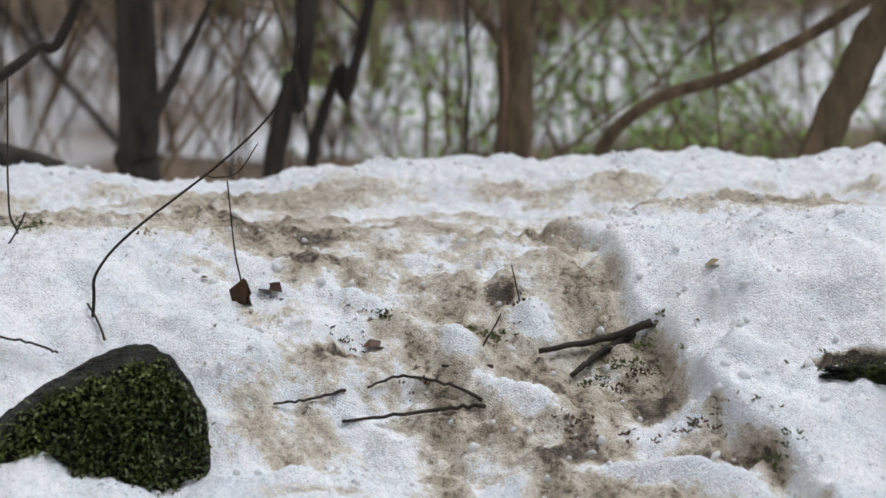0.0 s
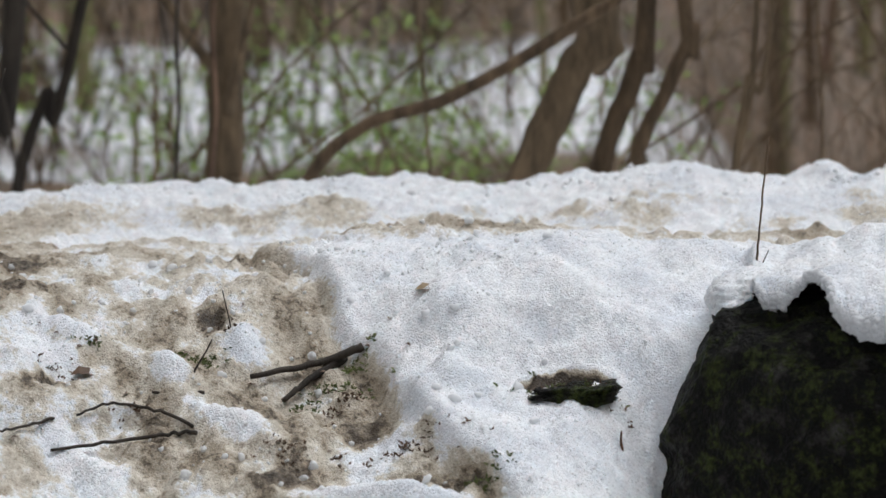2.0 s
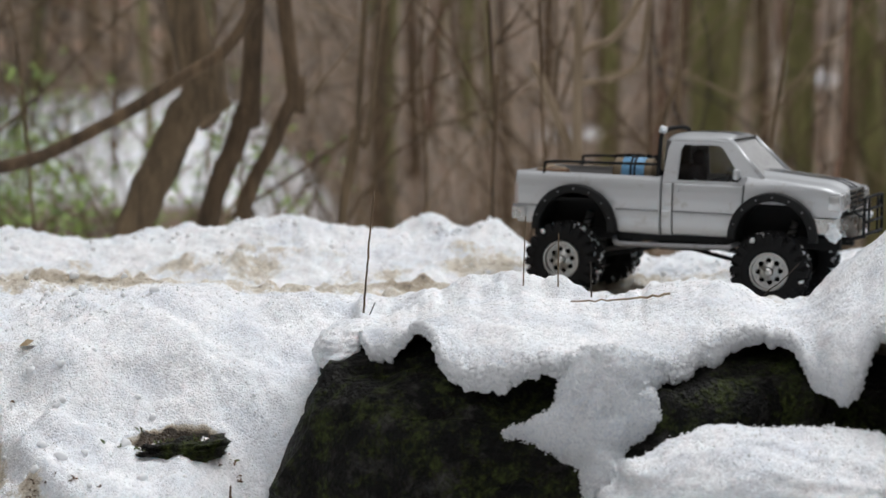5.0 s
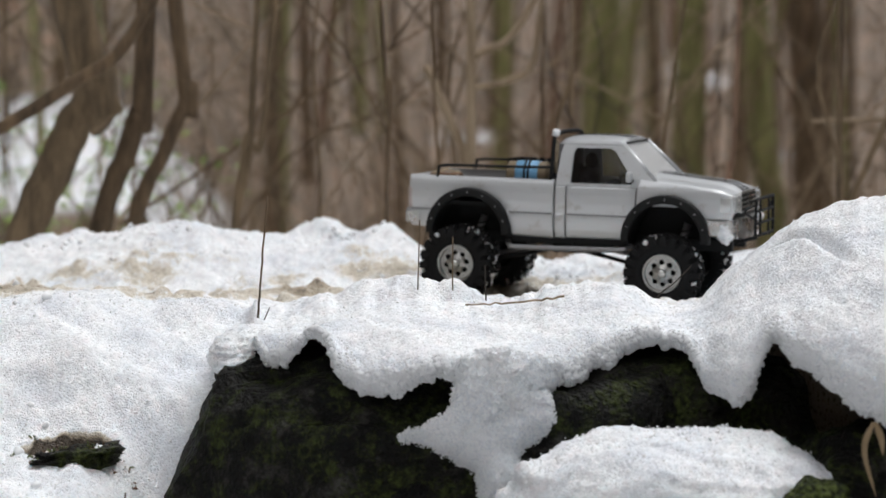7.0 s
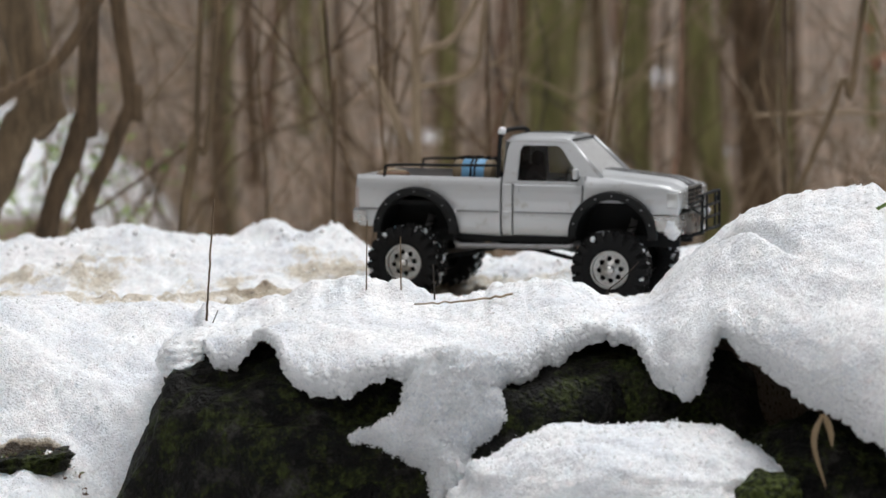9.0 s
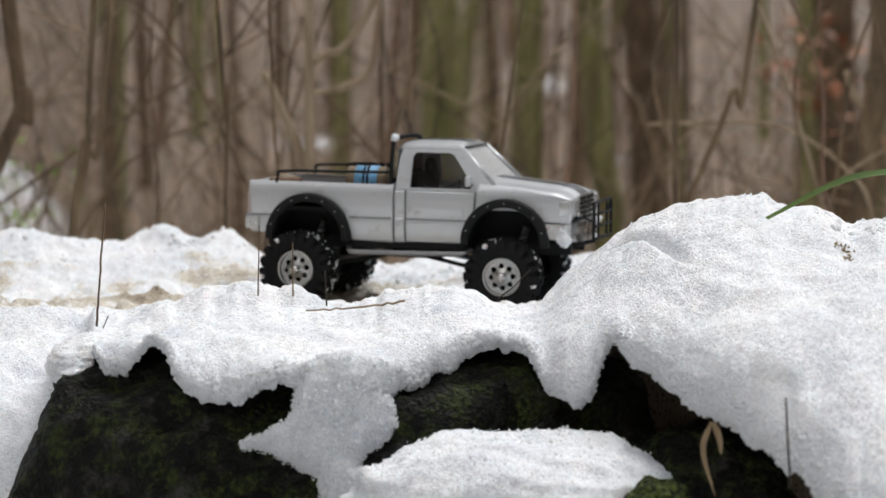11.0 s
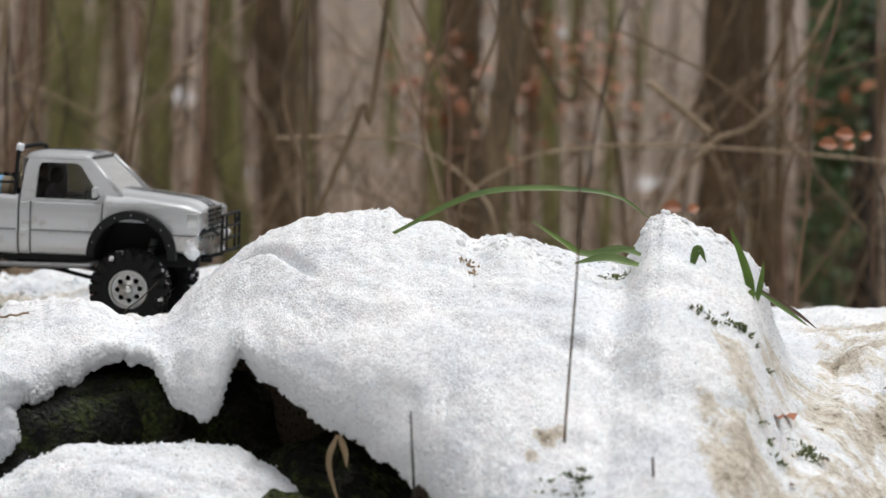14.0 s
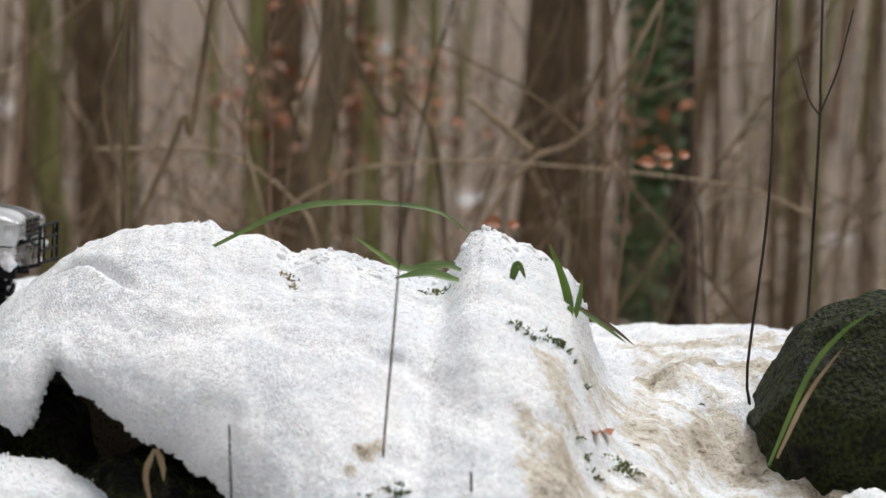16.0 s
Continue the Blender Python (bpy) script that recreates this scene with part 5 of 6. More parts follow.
def tyre(wheel, R=0.058, half=0.027, hub=0.029):
    """A tyre under a wheel, with each block of its tread."""
    bm = lathe([(-half * 0.75, hub), (-half * 0.95, hub + 0.004), (-half, hub + 0.011), (-half * 0.96, R - 0.011), (-half * 0.8, R - 0.0065), (-half * 0.4, R - 0.005), (0, R - 0.0048),
                (half * 0.4, R - 0.005), (half * 0.8, R - 0.0065), (half * 0.96, R - 0.011), (half, hub + 0.011), (half * 0.95, hub + 0.004), (half * 0.75, hub)], 60)
    part("tyre", bm, RUBBER, wheel, smooth=True)
    n = 20
    for k in range(n):
        for side in (-1, 1):
            a = (k + (0.5 if side > 0 else 0)) * math.tau / n
            for me, turn, r, y, skew in ((LUGS[0], a, R - 0.006, side * half * 0.33, side * 0.5), (LUGS[1], a + 0.10, R - 0.009, side * half * 0.80, side * 0.2), (LUGS[2], a + 0.10, R - 0.0145, side * half, 0)):
                ob = new("lug", me)
                ob.parent = wheel
                ob.matrix_basis = Matrix.Rotation(turn, 4, "Y") @ Matrix.Translation((r, y, 0)) @ Matrix.Rotation(skew, 4, "X")


LUGS = (lug_mesh(0.006, 0.0085, 0.015), lug_mesh(0.0078, 0.0095, 0.013), lug_mesh(0.012, 0.0085, 0.0055))


def rim_mesh(hub=0.0295, side=-1):
    """The wheel's disc with a ring of round holes, and its lip."""
    bm = lathe([(side * -0.020, hub), (side * 0.019, hub), (side * 0.0225, hub - 0.0012), (side * 0.0222, hub - 0.0035), (side * 0.0165, hub - 0.0048)], 56)
    n, rings = 96, 12
    g = []
    for i in range(rings + 1):
        r = 0.007 + (hub - 0.0048 - 0.007) * i / rings
        y = side * (0.0165 + 0.004 * max(0, 1 - (r - 0.007) / 0.010))
        g.append([bm.verts.new((r * math.cos(k * math.tau / n), y, r * math.sin(k * math.tau / n))) for k in range(n)])
    faces = []
    for i in range(rings):
        for k in range(n):
            r = 0.007 + (hub - 0.0118) * (i + 0.5) / rings
            a = (k + 0.5) * math.tau / n
            near = round(a / (math.tau / 8)) * math.tau / 8
            if math.hypot(r * math.cos(a - near) - 0.0165, r * math.sin(a - near)) < 0.0040:
                continue
            faces.append(bm.faces.new((g[i][k], g[i][(k + 1) % n], g[i + 1][(k + 1) % n], g[i + 1][k])))
    bmesh.ops.recalc_face_normals(bm, faces=bm.faces[:])
    ext = bmesh.ops.extrude_face_region(bm, geom=faces)
    bmesh.ops.translate(bm, verts=[v for v in ext["geom"] if isinstance(v, bmesh.types.BMVert)], vec=(0, -side * 0.003, 0))
    return bm


def build_truck():
    truck = tagged(new("model_truck"), "silver model pickup truck with dark stripes and chunky snowy tyres", "model truck")
    ys = lambda w, n: [w * (2 * k / n - 1) for k in range(n + 1)]
    RX, FX = -0.1435, 0.165          # wheel arches
    lean = lambda z: max(0.0, z - 0.188) * 0.30
    # bed
    for s in (-1, 1):
        out = [(-0.242, 0.190), (-0.243, 0.150), (-0.238, 0.112)] + [(-0.205, 0.110)] + arc(RX, 0.108, 0.058, 178, 2)[0:] + [(-0.074, 0.103), (-0.0105, 0.101), (-0.0105, 0.189)]
        part("bed_side", shaped(prism(out, s * 0.090, s * 0.0965), s), SILVER, truck, smooth=False)
        # flares over the wheels
        for cx in (RX, FX):
            ring = arc(cx, 0.106, 0.0675, 183, -3, 24) + arc(cx, 0.106, 0.0545, -3, 183, 24)
            flare = part("fender_flare", prism(ring, s * 0.093, s * 0.1085, 0.003), BLACK, truck, "black plastic fender flare", smooth=False)
            for k in range(7):
                a = radians(18 + k * 24)
                m = Matrix.Translation((cx + 0.0608 * math.cos(a), s * 0.1085, 0.106 + 0.0608 * math.sin(a))) @ Matrix.Rotation(radians(90), 4, "X")
                bm = bmesh.new()
                bmesh.ops.create_uvsphere(bm, u_segments=8, v_segments=5, radius=0.0014, matrix=m)
                part("rivet", bm, STEEL, flare)
        # liner behind the arch
        for cx in (RX, FX):
            bm = bmesh.new()
            a = arc(cx, 0.106, 0.0565, 185, -5, 14)
            vs = [[bm.verts.new((x, s * y, z)) for x, z in a] for y in (0.092, 0.045)]
            for k in range(14):
                bm.faces.new((vs[0][k], vs[0][k + 1], vs[1][k + 1], vs[1][k]))
            bm.faces.new(vs[1])
            part("wheel_well", bm, BLACK, truck, smooth=False)
        # thin grey strips follow the crease line of the side
        part("crease_strip", box(bmesh.new(), -0.238, -0.205, min(s * 0.0958, s * 0.0972), max(s * 0.0958, s * 0.0972), 0.1372, 0.1398, 0.0005), CREASE_GREY, truck, "thin grey strip along the crease", smooth=False)
        part("crease_strip", box(bmesh.new(), -0.080, -0.0125, min(s * 0.0956, s * 0.0972), max(s * 0.0956, s * 0.0972), 0.1372, 0.1398, 0.0005), CREASE_GREY, truck, "thin grey strip along the crease", smooth=False)
        part("tail_light", box(bmesh.new(), -0.2435, -0.236, min(s * 0.077, s * 0.096), max(s * 0.077, s * 0.096), 0.138, 0.172, 0.003), TAIL, truck)
        # rail along the bed
        pts = [Vector((-0.198, s * 0.089, 0.187)), Vector((-0.196, s * 0.089, 0.198)), Vector((-0.187, s * 0.089, 0.2055)), Vector((-0.10, s * 0.088, 0.2065)), Vector((-0.014, s * 0.086, 0.2075))]
        part("bed_rail", tube(spline(pts, 20), [0.0022] * 20, 8), BLACK, truck, "black tubular bed rail")
    tg = part("tailgate", box(bmesh.new(), -0.2435, -0.2375, -0.0765, 0.0765, 0.120, 0.1885, 0.0015), SILVER, truck, "silver tailgate with two dark stripes", smooth=False)
    for y in (-0.017, 0.010):
        part("stripe", box(bmesh.new(), -0.2441, -0.2434, y - 0.009, y + 0.009, 0.1215, 0.1875), STRIPE, tg, smooth=False)
    for k, (y, w, c) in enumerate(((0.062, 0.007, TEAL), (0.0535, 0.006, WHITE), (0.046, 0.006, TEAL))):
        part("print_bar", box(bmesh.new(), -0.2442, -0.2434, y - w / 2, y + w / 2, 0.127, 0.135), c, tg, smooth=False)
    part("bed_floor", box(bmesh.new(), -0.237, -0.012, -0.090, 0.090, 0.146, 0.152), BLACK, truck, smooth=False)
    part("bed_front", box(bmesh.new(), -0.0155, -0.0115, -0.090, 0.090, 0.112, 0.190), SILVER, truck, smooth=False)
    # rear bumper with its plate
    bm = slab([-0.256 + 0.02 * k / 4 for k in range(5)], ys(0.102, 10), lambda x, y: 0.138 - 0.003 * abs(y / 0.1) ** 4, lambda x, y: 0.114 + 0.004 * abs(y / 0.1) ** 4)
    for v in bm.verts:
        v.co.x += 0.012 * abs(v.co.y / 0.102) ** 3
    rb = part("rear_bumper", bm, CHROME, truck, "scratched chrome rear bumper", smooth=False)
    part("plate", box(bmesh.new(), -0.2580, -0.2558, -0.024, 0.024, 0.119, 0.132, 0.0006), WHITE, rb, smooth=False)
    for k in range(5):
        part("plate_bar", box(bmesh.new(), -0.2586, -0.2579, -0.017 + k * 0.008 - 0.0025, -0.017 + k * 0.008 + 0.0025, 0.1225, 0.129), STRIPE, rb, smooth=False)
    # cab
    for s in (-1, 1):
        door = part("door", shaped(prism([(0.0095, 0.181), (0.0095, 0.103), (0.098, 0.103), (FX - 0.0615, 0.112), (FX - 0.055, 0.128), (0.1165, 0.150), (0.1165, 0.181)], s * 0.090, s * 0.0965), s), SILVER, truck, smooth=False)
        part("crease_strip", box(bmesh.new(), 0.0105, 0.1045, min(s * 0.0956, s * 0.0972), max(s * 0.0956, s * 0.0972), 0.1372, 0.1398, 0.0005), CREASE_GREY, door, "thin grey strip along the crease", smooth=False)
        part("door_handle", box(bmesh.new(), 0.016, 0.019, min(s * 0.0955, s * 0.0975), max(s * 0.0955, s * 0.0975), 0.168, 0.180, 0.0008), SILVER, door)
        part("cab_corner", shaped(prism([(-0.0085, 0.181), (-0.0085, 0.102), (0.0080, 0.102), (0.0080, 0.181)], s * 0.090, s * 0.0965), s), SILVER, truck, smooth=False)
        fender = [(0.1180, 0.1900), (0.1180, 0.152)] + arc(FX, 0.108, 0.058, 142, 6)[0:] + [(0.2235, 0.139), (0.262, 0.139), (0.266, 0.150), (0.262, 0.176), (0.235, 0.182), (0.180, 0.188)]
        part("front_fender", shaped(prism(fender, s * 0.088, s * 0.0965), s), SILVER, truck, smooth=False)
        hole = [(0.0145, 0.1855), (0.0155, 0.230), (0.0195, 0.2380), (0.0730, 0.2380), (0.0800, 0.2345), (0.1110, 0.1930), (0.1085, 0.1855)]
        bm = bmesh.new()
        ring = {}
        # the pillars: strips between the outer line and the window's line
        oo = [(-0.0085, 0.1815), (-0.0045, 0.230), (0.001, 0.248), (0.084, 0.249), (0.091, 0.2455), (0.1440, 0.1900), (0.1175, 0.1815)]
        for key, line in (("o", oo), ("i", hole)):
            for d, y in (("a", 0.0860), ("b", 0.0905)):
                ring[key + d] = [bm.verts.new((x, s * (y - lean(z)), z)) for x, z in line]
        n = 7
        for k in range(n):
            k2 = (k + 1) % n
            for p, q in (("ob", "ib"), ("ib", "ia"), ("ia", "oa"), ("oa", "ob")):
                bm.faces.new((ring[p][k], ring[p][k2], ring[q][k2], ring[q][k]))
        bmesh.ops.recalc_face_normals(bm, faces=bm.faces[:])
        part("window_frame", bm, SILVER, truck, smooth=False)
        part("side_window", prism([(x * 1.0 + 0.0, z) for x, z in hole], s * 0.0868, s * 0.0876, 0, lean), GLASS, truck, smooth=False)
        mirror = part("side_mirror", box(bmesh.new(), 0.105, 0.1125, min(s * 0.094, s * 0.112), max(s * 0.094, s * 0.112), 0.190, 0.206, 0.003), SILVER, truck)
        part("mirror_arm", tube([Vector((0.110, s * 0.088, 0.1915)), Vector((0.109, s * 0.1, 0.194))], [0.0025] * 2, 6), BLACK, mirror)
        # steps, frame rails
        pts = [Vector((-0.083, s * 0.086, 0.0935)), Vector((-0.076, s * 0.1, 0.0885)), Vector((-0.06, s * 0.102, 0.0865)), Vector((0.085, s * 0.102, 0.0885)), Vector((0.102, s * 0.1, 0.0905)), Vector((0.110, s * 0.086, 0.094))]
        step_ = part("side_step", tube(spline(pts, 24), [0.0042] * 24, 8), STEEL, truck, "grey tubular side step")
        for x in (-0.05, 0.02, 0.085):
            part("bracket", tube([Vector((x, s * 0.100, 0.089)), Vector((x, s * 0.060, 0.100))], [0.003] * 2, 6), BLACK, step_)
        part("chassis_rail", box(bmesh.new(), -0.225, 0.255, s * 0.045 - 0.006, s * 0.045 + 0.006, 0.088, 0.106, 0.001), BLACK, truck, smooth=False)
    part("sill", box(bmesh.new(), -0.074, 0.105, -0.088, 0.088, 0.094, 0.104), BLACK, truck, "dark floor under the cab and bed", smooth=False)
    roof = slab([-0.006 + 0.098 * k / 14 for k in range(15)], ys(0.0745, 16), lambda x, y: 0.2555 - 0.0085 * abs(y / 0.0745) ** 4 - 0.004 * abs((x - 0.043) / 0.049) ** 4, lambda x, y: 0.243)
    roof = part("roof", roof, SILVER, truck)
    hood_z = lambda x, y: 0.1985 - 0.105 * (x - 0.118) + 0.0045 * (1 - step(abs(y), 0.03, 0.055)) - 0.0045 * abs(y / 0.0905) ** 6 - 0.010 * max(0, (x - 0.225) / 0.04) ** 3
    hood = part("hood", slab([0.1185 + 0.148 * k / 24 for k in range(25)], ys(0.0905, 28), hood_z, lambda x, y: 0.155), SILVER, truck)
    roof_z = lambda x, y: 0.2555 - 0.0085 * abs(y / 0.0745) ** 4 - 0.004 * abs((x - 0.043) / 0.049) ** 4
    for y in (-0.017, 0.010):
        part("stripe", slab([-0.0055 + 0.096 * k / 12 for k in range(13)], [y - 0.009 + 0.018 * k / 4 for k in range(5)], lambda x, q: roof_z(x, q) + 0.0005, lambda x, q: roof_z(x, q) - 0.001), STRIPE, roof)
        part("stripe", slab([0.1195 + 0.145 * k / 22 for k in range(23)], [y - 0.009 + 0.018 * k / 6 for k in range(7)], lambda x, q: hood_z(x, q) + 0.0005, lambda x, q: hood_z(x, q) - 0.001), STRIPE, hood)
    # screens
    bm = bmesh.new()
    a = [(0.0905, 0.066, 0.2440), (0.0905, -0.066, 0.2440), (0.1405, -0.080, 0.1935), (0.1405, 0.080, 0.1935)]
    v1 = [bm.verts.new(p) for p in a]
    v2 = [bm.verts.new((x - 0.001, y, z - 0.001)) for x, y, z in a]
    bm.faces.new(v1[::-1])
    bm.faces.new(v2)
    for k in range(4):
        bm.faces.new((v1[k], v1[(k + 1) % 4], v2[(k + 1) % 4], v2[k]))
    bmesh.ops.recalc_face_normals(bm, faces=bm.faces[:])
    ws = part("windscreen", bm, CLEAR, truck, "clear sloping windscreen", smooth=False)
    for s in (-1, 1):
        part("pillar", tube([Vector((0.0895, s * 0.0685, 0.2455)), Vector((0.1440, s * 0.0845, 0.1915))], [0.0042] * 2, 8), SILVER, truck)
        part("wiper", tube([Vector((0.1425, s * 0.02, 0.1945)), Vector((0.1395, s * 0.02 + 0.045, 0.1985))], [0.0009] * 2, 5), BLACK, ws)
    part("seal", tube([Vector((0.0915, -0.068, 0.2462)), Vector((0.0915, 0.068, 0.2462))], [0.0016] * 2, 6), BLACK, ws, "black rubber seal")
    part("cowl", box(bmesh.new(), 0.118, 0.147, -0.088, 0.088, 0.184, 0.1925, 0.002), BLACK, truck)
    part("dashboard", box(bmesh.new(), 0.095, 0.122, -0.082, 0.082, 0.165, 0.189, 0.004), BLACK, truck)
    # back window with the black hoop behind it
    back = [(-0.0865, 0.188), (-0.0715, 0.2445), (0.0715, 0.2445), (0.0865, 0.188)]
    win = [(-0.052, 0.200), (-0.048, 0.236), (0.048, 0.236), (0.052, 0.200)]
    bm = bmesh.new()
    for x in (-0.0085, -0.0045):
        o = [bm.verts.new((x, y, z)) for y, z in back]
        w = [bm.verts.new((x, y, z)) for y, z in win]
        for k in range(4):
            bm.faces.new((o[k], o[(k + 1) % 4], w[(k + 1) % 4], w[k]))
    part("cab_back", bm, SILVER, truck, smooth=False)
    part("rear_window", box(bmesh.new(), -0.0065, -0.0055, -0.050, 0.050, 0.201, 0.2355), GLASS, truck, smooth=False)
    pts = [Vector((-0.0165, s * y, z)) for s, y, z in ((-1, 0.086, 0.186), (-1, 0.083, 0.215), (-1, 0.076, 0.245), (-1, 0.066, 0.2555), (-1, 0.03, 0.259), (1, 0.03, 0.259), (1, 0.066, 0.2555), (1, 0.076, 0.245), (1, 0.083, 0.215), (1, 0.086, 0.186))]
    hoop = part("roll_hoop", tube(spline(pts, 50), [0.0034] * 50, 10), BLACK, truck, "black roll hoop behind the cab")
    bm = bmesh.new()
    bmesh.ops.create_icosphere(bm, subdivisions=3, radius=0.0065, matrix=pose(-0.0155, -0.070, 0.2585))
    for v in bm.verts:
        v.co += v.normal * 0.0025 * noise.noise(v.co * 300)
    part("snow_clump", bm, SNOW, hoop)
    # front end
    gr = part("grille", box(bmesh.new(), 0.262, 0.2672, -0.050, 0.050, 0.146, 0.1785, 0.002), CHROME, truck, "chrome grille with dark slots", smooth=False)
    for k in range(4):
        for s in (-1, 1):
            part("slot", box(bmesh.new(), 0.2668, 0.2678, min(s * 0.004, s * 0.046), max(s * 0.004, s * 0.046), 0.1495 + k * 0.0070, 0.1540 + k * 0.0070), BLACK, gr, smooth=False)
    for s in (-1, 1):
        hl = part("headlight", box(bmesh.new(), 0.254, 0.2668, min(s * 0.053, s * 0.0925), max(s * 0.053, s * 0.0925), 0.1475, 0.1755, 0.004), LAMP, truck, "clear headlight with chrome inside")
        for z in (0.155, 0.168):
            bm = bmesh.new()
            bmesh.ops.create_uvsphere(bm, u_segments=12, v_segments=8, radius=0.0065, matrix=pose(0.2655, s * 0.064, z) @ Matrix.Diagonal((0.35, 1, 0.85, 1)))
            part("reflector", bm, CHROME, hl)
        part("indicator", box(bmesh.new(), 0.246, 0.262, min(s * 0.0925, s * 0.0965), max(s * 0.0925, s * 0.0965), 0.150, 0.172, 0.001), LAMP, truck)
    bm = slab([0.240 + 0.036 * k / 6 for k in range(7)], ys(0.100, 14), lambda x, y: 0.140 - 0.002 * abs(y / 0.1) ** 3, lambda x, y: 0.106 + 0.010 * abs(y / 0.1) ** 2)
    for v in bm.verts:
        v.co.x -= 0.022 * abs(v.co.y / 0.1) ** 3
    fb = part("front_bumper", bm, CHROME, truck, "muddy chrome front bumper", smooth=False)
    for k, (y, z, size) in enumerate(((-0.094, 0.118, 0.0105), (-0.086, 0.112, 0.009), (-0.098, 0.127, 0.006), (0.05, 0.136, 0.008), (0.02, 0.110, 0.007))):
        bm = bmesh.new()
        bmesh.ops.create_icosphere(bm, subdivisions=3, radius=size, matrix=pose(0.253 + 0.02 * (abs(y) < 0.07), y, z))
        for v in bm.verts:
            v.co += v.normal * 0.004 * noise.noise(v.co * 170 + Vector((k, 0, 0)))
        part("snow_clump", bm, SNOW, fb, "lump of snow caught on the bumper")
    bar = part("bull_bar", tube(spline([Vector((0.292, s * y, z)) for s, y, z in ((-1, 0.062, 0.110), (-1, 0.062, 0.135), (-1, 0.060, 0.163), (-1, 0.052, 0.168), (1, 0.052, 0.168), (1, 0.060, 0.163), (1, 0.062, 0.135), (1, 0.062, 0.110))], 60), [0.0024] * 60, 8), BLACK, truck, "black tubular bull bar")
    for z in (0.114, 0.132, 0.150):
        part("cross_tube", tube([Vector((0.292, -0.062, z)), Vector((0.292, 0.062, z))], [0.002] * 2, 8), BLACK, bar)
    for y in (-0.030, 0.030):
        part("upright", tube([Vector((0.292, y, 0.112)), Vector((0.292, y, 0.168))], [0.002] * 2, 8), BLACK, bar)
    for s in (-1, 1):
        part("mount", tube([Vector((0.292, s * 0.050, 0.112)), Vector((0.262, s * 0.045, 0.104))], [0.003] * 2, 6), BLACK, bar)
        part("headlight_guard", tube(spline([Vector((0.292, s * 0.062, 0.160)), Vector((0.286, s * 0.083, 0.158)), Vector((0.282, s * 0.090, 0.152)), Vector((0.286, s * 0.083, 0.146)), Vector((0.292, s * 0.062, 0.140))], 16), [0.0018] * 16, 6), BLACK, bar)
    # running gear
    for x in (-0.158, 0.163):
        ax = part("axle", tube([Vector((x, -0.085, 0.058)), Vector((x, 0.085, 0.058))], [0.0085] * 2, 12), BLACK, truck)
        bm = bmesh.new()
        bmesh.ops.create_uvsphere(bm, u_segments=16, v_segments=10, radius=0.021, matrix=pose(x, 0.012, 0.058))
        part("differential", bm, BLACK, ax)
        for s in (-1, 1):
            part("shock", tube([Vector((x + 0.006, s * 0.062, 0.064)), Vector((x + 0.024, s * 0.050, 0.128))], [0.0055] * 2, 10), STEEL, ax)
            coil = [Vector((x + 0.006 + 0.018 * q / 60, s * (0.062 - 0.012 * q / 60), 0.066 + 0.058 * q / 60)) + Vector((0.008 * math.cos(q * 0.8), 0.008 * math.sin(q * 0.8), 0)) for q in range(61)]
            part("spring", tube(coil, [0.0011] * 61, 5), BLACK, ax)
            part("link", tube([Vector((x, s * 0.055, 0.052)), Vector((0.01 if x < 0 else -0.02, s * 0.04, 0.088))], [0.0032] * 2, 7), BLACK, truck)
    part("driveshaft", tube([Vector((-0.158, 0.0, 0.060)), Vector((0.0, 0, 0.088)), Vector((0.163, 0.0, 0.060))], [0.004] * 3, 8), STEEL, truck)
    part("gearbox", box(bmesh.new(), -0.03, 0.05, -0.035, 0.035, 0.074, 0.094, 0.004), BLACK, truck)
    # inside the cab
    seat = part("seat", box(bmesh.new(), 0.006, 0.050, -0.080, 0.080, 0.112, 0.142, 0.005), CLOTH, truck)
    part("seat_back", box(bmesh.new(), 0.000, 0.014, -0.078, 0.078, 0.135, 0.205, 0.005), CLOTH, seat)
    wheel_ring = [Vector((0.083, -0.042 + 0.017 * math.cos(q * math.tau / 24), 0.188 + 0.015 * math.sin(q * math.tau / 24))) for q in range(25)]
    part("steering_wheel", tube(wheel_ring, [0.0016] * 25, 6), BLACK, truck)
    # wheels
    for x, s, steer in ((-0.158, -1, 0), (-0.158, 1, 0), (0.163, -1, 5), (0.163, 1, 5)):
        wheel = new("wheel")
        wheel.parent = truck
        wheel["label"] = "chunky black tyre on a chrome rim with round holes"
        wheel.matrix_local = pose(x, s * 0.0945, 0.058, 0, 17 * x * 100 + s * 11, steer)
        tyre(wheel)
        part("rim", rim_mesh(side=s), RIM, wheel, smooth=False)
        part("hub_cap", lathe([(s * 0.014, 0.0072), (s * 0.024, 0.0068), (s * 0.0265, 0.005), (s * 0.0268, 0.0001)], 20), CHROME, wheel)
        part("brake_disc", lathe([(s * 0.004, 0.0001), (s * 0.004, 0.027), (s * 0.006, 0.027), (s * 0.006, 0.0001)], 24), BLACK, wheel)
        for k in range(8):
            a = (k + 0.5) * math.tau / 8
            bm = bmesh.new()
            bmesh.ops.create_uvsphere(bm, u_segments=6, v_segments=4, radius=0.0013, matrix=pose(0.0215 * math.cos(a), s * 0.0168, 0.0215 * math.sin(a)))
            part("bolt", bm, STEEL, wheel)
        # packed snow between the lugs
        rng = random.Random(int(x * 1000) + s)
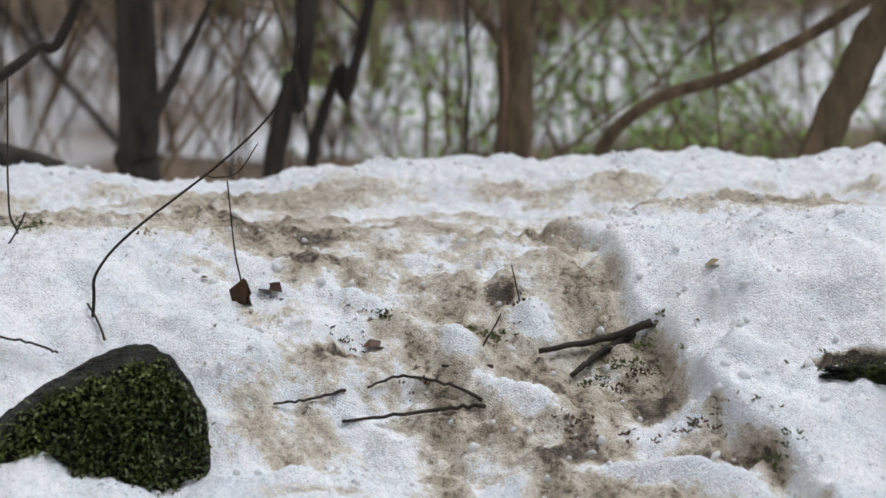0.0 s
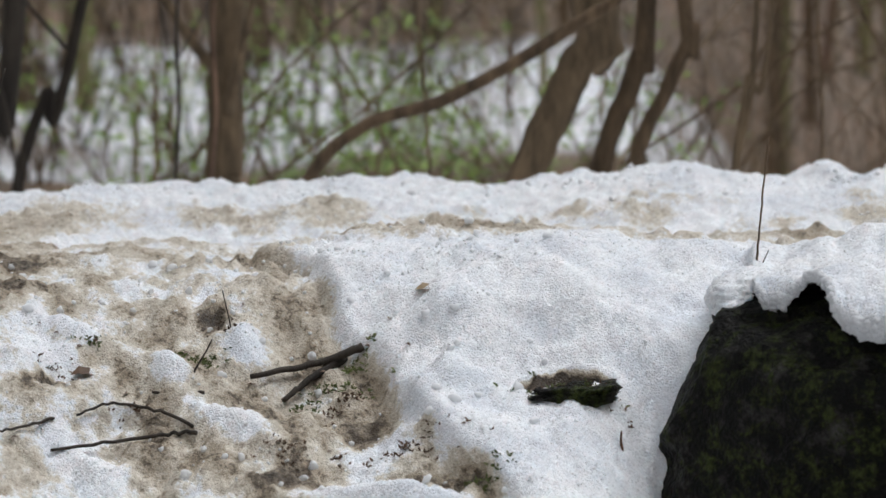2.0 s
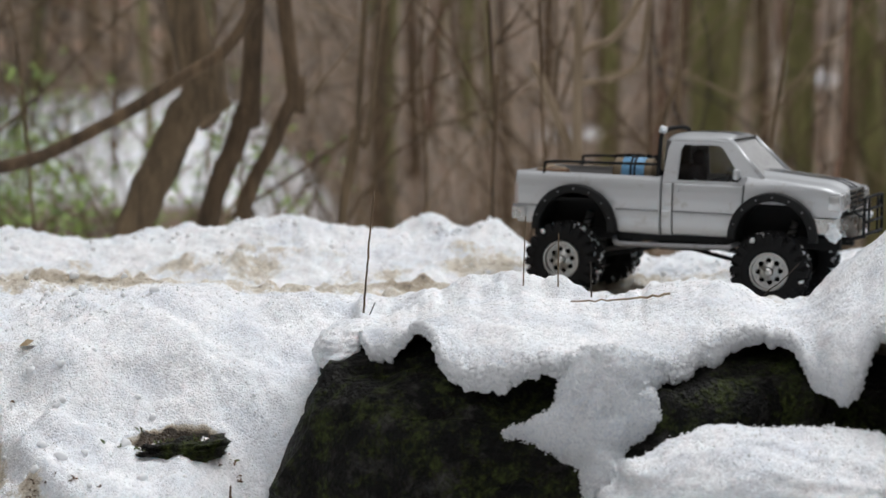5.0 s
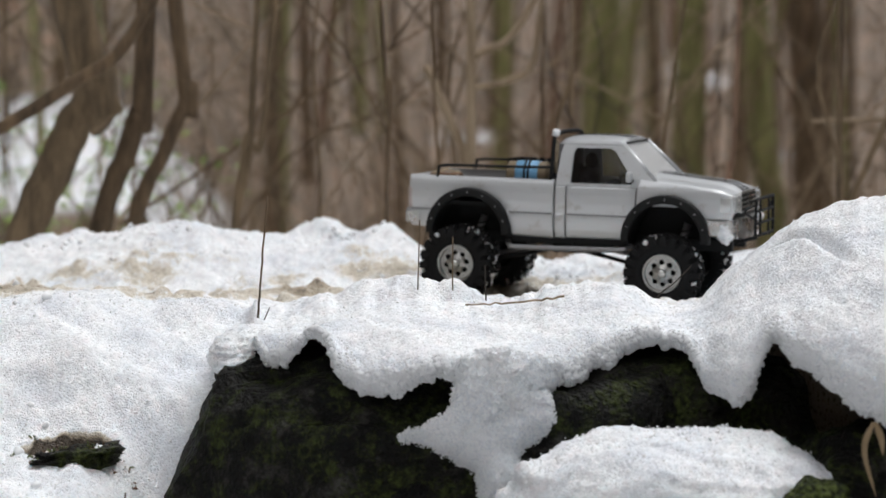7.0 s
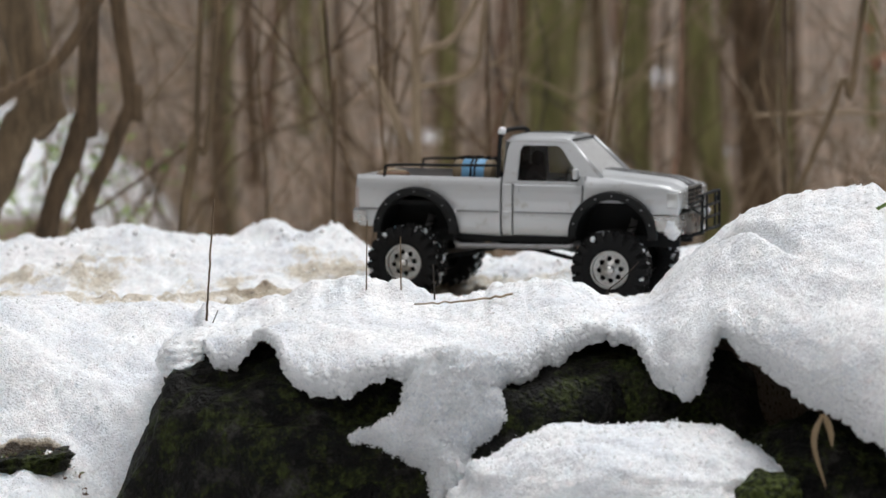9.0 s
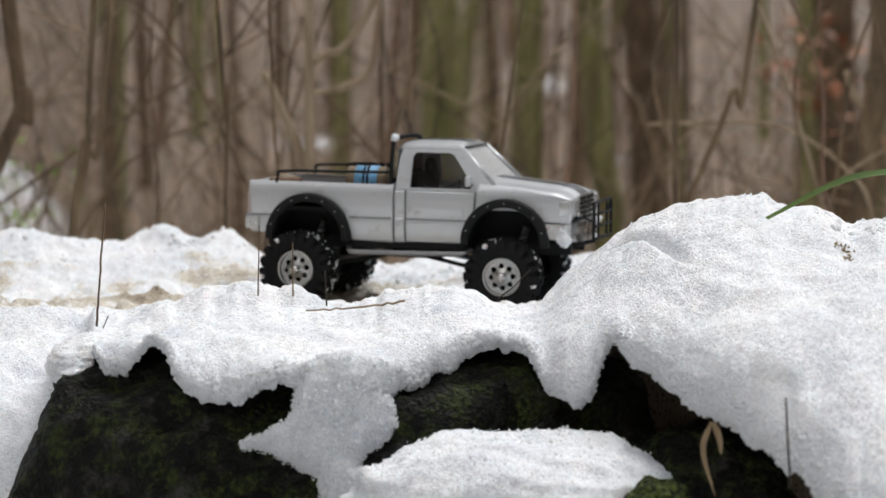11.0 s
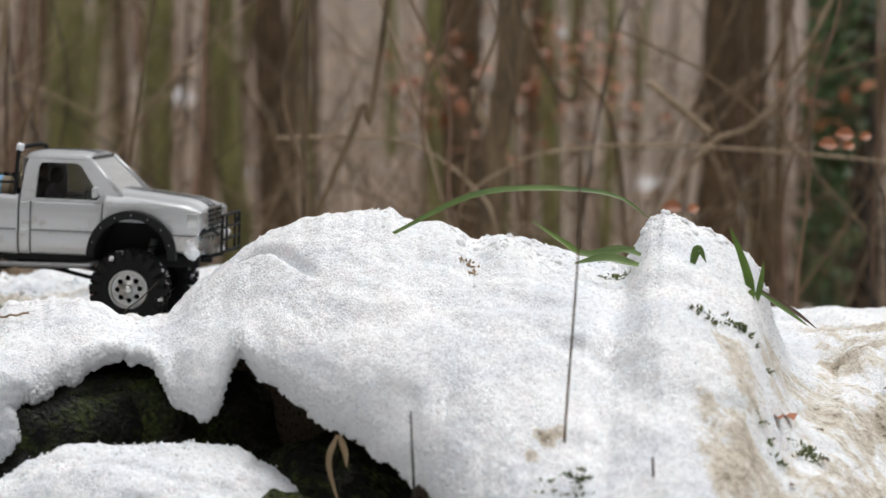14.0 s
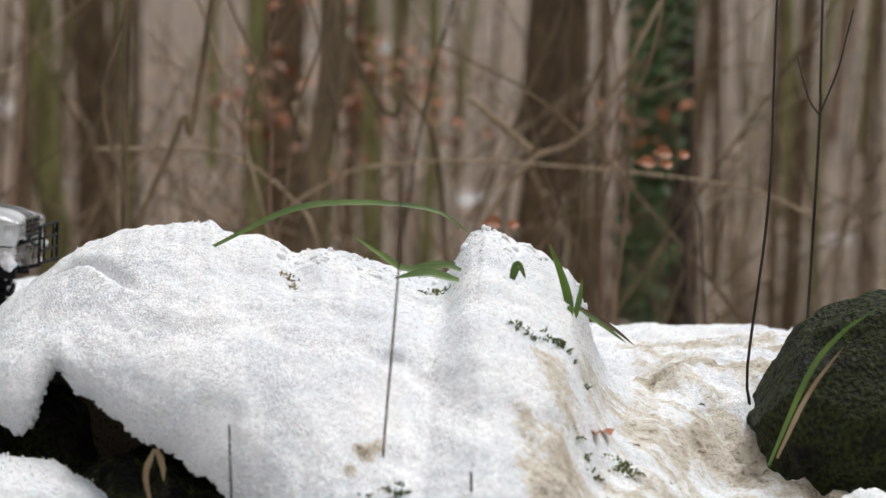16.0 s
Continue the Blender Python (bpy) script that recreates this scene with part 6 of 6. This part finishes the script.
        for k in range(90 if x > 0 else 130):
            a, q = rng.uniform(0, math.tau), rng.uniform(-1, 1)
            bm = bmesh.new()
            c = Matrix.Rotation(a, 4, "Y") @ Vector((0.0545 - 0.004 * abs(q) ** 3, q * 0.026, 0))
            bmesh.ops.create_icosphere(bm, subdivisions=2, radius=rng.uniform(0.0014, 0.0044), matrix=Matrix.Translation(c))
            for v in bm.verts:
                v.co += Vector((noise.noise(v.co * 260), noise.noise(v.co * 260 + Vector((9, 0, 0))), noise.noise(v.co * 260 + Vector((0, 9, 0))))) * 0.003
            part("packed_snow", bm, SNOW, wheel)
    return truck


PLACE = Matrix.Translation((0.186, 3.572, -0.0258)) @ pose(0, 0, 0, 1.35, 1.05, -19.4)
TRUCK = build_truck()
TRUCK.matrix_world = PLACE


def cargo(ob, m, label, category):
    ob.matrix_world = PLACE @ m
    return tagged(ob, label, category)


# driver: one plain shape
bm = bmesh.new()
bmesh.ops.create_uvsphere(bm, u_segments=16, v_segments=12, radius=0.0105, matrix=pose(0.034, -0.044, 0.2175) @ Matrix.Diagonal((1, 0.85, 1.15, 1)))
bmesh.ops.create_uvsphere(bm, u_segments=16, v_segments=12, radius=0.020, matrix=pose(0.030, -0.044, 0.180) @ Matrix.Diagonal((0.75, 1.15, 1.35, 1)))
tube([Vector((0.032, -0.062, 0.195)), Vector((0.052, -0.062, 0.180)), Vector((0.078, -0.050, 0.188))], [0.0055, 0.005, 0.004], 8, bm)
cargo(part("driver_doll", bm, CLOTH), Matrix(), "small dark toy driver sitting in the cab", "doll")

# load in the bed
spare = tagged(new("spare_wheel"), "black knobbly spare tyre lying in the truck bed", "tyre")
tyre(spare, 0.054, 0.022, 0.026)
part("rim", rim_mesh(0.0265, 1), CHROME, spare, smooth=False)
spare.matrix_world = PLACE @ pose(-0.068, 0.026, 0.187, 90 - 8, 0, 4)
barrel = tagged(new("barrel"), "small brown barrel with a light blue band strapped down", "barrel")
part("body", lathe([(-0.031, 0.0001), (-0.031, 0.0195), (-0.029, 0.0215), (-0.02, 0.0212), (0.0, 0.0216), (0.02, 0.0212), (0.029, 0.0215), (0.031, 0.0195), (0.031, 0.0001)], 28, "X"), OCHRE, barrel)
part("blue_band", lathe([(-0.0165, 0.0213), (-0.0165, 0.0224), (0.0185, 0.0224), (0.0185, 0.0213)], 28, "X"), BLUE, barrel, "light blue painted band")
for x in (-0.002, 0.004):
    part("strap", lathe([(x - 0.0016, 0.022), (x - 0.0016, 0.0237), (x + 0.0016, 0.0237), (x + 0.0016, 0.022)], 28, "X"), BLACK, barrel)
barrel.matrix_world = PLACE @ pose(-0.062, -0.056, 0.1925, 0, 0, 3)
crate = tagged(new("wooden_crate"), "small worn wooden crate at the tail of the bed", "crate")
for k in range(3):
    part("slat", box(bmesh.new(), -0.022, 0.022, -0.017 + k * 0.0125, -0.008 + k * 0.0125, 0.024, 0.027, 0.0006), WOOD, crate)
for s in (-1, 1):
    part("side", box(bmesh.new(), -0.0225, 0.0225, s * 0.018 - 0.0015, s * 0.018 + 0.0015, 0, 0.025, 0.0006), WOOD, crate)
    part("end", box(bmesh.new(), s * 0.021 - 0.0015, s * 0.021 + 0.0015, -0.0165, 0.0165, 0, 0.0235, 0.0006), WOOD, crate)
part("tie", tube([Vector((-0.018, -0.016, 0.0275)), Vector((0.0, 0, 0.030)), Vector((0.018, 0.014, 0.0275))], [0.0012] * 3, 6), ROPE, crate)
crate.matrix_world = PLACE @ pose(-0.196, -0.055, 0.1525, 0, 0, 3) @ Matrix.Diagonal((1, 1, 1.45, 1))
for k, (y, a) in enumerate(((0.02, 12), (0.035, -9))):
    cargo(part("stick", tube([Vector((-0.045, 0, 0.004)), Vector((0, 0.003, 0.005)), Vector((0.045, 0, 0.0045))], [0.0035, 0.004, 0.003], 7), WOOD), pose(-0.185, y, 0.1525, 0, 0, a), "short brown stick lying in the truck bed", "stick")
coil = [Vector((-0.0185, -0.048 + 0.010 * math.sin(q * 0.5) * (1 + 0.1 * math.sin(q)), 0.214 + 0.019 * math.cos(q * 0.5) + 0.0003 * q)) for q in range(60)]
cargo(part("rope", tube(coil, [0.0013] * 60, 6), ROPE), pose(-0.003, 0, 0), "coil of pale rope hanging behind the cab", "rope")


# ---- twigs, leaves and grass in the snow ----
def lying(label, line, r, wide, mat, lift=0.004, name="twig", category="twig"):
    """A twig lying on the snow through bearings; its height follows the ground."""
    pts = []
    for (az, rr) in line:
        pts.append(spot(az, rr, lift))
    n = len(pts) * 6
    path = spline(pts, n)
    for k in range(n):
        path[k] += Vector((0, 0, 0.003 * noise.noise(Vector((k * 0.9, wide[0], r)))))
    return tagged(part(name, tube(path, [(wide[0] + (wide[1] - wide[0]) * k / (n - 1)) / 2000 for k in range(n)], 7), mat), label, category)


def on_bank(az, el):
    """Where the line of bearing and rise meets the ground."""
    r = 2.3 + 0.0025 * np.arange(700)
    z = ground(np.full(700, float(az)), r)[0]
    if on_stones(az) > 0.5:
        r, z = snow_profile(np.full(700, float(az)), np.linspace(0.8, 0.0, 700))
    hit = np.nonzero(z >= EYE + r * math.tan(radians(el)))[0]
    return az, float(r[hit[0]]) if len(hit) else 3.0


def across(*points):
    return [on_bank(*p) for p in points]


lying("thin dark twig lying on trodden snow", across((24.1, -10.0), (23.2, -9.86), (22.3, -9.7)), 1, (3, 4), BARK_DARK)
fork = lying("thin forked dark twig lying on trodden snow", across((22.4, -10.5), (20.5, -10.28), (19.2, -10.12), (18.8, -10.12)), 2, (4, 6), BARK_DARK, 0.006)
lying("thin arched dark twig over trodden snow", across((21.75, -9.78), (20.9, -9.53), (19.65, -9.72), (18.9, -10.1)), 3, (3, 5), BARK_DARK, 0.012)
lying("short dark stick on trodden snow", across((19.9, -9.14), (18.6, -9.1)), 4, (3.5, 5), BARK_DARK, 0.005, "stick", "stick")
lying("dark broken stick on the muddy bank", across((17.45, -8.85), (15.7, -8.5), (14.65, -8.2)), 5, (7, 12), BARK_DARK, 0.010, "stick", "stick")
lying("dark broken stick on the muddy bank", across((16.65, -9.45), (15.95, -8.89), (15.1, -8.4)), 6, (7, 11), BARK_DARK, 0.010, "stick", "stick")
lying("thin twig behind the mossy boulder", across((31.2, -8.6), (30.0, -8.9), (29.4, -9.1)), 7, (3, 3), BARK_DARK, 0.03)
lying("thin dark twig running into the snow", across((28.65, -7.45), (28.4, -7.9), (28.25, -8.35)), 9, (3, 3.5), BARK_DARK, 0.006)
trunk("dark fallen log behind the snow crest", [(31.5, -3.55), (30.3, -3.75), (29.2, -4.05)], 4.3, (60, 36), BARK_DARK, up=0, foot=False, name="log", sides=9)
trunk("side shoot of the arching twig", [(24.4, -3.45), (24.9, -4.15), (25.45, -4.28), (25.75, -4.2)], 2.95, (1.5, 2.2), BARK_DARK, up=0, foot=False, name="twig", sides=6)
trunk("bent dark twig at the edge of the snow", [(30.1, -5.05), (30.35, -5.55), (30.7, -6.0), (31.3, -6.4)], 3.15, (2.2, 3.0), BARK_DARK, up=0, foot=False, name="twig", sides=6)
boulder("low dark mossy stone sunk in the snow", spot(31.0, 3.36, -0.004), (0.08, 0.05, 0.014), (0, 0, 0), STONE, 29, level=5)
lying("thin pale twig frozen into the snow", across((-0.24, -5.62), (-1.5, -5.55), (-2.68, -5.4)), 8, (2, 3), BARK_PALE, 0.012)


pit_az, pit_r = on_bank(9.4, -8.85)
boulder("dark earthy stone showing in a hollow of the snow", spot(pit_az, pit_r, -0.014), (0.055, 0.024, 0.016), (0, -6, 12), STONE_BROWN, 41, rough=0.3, level=5)


def stem(label, line, r, wide, mat, name="twig", category="twig"):
    pts = [at(az, el, r) for az, el in line]
    a = pts[-1]
    gz = height(line[-1][0], r)
    pts.append(Vector((a.x, a.y, min(a.z, gz) - 0.012)))
    n = len(pts) * 5
    return tagged(part(name, tube(spline(pts, n), [(wide[0] + (wide[1] - wide[0]) * k / (n - 1)) / 2000 for k in range(n)], 6), mat), label, category)


def ground_r(az, el):
    return on_bank(az, el)[1]


R_BUD = ground_r(24.8, -7.4)
bud = stem("thin stalk with a dead brown leaf at its foot", [(25.17, -4.36), (25.02, -6.04), (24.89, -6.74), (24.8, -7.3)], R_BUD, (2, 3), BARK_DARK, "dead_stalk", "stalk")
for k, (az, el, d) in enumerate(((24.8, -6.75, 0), (24.84, -6.8, 1), (24.75, -6.8, 2))):
    bm = bmesh.new()
    leaf(bm, at(az, el, R_BUD - 0.004), Vector((0.25 - 0.25 * d, -0.1, -1)), Vector((0.3 * (d - 1), -1, 0.1)), 0.042, 0.026, 0.45)
    part("leaf", bm, DEAD, bud, "curled dead brown leaf", smooth=False)


def litter_leaf(label, az, el, size, mat, turn, lift=0.003):
    az, r = on_bank(az, el)
    bm = bmesh.new()
    leaf(bm, spot(az, r, lift), Vector((math.cos(turn), math.sin(turn), 0.05)), Vector((0.1, -0.35, 1)), size, size * 0.6, 0.3)
    return tagged(part("dead_leaf", bm, mat, smooth=False), label, "leaf", "dead leaves on the snow")


litter_leaf("small curled brown leaf on clean snow", 13.38, -6.65, 0.032, STRAW, 0.1, 0.006)
litter_leaf("dark wet leaf on trodden snow", 21.9, -8.66, 0.035, DEAD, 0.4, 0.006)
litter_leaf("dark wet leaf on trodden snow", 23.85, -7.3, 0.045, DEAD, 2.8, 0.008)
litter_leaf("shiny red-brown leaf in the snow", -21.25, -7.7, 0.024, RUST, 1.4, 0.012)
litter_leaf("shiny red-brown leaf in the snow", -21.6, -7.75, 0.036, RUST, 1.7, 0.014)
for k in range(46):
    rng = random.Random(k)
    az = rng.uniform(12, 27) if k < 34 else rng.uniform(-26, -19)
    litter_leaf("crumb of dead leaf on trodden snow", az, rng.uniform(-11, -6.6), rng.uniform(0.005, 0.013), DEAD, rng.uniform(0, 6), 0.002)
stem("thin forked sprig in the snow", [(18.14, -6.5), (18.05, -6.9), (17.95, -7.35)], ground_r(17.95, -7.4), (1.5, 2.5), BARK_DARK)
stem("thin forked sprig in the snow", [(18.4, -7.7), (18.55, -8.0), (18.85, -8.5)], ground_r(18.85, -8.5), (1.5, 3), BARK_DARK)
stem("seedling tip poking out of snow", [(8.19, -9.95), (8.2, -10.2), (8.17, -10.4)], ground_r(8.17, -10.4), (2, 5), DEAD)
stem("thin dark sprout standing in snow", [(-12.12, -7.47), (-12.17, -8.41), (-12.23, -9.3)], 2.42, (2, 3), BARK_DARK)
stem("thin dark sprout standing in snow", [(-18.16, -8.47), (-18.2, -9.2)], 2.38, (2.5, 3), BARK_DARK)
stem("thin slanting twig in the snow", [(-5.82, -4.37), (-5.4, -4.8), (-4.98, -5.2)], 3.18, (1.5, 2.5), BARK_DARK)
stem("side shoot of a thin twig", [(4.62, -5.45), (4.75, -5.75), (4.86, -5.95)], 3.03, (1.5, 2), BARK_DARK)
stem("thin short straw in the snow", [(-0.72, -4.4), (-0.75, -5.25)], 3.0, (2, 2.5), BARK_DARK)
stem("thin short twig in the snow", [(6.55, -6.7), (6.45, -7.1)], 3.02, (1.5, 2.5), BARK_DARK)


def blade(label, line, r, wide, mat=GRASS):
    """A flat grass blade, tapered to its tip."""
    path = spline([at(az, el, rr) for (az, el), rr in zip(line, r if isinstance(r, (list, tuple)) else [r] * len(line))], len(line) * 5)
    bm = bmesh.new()
    n = len(path)
    rows = []
    for k, p in enumerate(path):
        d = (path[min(k + 1, n - 1)] - path[max(k - 1, 0)]).normalized()
        side = d.cross(Vector((0, -0.8, 0.6))).normalized()
        back = d.cross(side)
        w = wide / 2000 * min(1.0, 0.5 + 2 * k / n) * (1 - (k / (n - 1)) ** 3 * 0.92)
        rows.append([bm.verts.new(p + side * w), bm.verts.new(p + back * w * 0.35), bm.verts.new(p - side * w)])
    for a, b in zip(rows, rows[1:]):
        for q in (0, 1):
            bm.faces.new((a[q], a[q + 1], b[q + 1], b[q]))
    return tagged(part("grass_blade", bm, mat), label, "grass")


BLADE = "green grass blade sticking out of the snow mound"
blade("long arching green grass blade over the snow mound", [(-11.6, -3.1), (-13.5, -2.13), (-15.2, -1.90), (-17.0, -2.03), (-17.95, -2.6)], 2.84, 9)
blade(BLADE, [(-17.6, -3.35), (-16.4, -3.5), (-15.8, -3.2), (-15.0, -2.7)], 2.83, 10)
blade(BLADE, [(-17.7, -3.75), (-16.9, -3.58), (-16.1, -3.75)], 2.82, 13)
blade(BLADE, [(-17.75, -3.5), (-17.2, -3.35), (-16.3, -3.5)], 2.84, 10)
blade(BLADE, [(-20.55, -4.6), (-20.3, -3.7), (-19.9, -2.75)], 2.82, 13)
blade(BLADE, [(-20.5, -4.3), (-20.3, -4.9), (-19.95, -5.4)], 2.80, 14)
blade(BLADE, [(-20.6, -4.6), (-20.7, -4.1), (-20.75, -3.6)], 2.82, 8)
blade(BLADE, [(-19.0, -3.75), (-19.15, -3.3), (-19.35, -3.65)], 2.81, 11)
blade("withered blade in the snow mound", [(-18.5, -5.0), (-18.45, -4.3)], 2.78, 10, STRAW)
blade("reddish withered stem trailing over the snow", [(-20.6, -4.25), (-21.5, -4.76), (-22.1, -5.2)], 2.86, 7, DEAD)
blade("green blade trailing over the snow", [(-20.7, -4.35), (-21.4, -4.8), (-21.9, -5.15)], 2.85, 7)
blade("pale green blade standing in dirty snow", [(-20.5, -9.0), (-20.45, -8.1), (-20.45, -7.25)], 2.58, 9, STRAW)
blade("dry husk hanging at the hollow", [(-10.3, -8.1), (-10.1, -8.8), (-10.4, -9.9)], 2.50, 7, STRAW)
blade("dry husk hanging at the hollow", [(-10.35, -8.1), (-10.5, -8.5), (-10.55, -8.9)], 2.49, 8, STRAW)
blade("green blade leaning on the mossy boulder", [(-25.5, -8.0), (-26.4, -5.7), (-27.15, -4.67), (-28.1, -3.94)], 2.72, 7)
blade("dry blade leaning on the mossy boulder", [(-25.7, -7.8), (-26.4, -6.2), (-27.2, -5.0)], 2.72, 6, STRAW)


def tuft(label, az, el, wide, n, seed, mat=MOSS, size=0.007):
    """A clump of moss or plants grown through the snow."""
    rng = random.Random(seed)
    az, r = on_bank(az, el)
    bm = bmesh.new()
    for k in range(int(n * (1.6 if mat is MOSS else 0.9))):
        a, q = az + rng.gauss(0, wide), r + rng.gauss(0, 0.008)
        base_z = height(a, q) - 0.002 if k % 4 == 0 else base_z + rng.gauss(0, 0.001)
        if k % 4:
            a, q = a0 + rng.gauss(0, 0.06), q0 + rng.gauss(0, 0.002)
        a0, q0 = a, q
        leaf(bm, low(a, q, base_z), Vector((rng.uniform(-1, 1), rng.uniform(-1, 0.4), rng.uniform(0.1, 1))), Vector((rng.uniform(-1, 1), -1, 0.6)), size * rng.uniform(0.5, 1.3), size * 0.4)
    return tagged(part("moss_tuft", bm, mat, smooth=False), label, "moss", kind="stuff")


TUFT = "tuft of green moss and plant bits in the snow"
for k, (az, el, w, n, mat) in enumerate(((-21.9, -8.2, 0.22, 70, MOSS), (-21.0, -8.1, 0.25, 40, MOSS), (-13.46, -3.9, 0.16, 60, STRAW), (-16.2, -9.1, 0.3, 60, MOSS), (-17.2, -4.1, 0.3, 50, MOSS), (-19.3, -5.0, 0.25, 40, MOSS), (-20.2, -5.2, 0.3, 60, MOSS),
                                        (14.7, -8.5, 0.25, 60, MOSS), (15.6, -9.1, 0.5, 120, MOSS), (15.2, -9.3, 0.4, 90, DEAD), (16.3, -10.5, 0.5, 110, DEAD), (13.2, -10.4, 0.7, 140, DEAD), (20.3, -9.6, 0.3, 60, DEAD), (18.7, -8.3, 0.35, 80, MOSS),
                                        (9.6, -8.9, 0.7, 160, MOSS), (9.2, -8.8, 0.6, 140, DEAD), (18.0, -7.4, 0.2, 40, DEAD), (27.3, -5.6, 0.25, 40, STRAW), (30.3, -5.4, 0.6, 120, MOSS), (11.5, -11.3, 0.3, 60, MOSS), (22.3, -8.4, 0.3, 50, DEAD), (21.3, -7.7, 0.12, 25, MOSS))):
    tuft(TUFT if mat is MOSS else "dead plant bits lying in the snow", az, el, w, n, 300 + k, mat)


def moss_coat(stone, n, seed, front, size=0.010):
    """Moss leaves standing on a stone's face."""
    rng = random.Random(seed)
    me = stone.data
    m = stone.matrix_world
    turn = m.to_3x3()
    eye = Vector((0, 0, EYE))
    faces = [p for p in me.polygons if (turn @ p.normal).dot((eye - m @ p.center).normalized()) > 0.05 and front(m @ p.center, (turn @ p.normal))]
    bm = bmesh.new()
    for k in range(n):
        p = rng.choice(faces)
        c, nrm = m @ p.center, (turn @ p.normal).normalized()
        c = c + Vector((rng.uniform(-1, 1), rng.uniform(-1, 1), rng.uniform(-1, 1))) * 0.006
        leaf(bm, c - nrm * 0.002, nrm + Vector((rng.uniform(-1, 1), rng.uniform(-1, 1), rng.uniform(-1.2, 0.6))), Vector((rng.uniform(-1, 1), rng.uniform(-1, 1), 1)), size * rng.uniform(0.5, 1.2), size * 0.45)
    part("moss", bm, MOSS, stone, "thick cushion of dark green moss", smooth=False)


moss_coat(BLOCK, 6500, 5, lambda c, n: n.y < -0.55 and n.z < 0.62 and n.x > -0.35 and noise.noise(c * 16) > -0.45)
for ob in list(scene.objects):
    if ob.name.startswith("boulder") and ob.get("label", "").startswith("mossy boulder"):
        moss_coat(ob, 2200, 6, lambda c, n: noise.noise(c * 11) > 0.0)
for ob in (BIG, MID):
    moss_coat(ob, 700, 7, lambda c, n: noise.noise(c * 13) > 0.25 and n.z < 0.8, 0.008)
